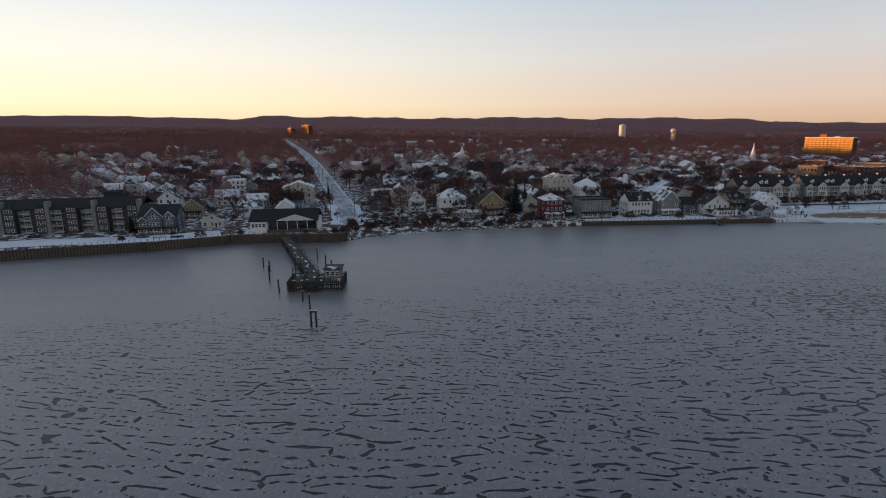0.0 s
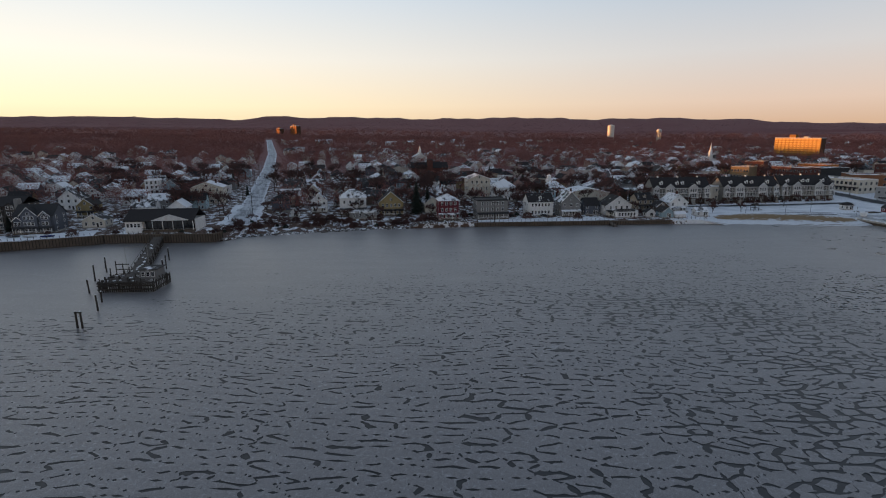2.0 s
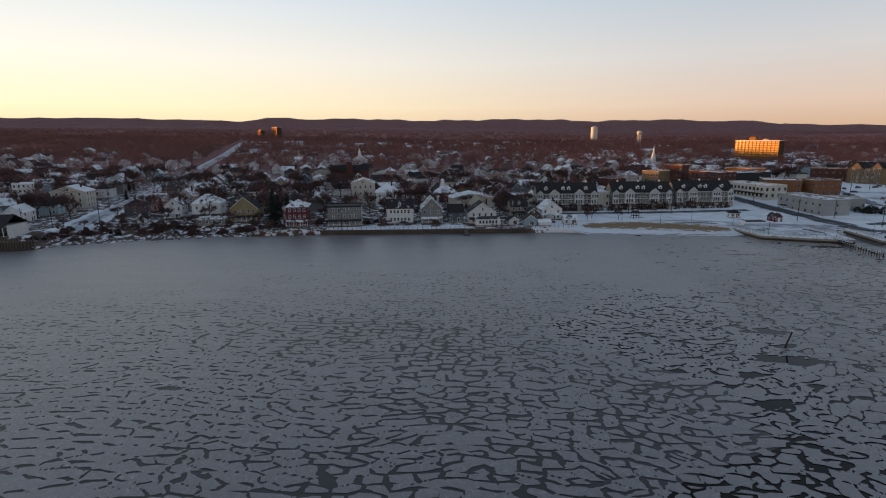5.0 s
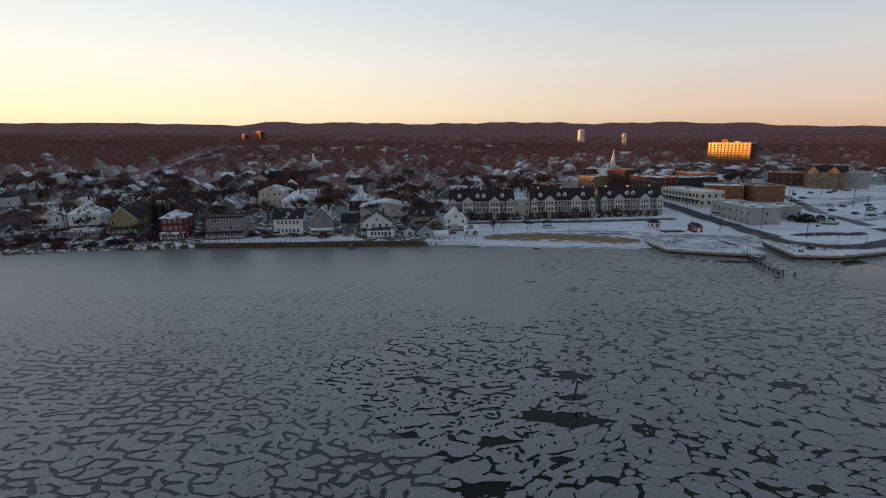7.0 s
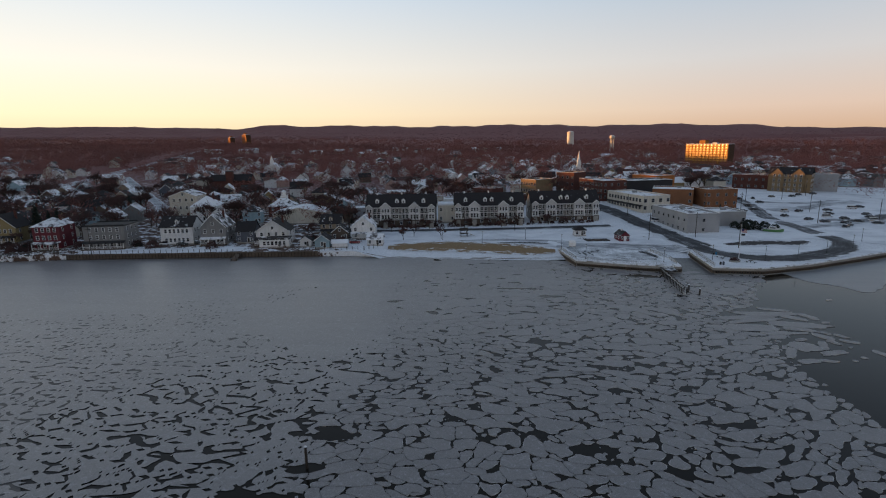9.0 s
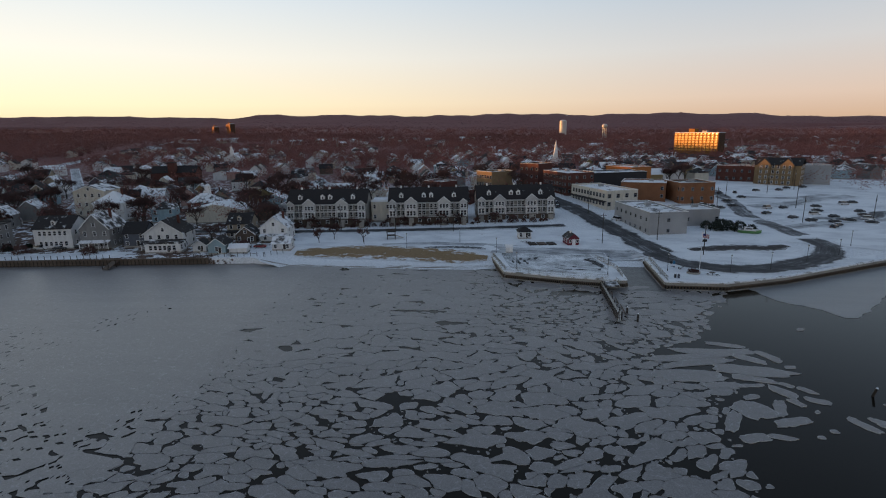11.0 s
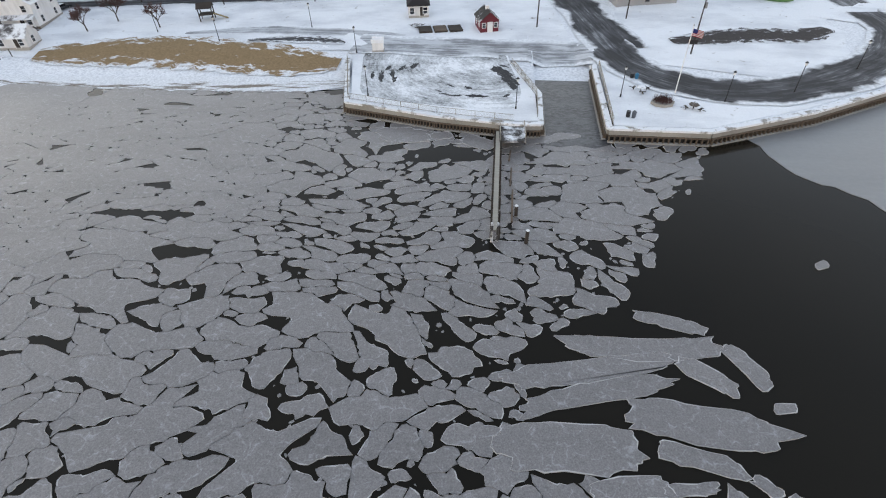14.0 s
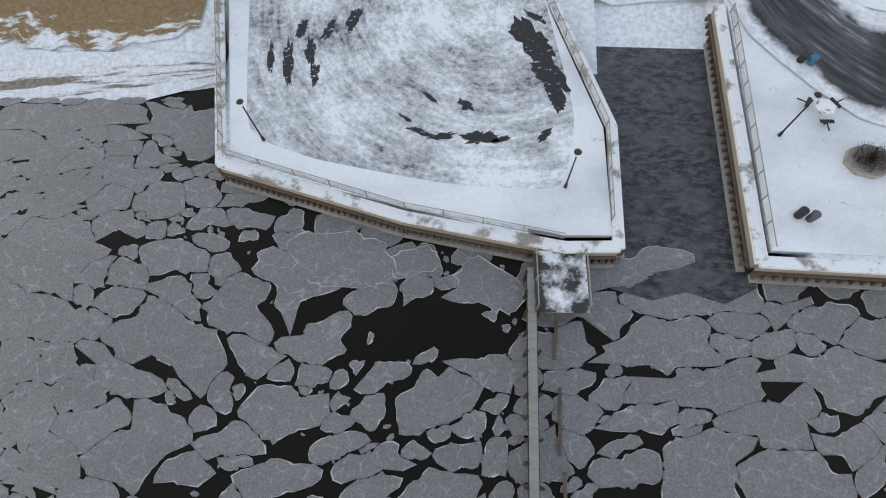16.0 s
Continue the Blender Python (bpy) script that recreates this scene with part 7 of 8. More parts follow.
# ---- vehicles ----
def car(at, paint="car_dark", van=False, label="dark parked car dusted with snow"):
    th = thing("car", label, "car", at, "parked cars")
    L, W = (4.9, 1.9) if van else (4.5, 1.8)
    bm = bmesh.new()
    prof = [(-L / 2, 0.35), (L / 2, 0.35), (L / 2, 0.8), (L / 2 - 1.0, 0.95), (-L / 2 + 0.2, 1.0), (-L / 2, 0.8)]
    a = [bm.verts.new((x, -W / 2, z)) for x, z in prof]
    b = [bm.verts.new((x, W / 2, z)) for x, z in prof]
    bm.faces.new(a)
    bm.faces.new(b[::-1])
    for i in range(6):
        bm.faces.new((a[i], b[i], b[(i + 1) % 6], a[(i + 1) % 6])).normal_flip()
    bmesh.ops.recalc_face_normals(bm, faces=bm.faces[:])
    bmesh.ops.bevel(bm, geom=bm.edges[:], offset=0.07, segments=2, affect="EDGES")
    part("body", bm, paint, th)
    top = 1.85 if van else 1.45
    bm = bmesh.new()
    f0, f1, r0, r1 = (1.35, 0.8, -2.2, -2.1) if van else (1.0, 0.35, -1.7, -1.1)
    lo = [(f0, -W / 2 + 0.08, 0.95), (f0, W / 2 - 0.08, 0.95), (r0, W / 2 - 0.08, 0.95), (r0, -W / 2 + 0.08, 0.95)]
    hi = [(f1, -W / 2 + 0.25, top), (f1, W / 2 - 0.25, top), (r1, W / 2 - 0.25, top), (r1, -W / 2 + 0.25, top)]
    vl, vh = [bm.verts.new(p) for p in lo], [bm.verts.new(p) for p in hi]
    for i in range(4):
        bm.faces.new((vl[i], vl[(i + 1) % 4], vh[(i + 1) % 4], vh[i]))
    bmesh.ops.recalc_face_normals(bm, faces=bm.faces[:])
    part("glazing", bm, "glass", th)
    part("roof_panel", boxed(r1 - 0.03, f1 + 0.03, -W / 2 + 0.22, W / 2 - 0.22, top - 0.02, top + 0.06), "roof_snow" if paint != "car_white" else "car_white", th, "roof panel under a little snow")
    wheel = SHARED.setdefault("wheel", mesh_of("wheel", tube(bmesh.new(), (0, -0.1, 0), (0, 0.1, 0), 0.33, 0.33, 14), "rubber"))
    rim = SHARED.setdefault("rim", mesh_of("rim", tube(bmesh.new(), (0, -0.11, 0), (0, 0.11, 0), 0.2, 0.2, 10), "chrome"))
    for x in (-L / 2 + 0.85, L / 2 - 0.85):
        for y in (-W / 2 + 0.05, W / 2 - 0.05):
            wl_ = part("wheel", wheel, None, th, at=pose(x, y, 0.33))
            part("rim", rim, None, wl_)
    for y in (-W / 2 + 0.3, W / 2 - 0.3):
        part("headlight", boxed(L / 2 - 0.02, L / 2 + 0.03, y - 0.15, y + 0.15, 0.62, 0.75), "trim", th)
        part("tail_light", boxed(-L / 2 - 0.03, -L / 2 + 0.02, y - 0.12, y + 0.12, 0.65, 0.78), "car_red", th)
    return th


dark_car = car(on_land(379, 349, 24))
white_van = car(on_land(392, 357, 10), "car_white", True, "white parked van on the snowy lot")
red_car = car(on_land(169, 288.5, 12), "car_red", False, "red parked car beside the shore fence")
for k, (x, y, r) in enumerate(((372, 357, 30), (399, 345, -15), (405, 341, -12), (385, 331, 40), (366, 384, 15), (378, 396, 12), (372, 408, 60), (381, 411, 70), (403, 376, 5), (416, 366, 12), (282, 372, 98), (350, 372, 30), (355, 379, 25), (396, 420, 30), (410, 424, 28), (172, 312, 80), (102, 281, 5), (430, 438, 20), (440, 470, 30), (448, 474, 30), (420, 500, -20), (412, 505, -20))):
    copy_thing(dark_car, on_land(x, y, r))
for x, y, r in ((352, 362, 20), (356, 366, 22), (349, 357, 18), (383, 343, 12), (391, 341, 10), (397, 352, 12), (412, 357, -10), (386, 371, 30), (378, 369, 30), (364, 372, 25), (420, 384, 10), (427, 389, 8), (90, 277.5, 4), (97, 278.3, 3), (281.5, 364, 100), (303.5, 339, 112), (398, 366, -14), (388, 334, 30), (408, 348, -10), (418, 432, 30)):
    copy_thing(white_van if int(x) % 3 == 0 else dark_car, on_land(x, y, r))


def cabin_boat():
    th = thing("boat", "white cabin boat with a green hull hauled out on snow", "boat", pose(347.5, 318, 2.55, 0, 0, -24))
    st = [(-3.6, 1.25, 0.2), (-1.5, 1.4, 0.0), (1.2, 1.3, 0.0), (2.9, 0.8, 0.25), (4.0, 0.05, 0.6)]
    bm = bmesh.new()
    rows = [[bm.verts.new(p) for p in ((x, -w, 1.35 + 0.12 * max(0, x - 1)), (x, -w * 0.75, 0.35 + k), (x, 0, k), (x, w * 0.75, 0.35 + k), (x, w, 1.35 + 0.12 * max(0, x - 1)))] for x, w, k in st]
    for a, b in zip(rows, rows[1:]):
        for i in range(4):
            bm.faces.new((a[i], a[i + 1], b[i + 1], b[i]))
        bm.faces.new((a[4], a[0], b[0], b[4]))
    bm.faces.new(rows[0])
    bmesh.ops.recalc_face_normals(bm, faces=bm.faces[:])
    part("hull", bm, "green", th)
    part("deck", boxed(-3.5, 2.4, -1.2, 1.2, 1.36, 1.46), "trim", th)
    cb = part("cabin", boxed(-1.6, 1.2, -0.95, 0.95, 1.45, 2.5), "trim", th)
    part("cabin_window", boxed(-1.2, 0.9, -0.98, 0.98, 1.85, 2.3), "glass", cb)
    part("foredeck", slab(bmesh.new(), [(1.2, -0.9, 1.45), (1.2, 0.9, 1.45), (3.2, 0.3, 1.65), (3.2, -0.3, 1.65)], 0.25), "trim", th)


cabin_boat()


def dinghy(x, y, turn, mat, label):
    """A small open boat lying on the snow."""
    th = thing("dinghy", label, "boat", on_land(x, y, turn, 0.1), "small boats on the lawn")
    bm = bmesh.new()
    rows = []
    for i in range(9):
        t = i / 8
        w = 0.85 * math.sin(math.pi * (0.12 + 0.86 * t)) ** 0.7
        zk = 0.05 + 0.35 * (abs(t - 0.45) * 1.6) ** 2
        rows.append([bm.verts.new((-2.6 + 5.2 * t, s * w, z)) for s, z in ((-1, 0.75), (-0.75, zk + 0.15), (0, zk), (0.75, zk + 0.15), (1, 0.75))])
    for p, q in zip(rows, rows[1:]):
        for k in range(4):
            bm.faces.new((p[k], q[k], q[k + 1], p[k + 1]))
    bmesh.ops.solidify(bm, geom=bm.faces[:], thickness=0.05)
    part("hull", bm, mat, th)
    part("thwart", boxed(-0.2, 0.2, -0.75, 0.75, 0.5, 0.55), "old_wood", th)
    part("snow_cover", boxed(-1.6, -0.3, -0.6, 0.6, 0.4, 0.6), "roof_snow", th)


for x, y, r, mt, lb in ((-120.5, 192.5, 15, "bluegrey", "slate-blue rowing boat lying in the snow"), (-114, 193.6, 12, "car_white", "white sailing dinghy lying in the snow"), (-107.5, 195.4, 20, "flag_blue", "dark blue rowing boat lying in the snow"), (-163, 187, 25, "car_dark", "dark covered boat beside the condominium lawn")):
    dinghy(x, y, r, mt, lb)


# ---- piers ----
def old_pier():
    """The ruined club pier: long deck on piles, a crowded timber platform, a shed and a slanting gangway."""
    th = thing("ruined_pier", "ruined dark timber pier with cluttered platform and snow", "pier", Matrix.Diagonal((1, 1, 1.35, 1)))
    rr = random.Random(11)
    a, b = Vector((-75.6, 218.5, 0)), Vector((-45, 158.5, 0))
    d = (b - a).normalized()
    L = (b - a).length
    ang = math.degrees(math.atan2(d.y, d.x))
    m = Matrix.Translation(a) @ pose(0, 0, 0, 0, 0, ang)
    plank = mesh_of("plank", boxed(-0.22, 0.22, -2.0, 2.0, 0, 0.09), "pier_wood")
    for i in range(int(L / 0.5)):
        if rr.random() < 0.07 and i > 30:
            continue
        p = m @ Vector((i * 0.5, rr.uniform(-0.12, 0.12), 2.2 + rr.uniform(-0.03, 0.05)))
        part("plank", plank, None, th, at=pose(p.x, p.y, p.z, 0, 0, ang + rr.uniform(-3, 3)))
    for yy in (-1.7, 0, 1.7):
        bm = bmesh.new()
        box(bm, 0, L, yy - 0.12, yy + 0.12, 1.85, 2.2, 0, m)
        part("stringer", bm, "dark_wood", th)
    pile = mesh_of("pile", tube(bmesh.new(), (0, 0, -1), (0, 0, 1), 0.17, 0.15, 7), "dark_wood")

    def put_pile(x, y, top, lean=4):
        part("pile", pile, None, th, at=pose(x, y, 0, rr.uniform(-lean, lean), rr.uniform(-lean, lean)) @ Matrix.Diagonal((1, 1, top, 1)))
    for i in range(20):
        for yy in (-1.8, 1.8):
            p = m @ Vector((2 + i * 3.3, yy, 0))
            put_pile(p.x, p.y, 2.9 if i % 2 else 2.2)
    for i in range(16):
        xx, yy = rr.uniform(14, L - 1), rr.uniform(-1.5, 1.0)
        ring = [(xx + rr.uniform(0.4, 1.0) * math.cos(k), yy + rr.uniform(0.25, 0.5) * math.sin(k)) for k in range(6)]
        bm = bmesh.new()
        prism(bm, [tuple((m @ Vector((u, v, 0)))[:2]) for u, v in ring], 2.28, 2.34 + rr.uniform(0.02, 0.1))
        part("snow_patch", bm, "roof_snow", th, "lump of snow left on the deck")
    for yy in (-1.95, 1.95):
        bm = bmesh.new()
        box(bm, 3, L, yy - 0.04, yy + 0.04, 3.1, 3.2, 0, m)
        part("handrail", bm, "dark_wood", th)
    # platform, set a little askew
    pm = pose(-43.0, 155.9, 0, 0, 0, 6) @ Matrix.Diagonal((1.12, 1.05, 1, 1))
    for k in range(26):
        p = pm @ Vector((-7.0 + k * 0.56, -5.0 + rr.uniform(-0.2, 0.2), 0))
        put_pile(p.x, p.y, rr.choice((2.2, 2.4, 2.6, 3.2)), 3)
    for k in range(16):
        for sx in (-7.1, 7.1):
            p = pm @ Vector((sx + rr.uniform(-0.2, 0.2), -4.6 + k * 0.62, 0))
            put_pile(p.x, p.y, rr.choice((2.2, 2.5, 3.0)), 3)
    for k in range(22):
        p = pm @ Vector((rr.uniform(-6.6, 6.6), rr.uniform(-4.4, 4.6), 0))
        put_pile(p.x, p.y, rr.choice((2.0, 2.2, 3.3)), 4)
    for z in (0.55, 1.45, 2.0):
        for yy in (-5.2, -4.7):
            bm = bmesh.new()
            box(bm, -7.3, 7.3, yy - 0.12, yy + 0.12, z, z + 0.25, 0, pm)
            part("wale", bm, "dark_wood", th)
    for sx in (-7.2, 7.2):
        for z in (0.6, 1.9):
            bm = bmesh.new()
            box(bm, sx - 0.1, sx + 0.1, -5, 5, z, z + 0.25, 0, pm)
            part("wale", bm, "dark_wood", th)
    deck = mesh_of("deck_board", boxed(-1.7, 1.7, -0.15, 0.15, 0, 0.08), "pier_wood")
    for k in range(170):
        p = pm @ Vector((rr.uniform(-6.0, 6.0), rr.uniform(-4.8, 4.8), rr.uniform(2.2, 2.36)))
        part("deck_board", deck, None, th, at=pose(p.x, p.y, p.z, rr.uniform(-2, 2), rr.uniform(-3, 3), 10 + rr.choice((0, 0, 90)) + rr.uniform(-8, 8)))
    for k in range(12):
        p = pm @ Vector((rr.uniform(-6.2, 2), rr.uniform(-4, 4), 2.36))
        part("snow_patch", prism(bmesh.new(), [(p.x + rr.uniform(0.3, 0.8) * math.cos(q), p.y + rr.uniform(0.2, 0.6) * math.sin(q)) for q in range(6)], 2.3, 2.45), "roof_snow", th)
    bm = bmesh.new()
    box(bm, 2.2, 6.6, -1.4, 3.6, 2.2, 4.3, 0, pm)
    sh = part("pier_shed", bm, "grey", th, "small grey shed on the platform")
    bm = bmesh.new()
    box(bm, 1.9, 6.9, -1.7, 3.9, 4.3, 4.5, 0, pm)
    part("shed_roof", bm, "roof_half", sh)
    for k in range(3):
        part("window", window_mesh(0.8, 0.9), None, sh, at=pm @ pose(3.1 + k * 1.3, -1.4, 2.9))
    for x, y, h in ((-6.6, 3.2, 5.6), (-6.9, 1.0, 4.4), (-5.2, 4.2, 4.8), (-3.6, 4.4, 4.0)):
        p = pm @ Vector((x, y, 0))
        put_pile(p.x, p.y, h, 2)
    for z, x0, x1 in ((4.6, -7.0, -3.2), (3.4, -7.0, -2.6)):
        bm = bmesh.new()
        box(bm, x0, x1, 3.9, 4.05, z, z + 0.18, 0, pm)
        part("cross_rail", bm, "dark_wood", th)
    hoist = bmesh.new()
    p, q = m @ Vector((L - 9, 3.2, 0)), m @ Vector((L - 11, -3.4, 0))
    for e_ in (p, q):
        tube(hoist, (e_.x, e_.y, 0), (e_.x, e_.y, 7.6), 0.06, 0.05, 6)
    tube(hoist, (p.x, p.y, 7.5), (q.x, q.y, 7.5), 0.05, 0.05, 6)
    part("hoist_frame", hoist, "rail_metal", th, "thin pale hoist frame")
    part("gangway", slab(bmesh.new(), [(-46.9, 158.1, 2.5), (-44.1, 158.8, 2.5), (-41.3, 150.6, 1.6), (-43.5, 149.8, 1.6)], 0.15), "pier_wood", th, "collapsed gangway slanting to the ice")


old_pier()


def lone_pile(x, y, h, r=0.22, lean=(0, 0)):
    th = thing("mooring_pile", "dark wooden mooring pile standing in ice", "pile", pose(x, y, 0, lean[0], lean[1]), "mooring piles")
    part("shaft", tube(bmesh.new(), (0, 0, -1), (0, 0, h), r, r * 0.9, 9), "dark_wood", th)
    part("cap", tube(bmesh.new(), (0, 0, h), (0, 0, h + 0.18), r * 1.05, r * 0.3, 9), "roof_snow", th)


for x, y, h in ((-69, 177.5, 4.2), (-64.5, 172, 4.4), (-60.5, 161.4, 5.4), (-52.6, 148.9, 4.4), (-53.2, 189.7, 4.8), (-46.7, 177.5, 5.0), (-42.2, 168.8, 5.6), (-38.7, 134.2, 4.6), (-43, 141.3, 3.2), (284.9, 228.8, 1.9), (283.9, 234.2, 1.6)):
    lone_pile(x, y, h, 0.24, (random.Random(int(x)).uniform(-3, 3), random.Random(int(y)).uniform(-3, 3)))


def dolphin():
    th = thing("dolphin", "pair of dark snow-capped piles joined by a crossbeam", "mooring dolphin", pose(-33.9, 122, 0))
    for x in (-0.65, 0.65):
        pl = part("pile", tube(bmesh.new(), (x, 0, -1), (x * 0.92, 0, 4.4), 0.26, 0.23, 9), "dark_wood", th)
        part("cap", tube(bmesh.new(), (x * 0.92, 0, 4.4), (x * 0.92, 0, 4.56), 0.27, 0.1, 9), "roof_snow", pl)
    part("crossbeam", boxed(-0.9, 0.9, -0.16, 0.16, 3.9, 4.2), "dark_wood", th)


dolphin()
# a broken channel marker in the lead and one in the pack ice
for x, y, h in ((313.2, 198.2, 1.6), (202.8, 143.6, 4.0)):
    lone_pile(x, y, h, 0.2, (14, 6))


def fishing_pier():
    """The narrow walkway from the plaza corner, with piles down both sides and a landing at its root."""
    th = thing("fishing_pier", "narrow snow-dusted timber walkway on piles from the plaza", "pier")
    part("landing", boxed(281.9, 285.8, 250.2, 255.0, 1.55, 1.8), "roof_half", th, "snowy landing stage at the plaza gate")
    plank = mesh_of("plank", boxed(-0.32, 0.32, -0.127, 0.127, 0, 0.07), "rail_metal")
    n = 96
    for i in range(n):
        t = i / (n - 1)
        part("plank", plank, None, th, at=pose(281.75 - 0.6 * t, 253.6 - 24.2 * t, 1.45))
    for dx in (-0.3, 0.3):
        part("stringer", tube(bmesh.new(), (281.75 + dx, 253.6, 1.35), (281.15 + dx, 229.4, 1.35), 0.09, 0.09, 6), "dark_wood", th)
    pile = mesh_of("pile", tube(bmesh.new(), (0, 0, -1), (0, 0, 1.9), 0.13, 0.12, 7), "dark_wood")
    for i in range(17):
        t = i / 16
        part("pile", pile, None, th, at=pose(281.3 - 0.6 * t, 253.2 - 23.6 * t, 0))
        if i % 2 == 0:
            part("pile", pile, None, th, at=pose(282.2 - 0.5 * t, 253.2 - 23.6 * t, 0))
    for y0, y1 in ((250, 247), (245.0, 240.5), (239.5, 232.5)):
        part("fender_log", tube(bmesh.new(), (283.6, y0, 0.35), (283.3, y1, 0.35), 0.13, 0.13, 7), "old_wood", th)
    for x in (282.0, 285.7):
        for y in (250.4, 252.6, 254.8):
            part("rail_post", boxed(x - 0.05, x + 0.05, y - 0.05, y + 0.05, 1.8, 2.85), "rail_metal", th)
        part("handrail", boxed(x - 0.04, x + 0.04, 250.4, 254.8, 2.85, 2.93), "rail_metal", th)
    for k in range(4):
        part("end_post", tube(bmesh.new(), (280.8 + (k % 2) * 0.7, 229.0 + (k // 2) * 0.7, -0.5), (280.8 + (k % 2) * 0.7, 229.0 + (k // 2) * 0.7, 2.3), 0.16, 0.15, 8), "roof_half", th)


fishing_pier()


def dock_stub():
    th = thing("dock_stub", "short broken ladder dock at the sea wall", "dock", pose(0, 3.4, 0))
    part("frame", slab(bmesh.new(), [(126.3, 266.6, 1.6), (128.3, 266.9, 1.6), (129.2, 261.0, 0.4), (127.2, 260.7, 0.4)], 0.15), "old_wood", th)
    for x, y in ((127.3, 261), (129.2, 261.2), (126.6, 265), (128.6, 265.3)):
        part("pile", tube(bmesh.new(), (x, y, -1), (x, y, 2.2), 0.14, 0.14, 7), "dark_wood", th)


dock_stub()


# ---- rocks along the shore ----
def rocks():
    rr = random.Random(21)
    base = []
    for k in range(5):
        bm = bmesh.new()
        bmesh.ops.create_icosphere(bm, subdivisions=1, radius=1.0)
        for v in bm.verts:
            v.co *= rr.uniform(0.65, 1.15)
            v.co.z *= 0.6
        base.append(mesh_of("rock", bm, "rock"))
    th = thing("shore_rocks", "snow-dusted riprap boulders along the waterline", "rocks", kind="structure")
    for k in range(260):
        x = rr.uniform(-52, 59)
        y = sea_edge(x) + abs(rr.gauss(0, 4.5)) - 1.0
        s = rr.uniform(0.35, 1.1)
        part("rock", base[k % 5], None, th, at=pose(x, y, max(0.05, land_z(x, y)) + 0.05, rr.uniform(-20, 20), rr.uniform(-20, 20), rr.uniform(0, 360)) @ Matrix.Diagonal((s * 1.3, s, s, 1)))


rocks()


# ---- timber fences of the waterfront lots ----
def fence(line, z, h, label, step=0.55):
    th = thing("fence", label, "fence")
    post = SHARED.setdefault(("fpost", h), mesh_of("post", boxed(-0.07, 0.07, -0.07, 0.07, -0.2, h + 0.1), "dark_wood"))
    for (xa, ya), (xb, yb) in zip(line, line[1:]):
        L = math.hypot(xb - xa, yb - ya)
        m = pose(xa, ya, z, 0, 0, math.degrees(math.atan2(yb - ya, xb - xa)))
        for i in range(int(L / 2.2) + 1):
            p = m @ Vector((min(L, i * 2.2), 0, 0))
            part("post", post, None, th, at=pose(p.x, p.y, z))
        bm = bmesh.new()
        for zz in (0.35, h - 0.2):
            box(bm, 0, L, -0.03, 0.03, zz, zz + 0.12)
        for i in range(int(L / 0.22)):
            box(bm, i * 0.22, i * 0.22 + 0.14, -0.05, -0.03, 0.1, h)
        part("boards", bm, "dark_wood", th)


fence([(148, 273.8), (158, 275.9), (176, 277.6), (181, 284)], 2.1, 1.3, "dark weathered board fence at the end lot")
fence([(-99, 219.6), (-54.5, 223.3)], 3.9, 1.2, "dark rail fence along the wharf edge")
fence([(61, 264.7), (126, 271.6)], 2.2, 1.1, "grey picket fence along the bulkhead")
fence([(-203, 173.6), (-155, 194.3), (-128, 204.3), (-103.5, 216.4)], 3.9, 1.0, "low grey fence along the condominium lawn")
house("white glazed sunroom with a flat roof", on_land(138, 279.5, 10), 12, 5, 3.2, "flat", 0, "white", "roof_half", 1, 6, 2, 0, False, category="sunroom", name="sunroom")
house("white garden shed by the shore", on_land(150.5, 281.5, 10), 4.5, 4, 2.6, "front", 1.6, "white", "shingle", 1, 1, 1, 0, False, category="shed", name="garden_shed")
house("white canvas-covered boat store", on_land(165, 281, 10), 6, 3.4, 2.0, "side", 1.0, "white", "roof_snow", 1, 0, 0, 0, False, category="boat cover", name="boat_cover", door=False)


# ---- trees ----
def bare_tree(seed, h):
    """A leafless tree: tapered trunk, forking limbs and a fine crown of twigs."""
    rr = random.Random(seed)
    limbs, crown = bmesh.new(), bmesh.new()

    def twig(p, d, ln):
        side = d.cross(Vector((rr.uniform(-1, 1), rr.uniform(-1, 1), rr.uniform(-1, 1)))).normalized() * rr.uniform(0.03, 0.055)
        q = p + d * ln
        quad(crown, [p - side, p + side, q + side * 0.3, q - side * 0.3])

    def grow(p, d, ln, r, depth):
        q = p + d * ln
        tube(limbs, p, q, r, r * 0.68, 5 if depth < 2 else 4, 0, depth == 0)
        if depth >= 3:
            for k in range(15):
                t = rr.uniform(0.1, 1.0)
                dd = (d + Vector((rr.gauss(0, 0.7), rr.gauss(0, 0.7), rr.gauss(0.25, 0.55)))).normalized()
                a = p.lerp(q, t)
                ln2 = h * rr.uniform(0.05, 0.12)
                twig(a, dd, ln2)
                e = a + dd * ln2 * 0.6
                for _ in range(2):
                    twig(e, (dd + Vector((rr.gauss(0, 0.8), rr.gauss(0, 0.8), rr.gauss(0.2, 0.6)))).normalized(), ln2 * 0.7)
            return
        n = 4 if depth == 0 else 3
        for k in range(n):
            a = k * 2 * math.pi / n + rr.uniform(-0.6, 0.6)
            sp = rr.uniform(0.45, 0.8)
            u = Vector((math.cos(a), math.sin(a), 0))
            dd = (d * (1 - sp * 0.35) + u * sp + Vector((0, 0, 0.15))).normalized()
            grow(p.lerp(q, rr.uniform(0.75, 1.0)), dd, ln * rr.uniform(0.62, 0.85), r * 0.6, depth + 1)
    grow(Vector((0, 0, -0.3)), Vector((rr.uniform(-0.06, 0.06), rr.uniform(-0.06, 0.06), 1)), h * 0.30, h * 0.024, 0)
    return mesh_of("trunk", limbs, "bark"), mesh_of("crown", crown, "twig")


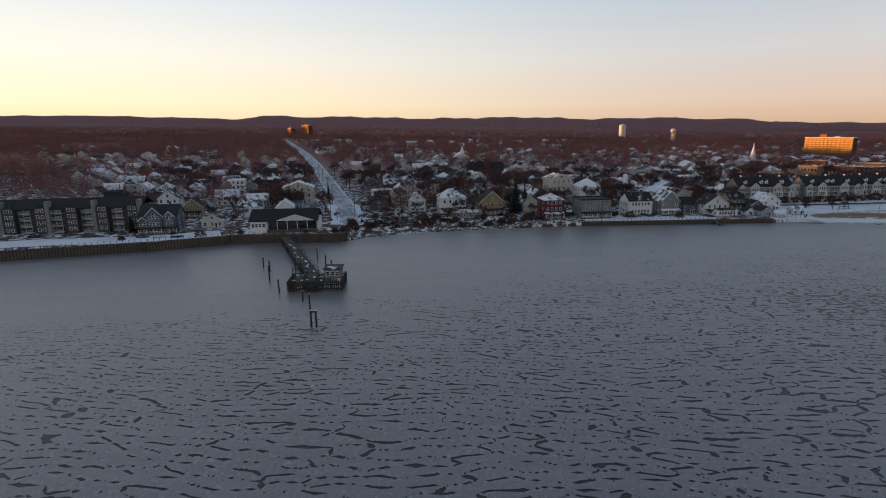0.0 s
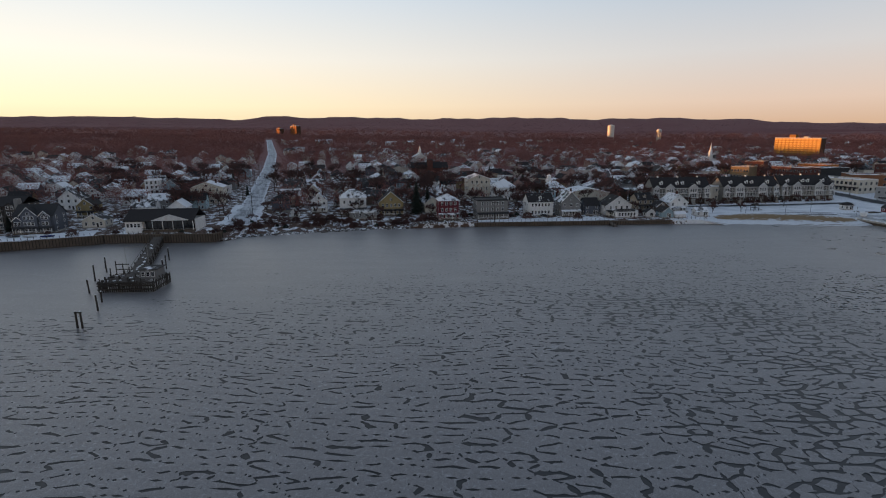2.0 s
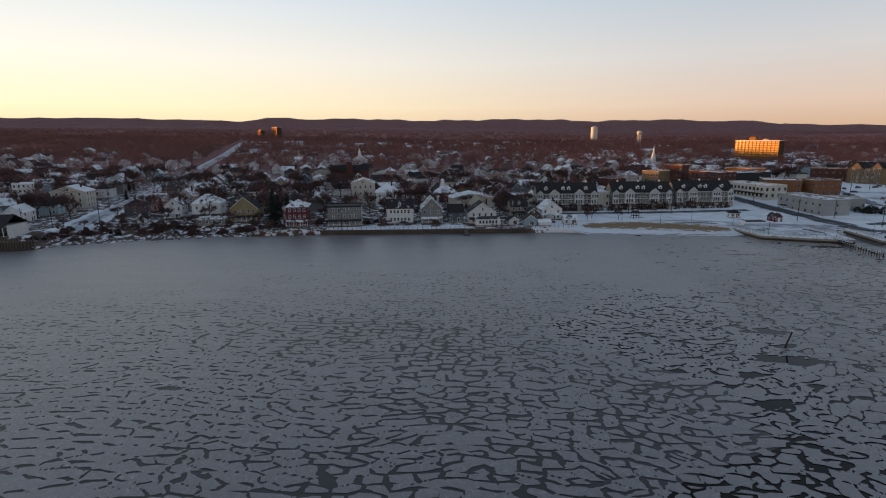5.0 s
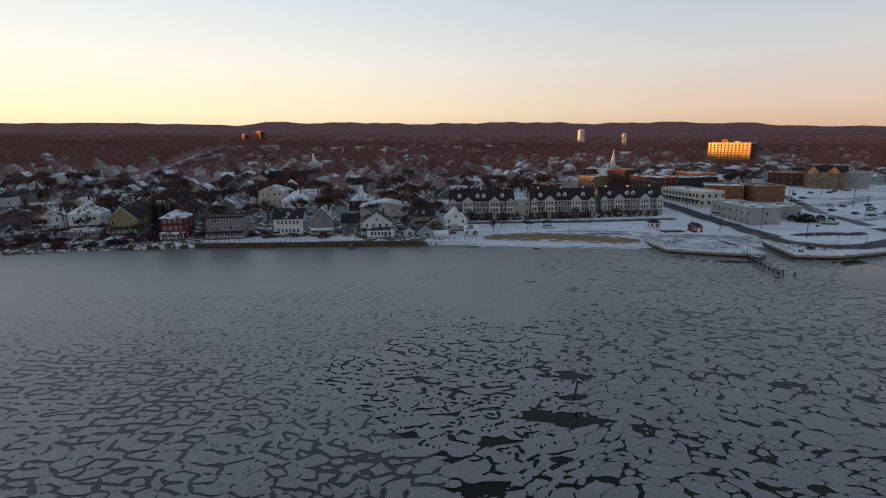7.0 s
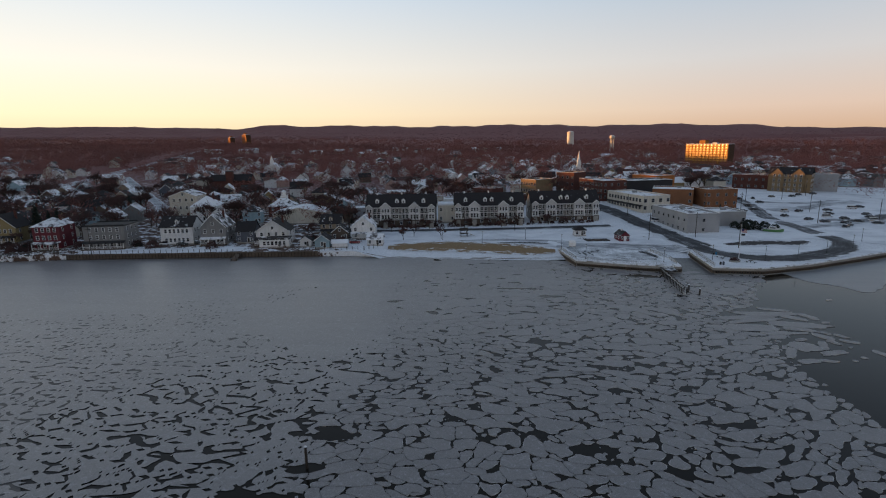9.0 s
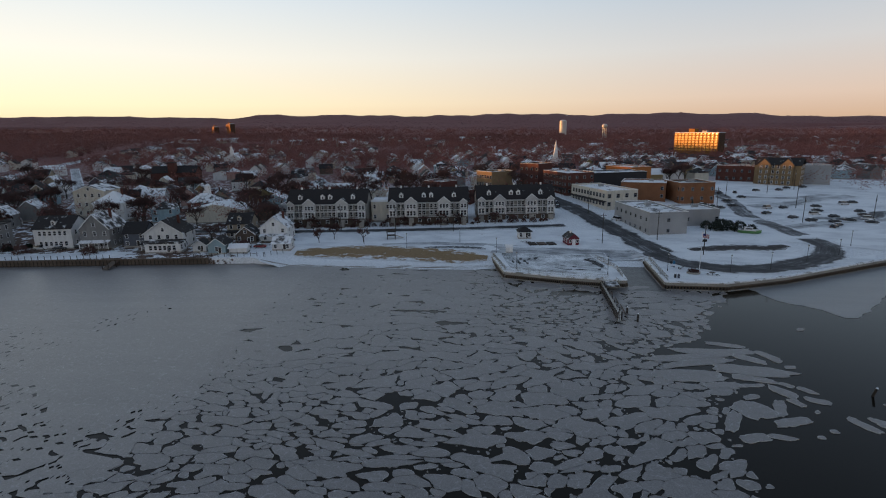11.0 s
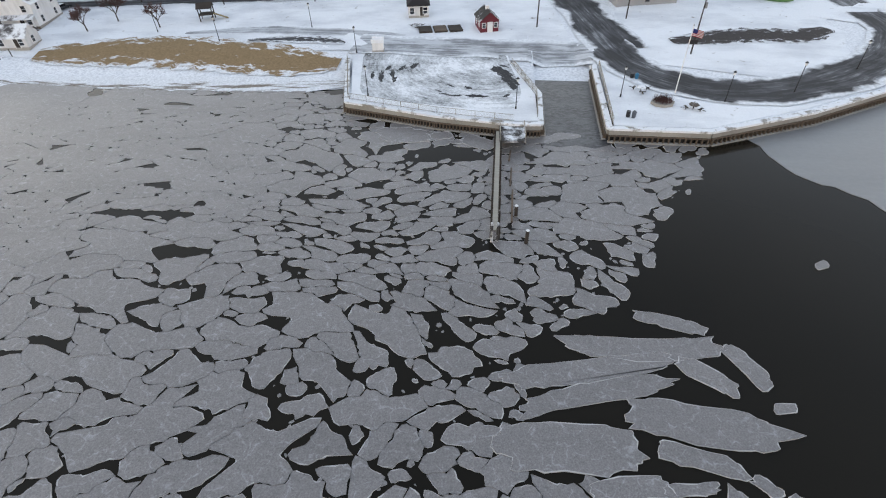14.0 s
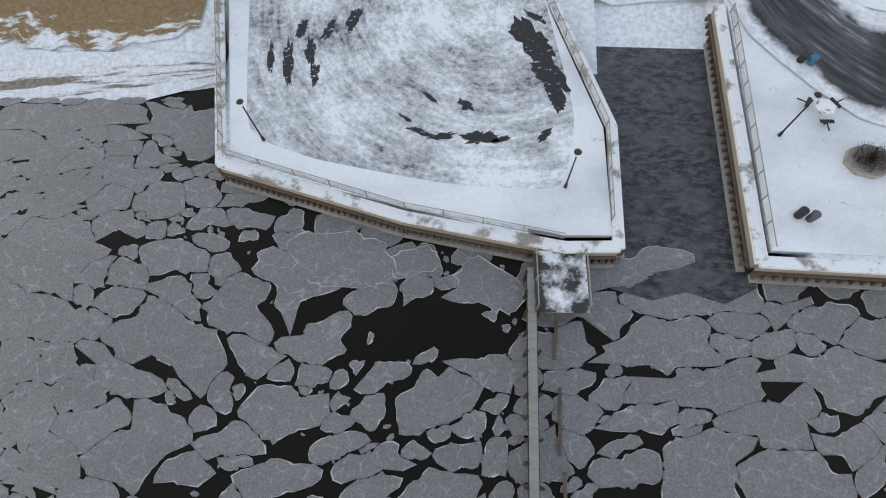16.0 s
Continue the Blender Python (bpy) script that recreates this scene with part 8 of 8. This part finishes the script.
def conifer(seed, h):
    rr = random.Random(seed)
    bm = bmesh.new()
    n = int(h * 46)
    for k in range(n):
        t = (k / n) ** 0.8
        z = h * (0.08 + 0.92 * t)
        R = h * 0.24 * (1 - t) ** 0.8 * rr.uniform(0.6, 1.15) + 0.15
        a = rr.uniform(0, 6.283)
        p = Vector((0.1 * math.cos(a), 0.1 * math.sin(a), z))
        q = Vector((R * math.cos(a), R * math.sin(a), z - R * rr.uniform(0.1, 0.45)))
        s = Vector((-math.sin(a), math.cos(a), rr.uniform(-0.3, 0.3))) * (0.16 + R * 0.22)
        quad(bm, [p, p.lerp(q, 0.5) + s, q, p.lerp(q, 0.5) - s])
    return mesh_of("trunk", tube(bmesh.new(), (0, 0, -0.3), (0, 0, h * 0.9), h * 0.02, 0.03, 6), "bark"), mesh_of("crown", bm, "needle")


KINDS = [bare_tree(k * 13 + 1, hh) for k, hh in enumerate((9, 11, 12.5, 14, 10))]
PINES = [conifer(k * 5 + 2, hh) for k, hh in enumerate((9, 14))]


def plant(kind, x, y, s=1.0, turn=0.0, fir=False):
    trunk, crown = (PINES if fir else KINDS)[kind]
    th = thing("conifer" if fir else "bare_tree", "dark evergreen conifer among the houses" if fir else "leafless reddish-brown winter tree", "tree", on_land(x, y, turn) @ Matrix.Diagonal((s, s, s, 1)), "evergreens" if fir else "bare trees")
    part("trunk", trunk, None, th)
    part("crown", crown, None, th)


for x, y, s in ((31, 277, 1.25), (36, 283, 1.0), (30, 285, 0.9)):
    plant(1, x, y, s, x * 40, True)
for x, y, s in ((-132, 203, 0.9), (152, 286, 0.5), (-85, 330, 0.8), (337, 348, 0.8), (344, 352, 0.6), (90, 345, 0.6), (95, 347, 0.55), (20, 430, 1.1), (70, 470, 1.2), (98, 455, 1.0)):
    plant(0, x, y, s, x * 30, True)
def shrub(seed, mat, h, r):
    rr = random.Random(seed)
    bm = bmesh.new()
    for k in range(480):
        a, t = rr.uniform(0, 6.283), rr.random()
        rad = r * math.sqrt(1 - (t * 0.95) ** 2) * rr.uniform(0.55, 1.1)
        p = Vector((rad * math.cos(a), rad * math.sin(a), h * t * rr.uniform(0.85, 1.1) + 0.05))
        u = Vector((rr.gauss(0, 1), rr.gauss(0, 1), rr.gauss(0.5, 1))).normalized() * rr.uniform(0.18, 0.4)
        v = u.cross(Vector((rr.gauss(0, 1), rr.gauss(0, 1), rr.gauss(0, 1)))).normalized() * rr.uniform(0.06, 0.13)
        quad(bm, [p - u - v, p - u * 0.2 + v, p + u, p + u * 0.1 - v])
    return mesh_of("foliage", bm, mat)


SHRUBS = [shrub(1, "needle", 2.2, 1.7), shrub(2, "twig", 2.4, 2.0), shrub(3, "twig", 1.6, 1.6), shrub(4, "needle", 1.4, 1.3)]


def bush(k, x, y, s):
    th = thing("bush", "dense dark evergreen bush in the snow" if k in (0, 3) else "tangled bare brown bush by the shore", "bush", on_land(x, y, x * 57) @ Matrix.Diagonal((s, s, s, 1)), "bushes")
    part("foliage", SHRUBS[k], None, th)


for x, y, s in ((337, 322, 1.5), (340, 324, 1.7), (343, 325, 1.4), (345.5, 321.5, 1.6), (349, 319.5, 1.3), (335, 326, 1.2), (344, 352, 1.4), (346.5, 356, 1.5), (350, 360, 1.2)):
    bush(0, x, y, s)
rf_ = random.Random(40)
for i in range(34):
    bush(rf_.choice((1, 2)), 166 + i * 3.3 + rf_.uniform(-1, 1), 322.5 + i * 0.48 + rf_.uniform(-1.2, 0.6), rf_.uniform(0.5, 0.85))
rb_ = random.Random(12)
for i in range(110):
    bx_ = rb_.uniform(-52, 62) if i % 3 else rb_.uniform(-130, 175)
    by_ = draft_edge(bx_) + rb_.uniform(7, 26)
    if not any(math.hypot(plan(bx_, by_)[0] - o.matrix_basis.translation.x, plan(bx_, by_)[1] - o.matrix_basis.translation.y) < 8.5 for o in scene.objects if o.parent is None and o.get("category") in ("house", "club house")):
        bush(rb_.choice((1, 1, 2, 2, 3)), bx_, by_, rb_.uniform(0.6, 1.3))
TREE_SPOTS = [(188, 297, 0, .8), (191.5, 304, 4, .75), (204, 300, 1, .62), (214, 327, 2, .5), (196, 322, 0, .6), (176, 322, 3, .5), (-34, 252, 1, .8), (-30, 247, 4, .6), (-26, 256, 0, .7), (-38, 244, 0, .6), (-20, 266, 2, .8), (2, 266, 3, .85),
              (9, 268, 0, .7), (40, 268, 1, .8), (57, 277, 2, .8), (84, 290, 4, .7), (147, 295, 1, .75), (-96, 232, 2, .8), (-56, 244, 0, .6), (-112, 232, 3, .8), (-133, 214, 1, .9), (-140, 222, 3, 1), (237, 333, 1, .55), (230, 326, 4, .45), (252, 336, 2, .5)]
rs_ = random.Random(31)
for i in range(30):
    sx_ = rs_.uniform(-47, 30)
    TREE_SPOTS.append((sx_, draft_edge(sx_) + rs_.uniform(9, 34), rs_.randrange(5), rs_.uniform(0.25, 0.62)))
TREE_SPOTS += [(-118, 219, 1, .6), (-100, 229, 0, .7), (-84, 236, 4, .6), (-47, 268, 2, .7), (-14, 290, 3, .8), (8, 292, 1, .9), (27, 296, 0, .9), (40, 290, 2, .8), (55, 292, 4, .8), (63, 286, 1, .6), (83, 300, 3, .8), (101, 297, 0, .7), (116, 300, 2, .6), (128, 302, 1, .8), (144, 306, 4, .7), (161, 296, 0, .5), (163, 316, 3, .7), (179, 316, 1, .45)]
TREE_SPOTS += [(170 + i * 7.5, 322.5 + i * 0.9, i % 5, 0.42 + 0.06 * (i % 3)) for i in range(13)]
for x, y, k, s in TREE_SPOTS:
    plant(k, x, y, s, x * 37)


# ---- the town behind ----
def on_street(x, y, r):
    for line in STREETS if y < 560 else STREETS[:1]:
        r_ = r + (7 if line is STREETS[0] else 3)
        for (xa, ya), (xb, yb) in zip(line, line[1:]):
            L2 = (xb - xa) ** 2 + (yb - ya) ** 2
            t = max(0, min(1, ((x - xa) * (xb - xa) + (y - ya) * (yb - ya)) / L2))
            if math.hypot(x - xa - t * (xb - xa), y - ya - t * (yb - ya)) < r_:
                return True
    return False


def taken(x, y, r):
    """Whether a lot is already used by a street, a waterfront building or the open park."""
    if on_street(x, y, r):
        return True
    px, py = plan(x, y)
    for o in LANDMARKS:
        if math.hypot(px - o[0], py - o[1]) < r + o[2]:
            return True
    if y < draft_edge(x) + 34:
        return True
    return 168 < x < 300 and y < 362 or x > 270 and x < 366 and y < 440 or x > 330 and y < 448 + (x - 330) * 0.3


LANDMARKS = []
for o in scene.objects:
    if o.parent is None and o.get("category") in ("house", "warehouse", "commercial building", "apartment building", "church", "club house", "annex"):
        p = o.matrix_basis.translation
        LANDMARKS.append((p.x, p.y, 40 if o.name.startswith("condo") else 20 if o.get("category") in ("apartment building", "church") else 11))


def town_turn(x):
    return float(np.interp(x, [-300, -50, 100, 300], [20, 19, 22, 9]))


WALLS = ["white", "white", "cream", "grey", "tan", "bluegrey", "white", "pink", "yellow", "brown", "teal", "white"]
NOUN = {"white": "white", "cream": "cream", "grey": "grey", "tan": "tan", "bluegrey": "slate-blue", "pink": "faded pink", "yellow": "yellow", "brown": "brown", "teal": "pale blue", "brick": "red brick"}
COVERS = {"roof_snow": "snow-covered", "roof_half": "half-snowed", "shingle": "dark bare"}
rt = random.Random(77)
lots = []
for row in range(0, 26):
    for col in range(-48, 44):
        gx, gy = col * 15.5 + rt.uniform(-2.5, 2.5), 262 + row * 21 + rt.uniform(-3, 3)
        a = radians(town_turn(gx))
        x, y = gx - (gy - 300) * math.sin(a) * 0.9, gy + gx * 0.10
        if abs(x - 100) > 40 + y * 0.95 or taken(x, y, 7.5):
            continue
        if rt.random() < 0.16 + max(0, (y - 420) / 700) + (0.35 if y > 400 and x < 60 - 0.3 * y else 0):
            continue
        lots.append((x, y, town_turn(x)))
protos = {}
town_count = 0
FAR_V, FAR_F, FAR_M = [], [], []


def simple_house(x, y, z, turn, w, d, h, rise):
    m = pose(x, y, z, 0, 0, turn)
    s = len(FAR_V)
    for p in ((-w, -d, -1), (w, -d, -1), (w, d, -1), (-w, d, -1), (-w, -d, h), (w, -d, h), (w, d, h), (-w, d, h), (0, -d, h + rise), (0, d, h + rise),
              (-w - .5, -d - .5, h - .3), (-w - .5, d + .5, h - .3), (0, d + .5, h + rise + .15), (0, -d - .5, h + rise + .15), (w + .5, -d - .5, h - .3), (w + .5, d + .5, h - .3)):
        FAR_V.append(tuple(m @ Vector(p)))
    for f, k in (((0, 1, 5, 8, 4), 0), ((2, 3, 7, 9, 6), 0), ((3, 0, 4, 7), 0), ((1, 2, 6, 5), 0), ((13, 12, 11, 10), 1), ((14, 15, 12, 13), 1)):
        FAR_F.append(tuple(s + i for i in f))
        FAR_M.append(k if k else (0 if (int(x) + int(y)) % 3 else 2))


lots.sort(key=lambda q: q[1])
for x, y, turn in lots:
    d = y - draft_edge(x)
    turn += rt.choice((0, 0, 90, 180)) + rt.uniform(-4, 4)
    if d < 330 and town_count < 330:
        wall, cover = rt.choice(WALLS), rt.choice(("roof_snow", "roof_half", "roof_half", "shingle", "shingle"))
        full = d < 130
        shape = rt.choice((0, 1, 2))
        key = (wall, cover, full, shape)
        at = on_land(x, y, turn)
        if key in protos:
            copy_thing(protos[key], at)
        else:
            w, dd, h, roof, rise = ((8, 11, 5.8, "front", 3.4), (11, 8.5, 5.4, "side", 3.2), (9.5, 9.5, 6.0, "hip", 3.0))[shape]
            lab = f"{NOUN[wall]} two-storey house with a {COVERS[cover]} roof"
            protos[key] = house(lab, at, w, dd, h, roof, rise, wall, cover, 2 if full else 1, 2 if full else 2, 1 if full else 0, 1.8 if full and shape == 0 else 0, full, 0, "town houses", full, attic=full)
        town_count += 1
    else:
        simple_house(x, y, land_z(x, y), turn, rt.uniform(3.6, 5.5), rt.uniform(4, 6.5), rt.uniform(4.5, 6.5), rt.uniform(2, 3.6))
for k in range(230):
    y = rt.uniform(480, 1300)
    x = rt.uniform(100 - y * 0.95, 150 + y * 0.85)
    if x > 120 - 0.45 * y and not taken(x, y, 8) and noise.noise(Vector((x * 0.006, y * 0.006, 2))) > -0.15 - (0.2 if y < 800 else 0):
        simple_house(x, y, land_z(x, y), rt.uniform(0, 180), rt.uniform(4, 8), rt.uniform(5, 12), rt.uniform(4, 6), rt.uniform(1.5, 3.2))
me = bpy.data.meshes.new("far_houses")
me.from_pydata(FAR_V, [], FAR_F)
slots(me, ["white", "far_roof", "cream"])
me.polygons.foreach_set("material_index", FAR_M)
tagged(new("far_houses", me), "snow-roofed houses scattered through the far woods", "houses", "", "stuff")

# yard trees as things, then the woods as one mass
tree_count = 0
for k in range(3000):
    y = rt.uniform(255, 470)
    x = rt.uniform(100 - y * 0.85, 150 + y * 0.75)
    if tree_count < 225 and not taken(x, y, 1.5) and all(math.hypot(x - q[0], y - q[1]) > 5.5 for q in lots):
        if rt.random() < 0.07:
            plant(rt.randrange(2), x, y, rt.uniform(0.6, 1.0), rt.uniform(0, 360), True)
        else:
            plant(rt.randrange(5), x, y, rt.uniform(0.95, 1.45), rt.uniform(0, 360))
        tree_count += 1


def woods():
    rs = np.random.RandomState(4)
    pts = []
    rr = random.Random(9)
    for k in range(21000):
        y = 265 + 1200 * rr.random() ** 1.35
        x = rr.uniform(60 - y * 1.15, 160 + y * 0.95)
        if y < draft_edge(x) + 45 or x > 330 and y < 462 + (x - 330) * 0.15 and not (x > 438 and y > 406):
            continue
        if y < 520 and x > -90 and rr.random() < 0.66 - (y - 440) * 0.006 * (y > 440) or x <= -90 and y < draft_edge(x) + 170 and rr.random() < 0.55:
            continue
        if on_street(x, y, 4.5):
            continue
        if y < 620 and (taken(x, y, 0) and 120 < x < 438 or any(abs(x - q[0]) < 4 and abs(y - q[1]) < 4 for q in lots)):
            continue
        if noise.noise(Vector((x * 0.008, y * 0.008, 6))) < -0.38:
            continue
        x, y = plan(x, y)
        pts.append((x, y, land_z(x, y), rr.uniform(3.2, 5.2), rr.uniform(8, 15), 58 if y < 560 else 72 if y < 1000 else 46))
    # trees added on the unseen western rise to block the low sun
    for k in range(2600):
        x, y = rr.uniform(-1300, -265), rr.uniform(-350, 430)
        if y > draft_edge(x) + 25:
            x, y = plan(x, y)
            pts.append((x, y, land_z(x, y), rr.uniform(4, 6), rr.uniform(10, 15), 46))
    for k in range(11000):
        y = 1300 + 3200 * rr.random() ** 1.1
        x = rr.uniform(-y * 1.15, 150 + y * 1.0)
        if noise.noise(Vector((x * 0.004, y * 0.004, 6))) < -0.42:
            continue
        tall = 0.35 if y > 3700 else 1.0
        if y < 4250:
            pts.append((x, y, land_z(x, y), rr.uniform(9, 16), rr.uniform(11, 17) * tall, 16))
    for name, mat, label, sel in (("far_woods", "far_twig", "reddish leafless woods behind the town, plus unseen western sun screen", [p for p in pts if p[1] < 2300]), ("hill_woods", "hill_twig", "leafless woods on the far hills, coloured paler for haze", [p for p in pts if p[1] >= 2300])):
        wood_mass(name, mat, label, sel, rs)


def wood_mass(name, mat, label, pts, rs):
    V, N = [], 0
    for x, y, z, r, h, n in pts:
        big = r > 7
        c = rs.normal(0, 0.42, (n, 3)) * np.array([r, r, h * 0.42]) + np.array([x, y, z + h * 0.58])
        c[:, 2] = np.maximum(c[:, 2], z + 0.5)
        sz = (2.0 if big else 0.40 if n in (58, 80) else 0.62 if n > 60 else 0.95) * rs.uniform(0.6, 1.4, (n, 1))
        a = rs.normal(0, 1, (n, 3))
        b = rs.normal(0, 1, (n, 3))
        a[:, 2] *= 0.9
        a /= np.linalg.norm(a, axis=1, keepdims=True)
        b /= np.linalg.norm(b, axis=1, keepdims=True)
        V.append(np.stack([c + a * sz * 1.5, c + b * sz * 0.6, c - a * sz * 1.2 - b * sz * 0.5], 1).reshape(-1, 3))
        N += n
    V = np.concatenate(V)
    me = bpy.data.meshes.new(name)
    me.from_pydata(V.tolist(), [], np.arange(N * 3).reshape(-1, 3).tolist())
    slots(me, mat)
    tagged(new(name, me), label, "woods", "", "stuff")


woods()
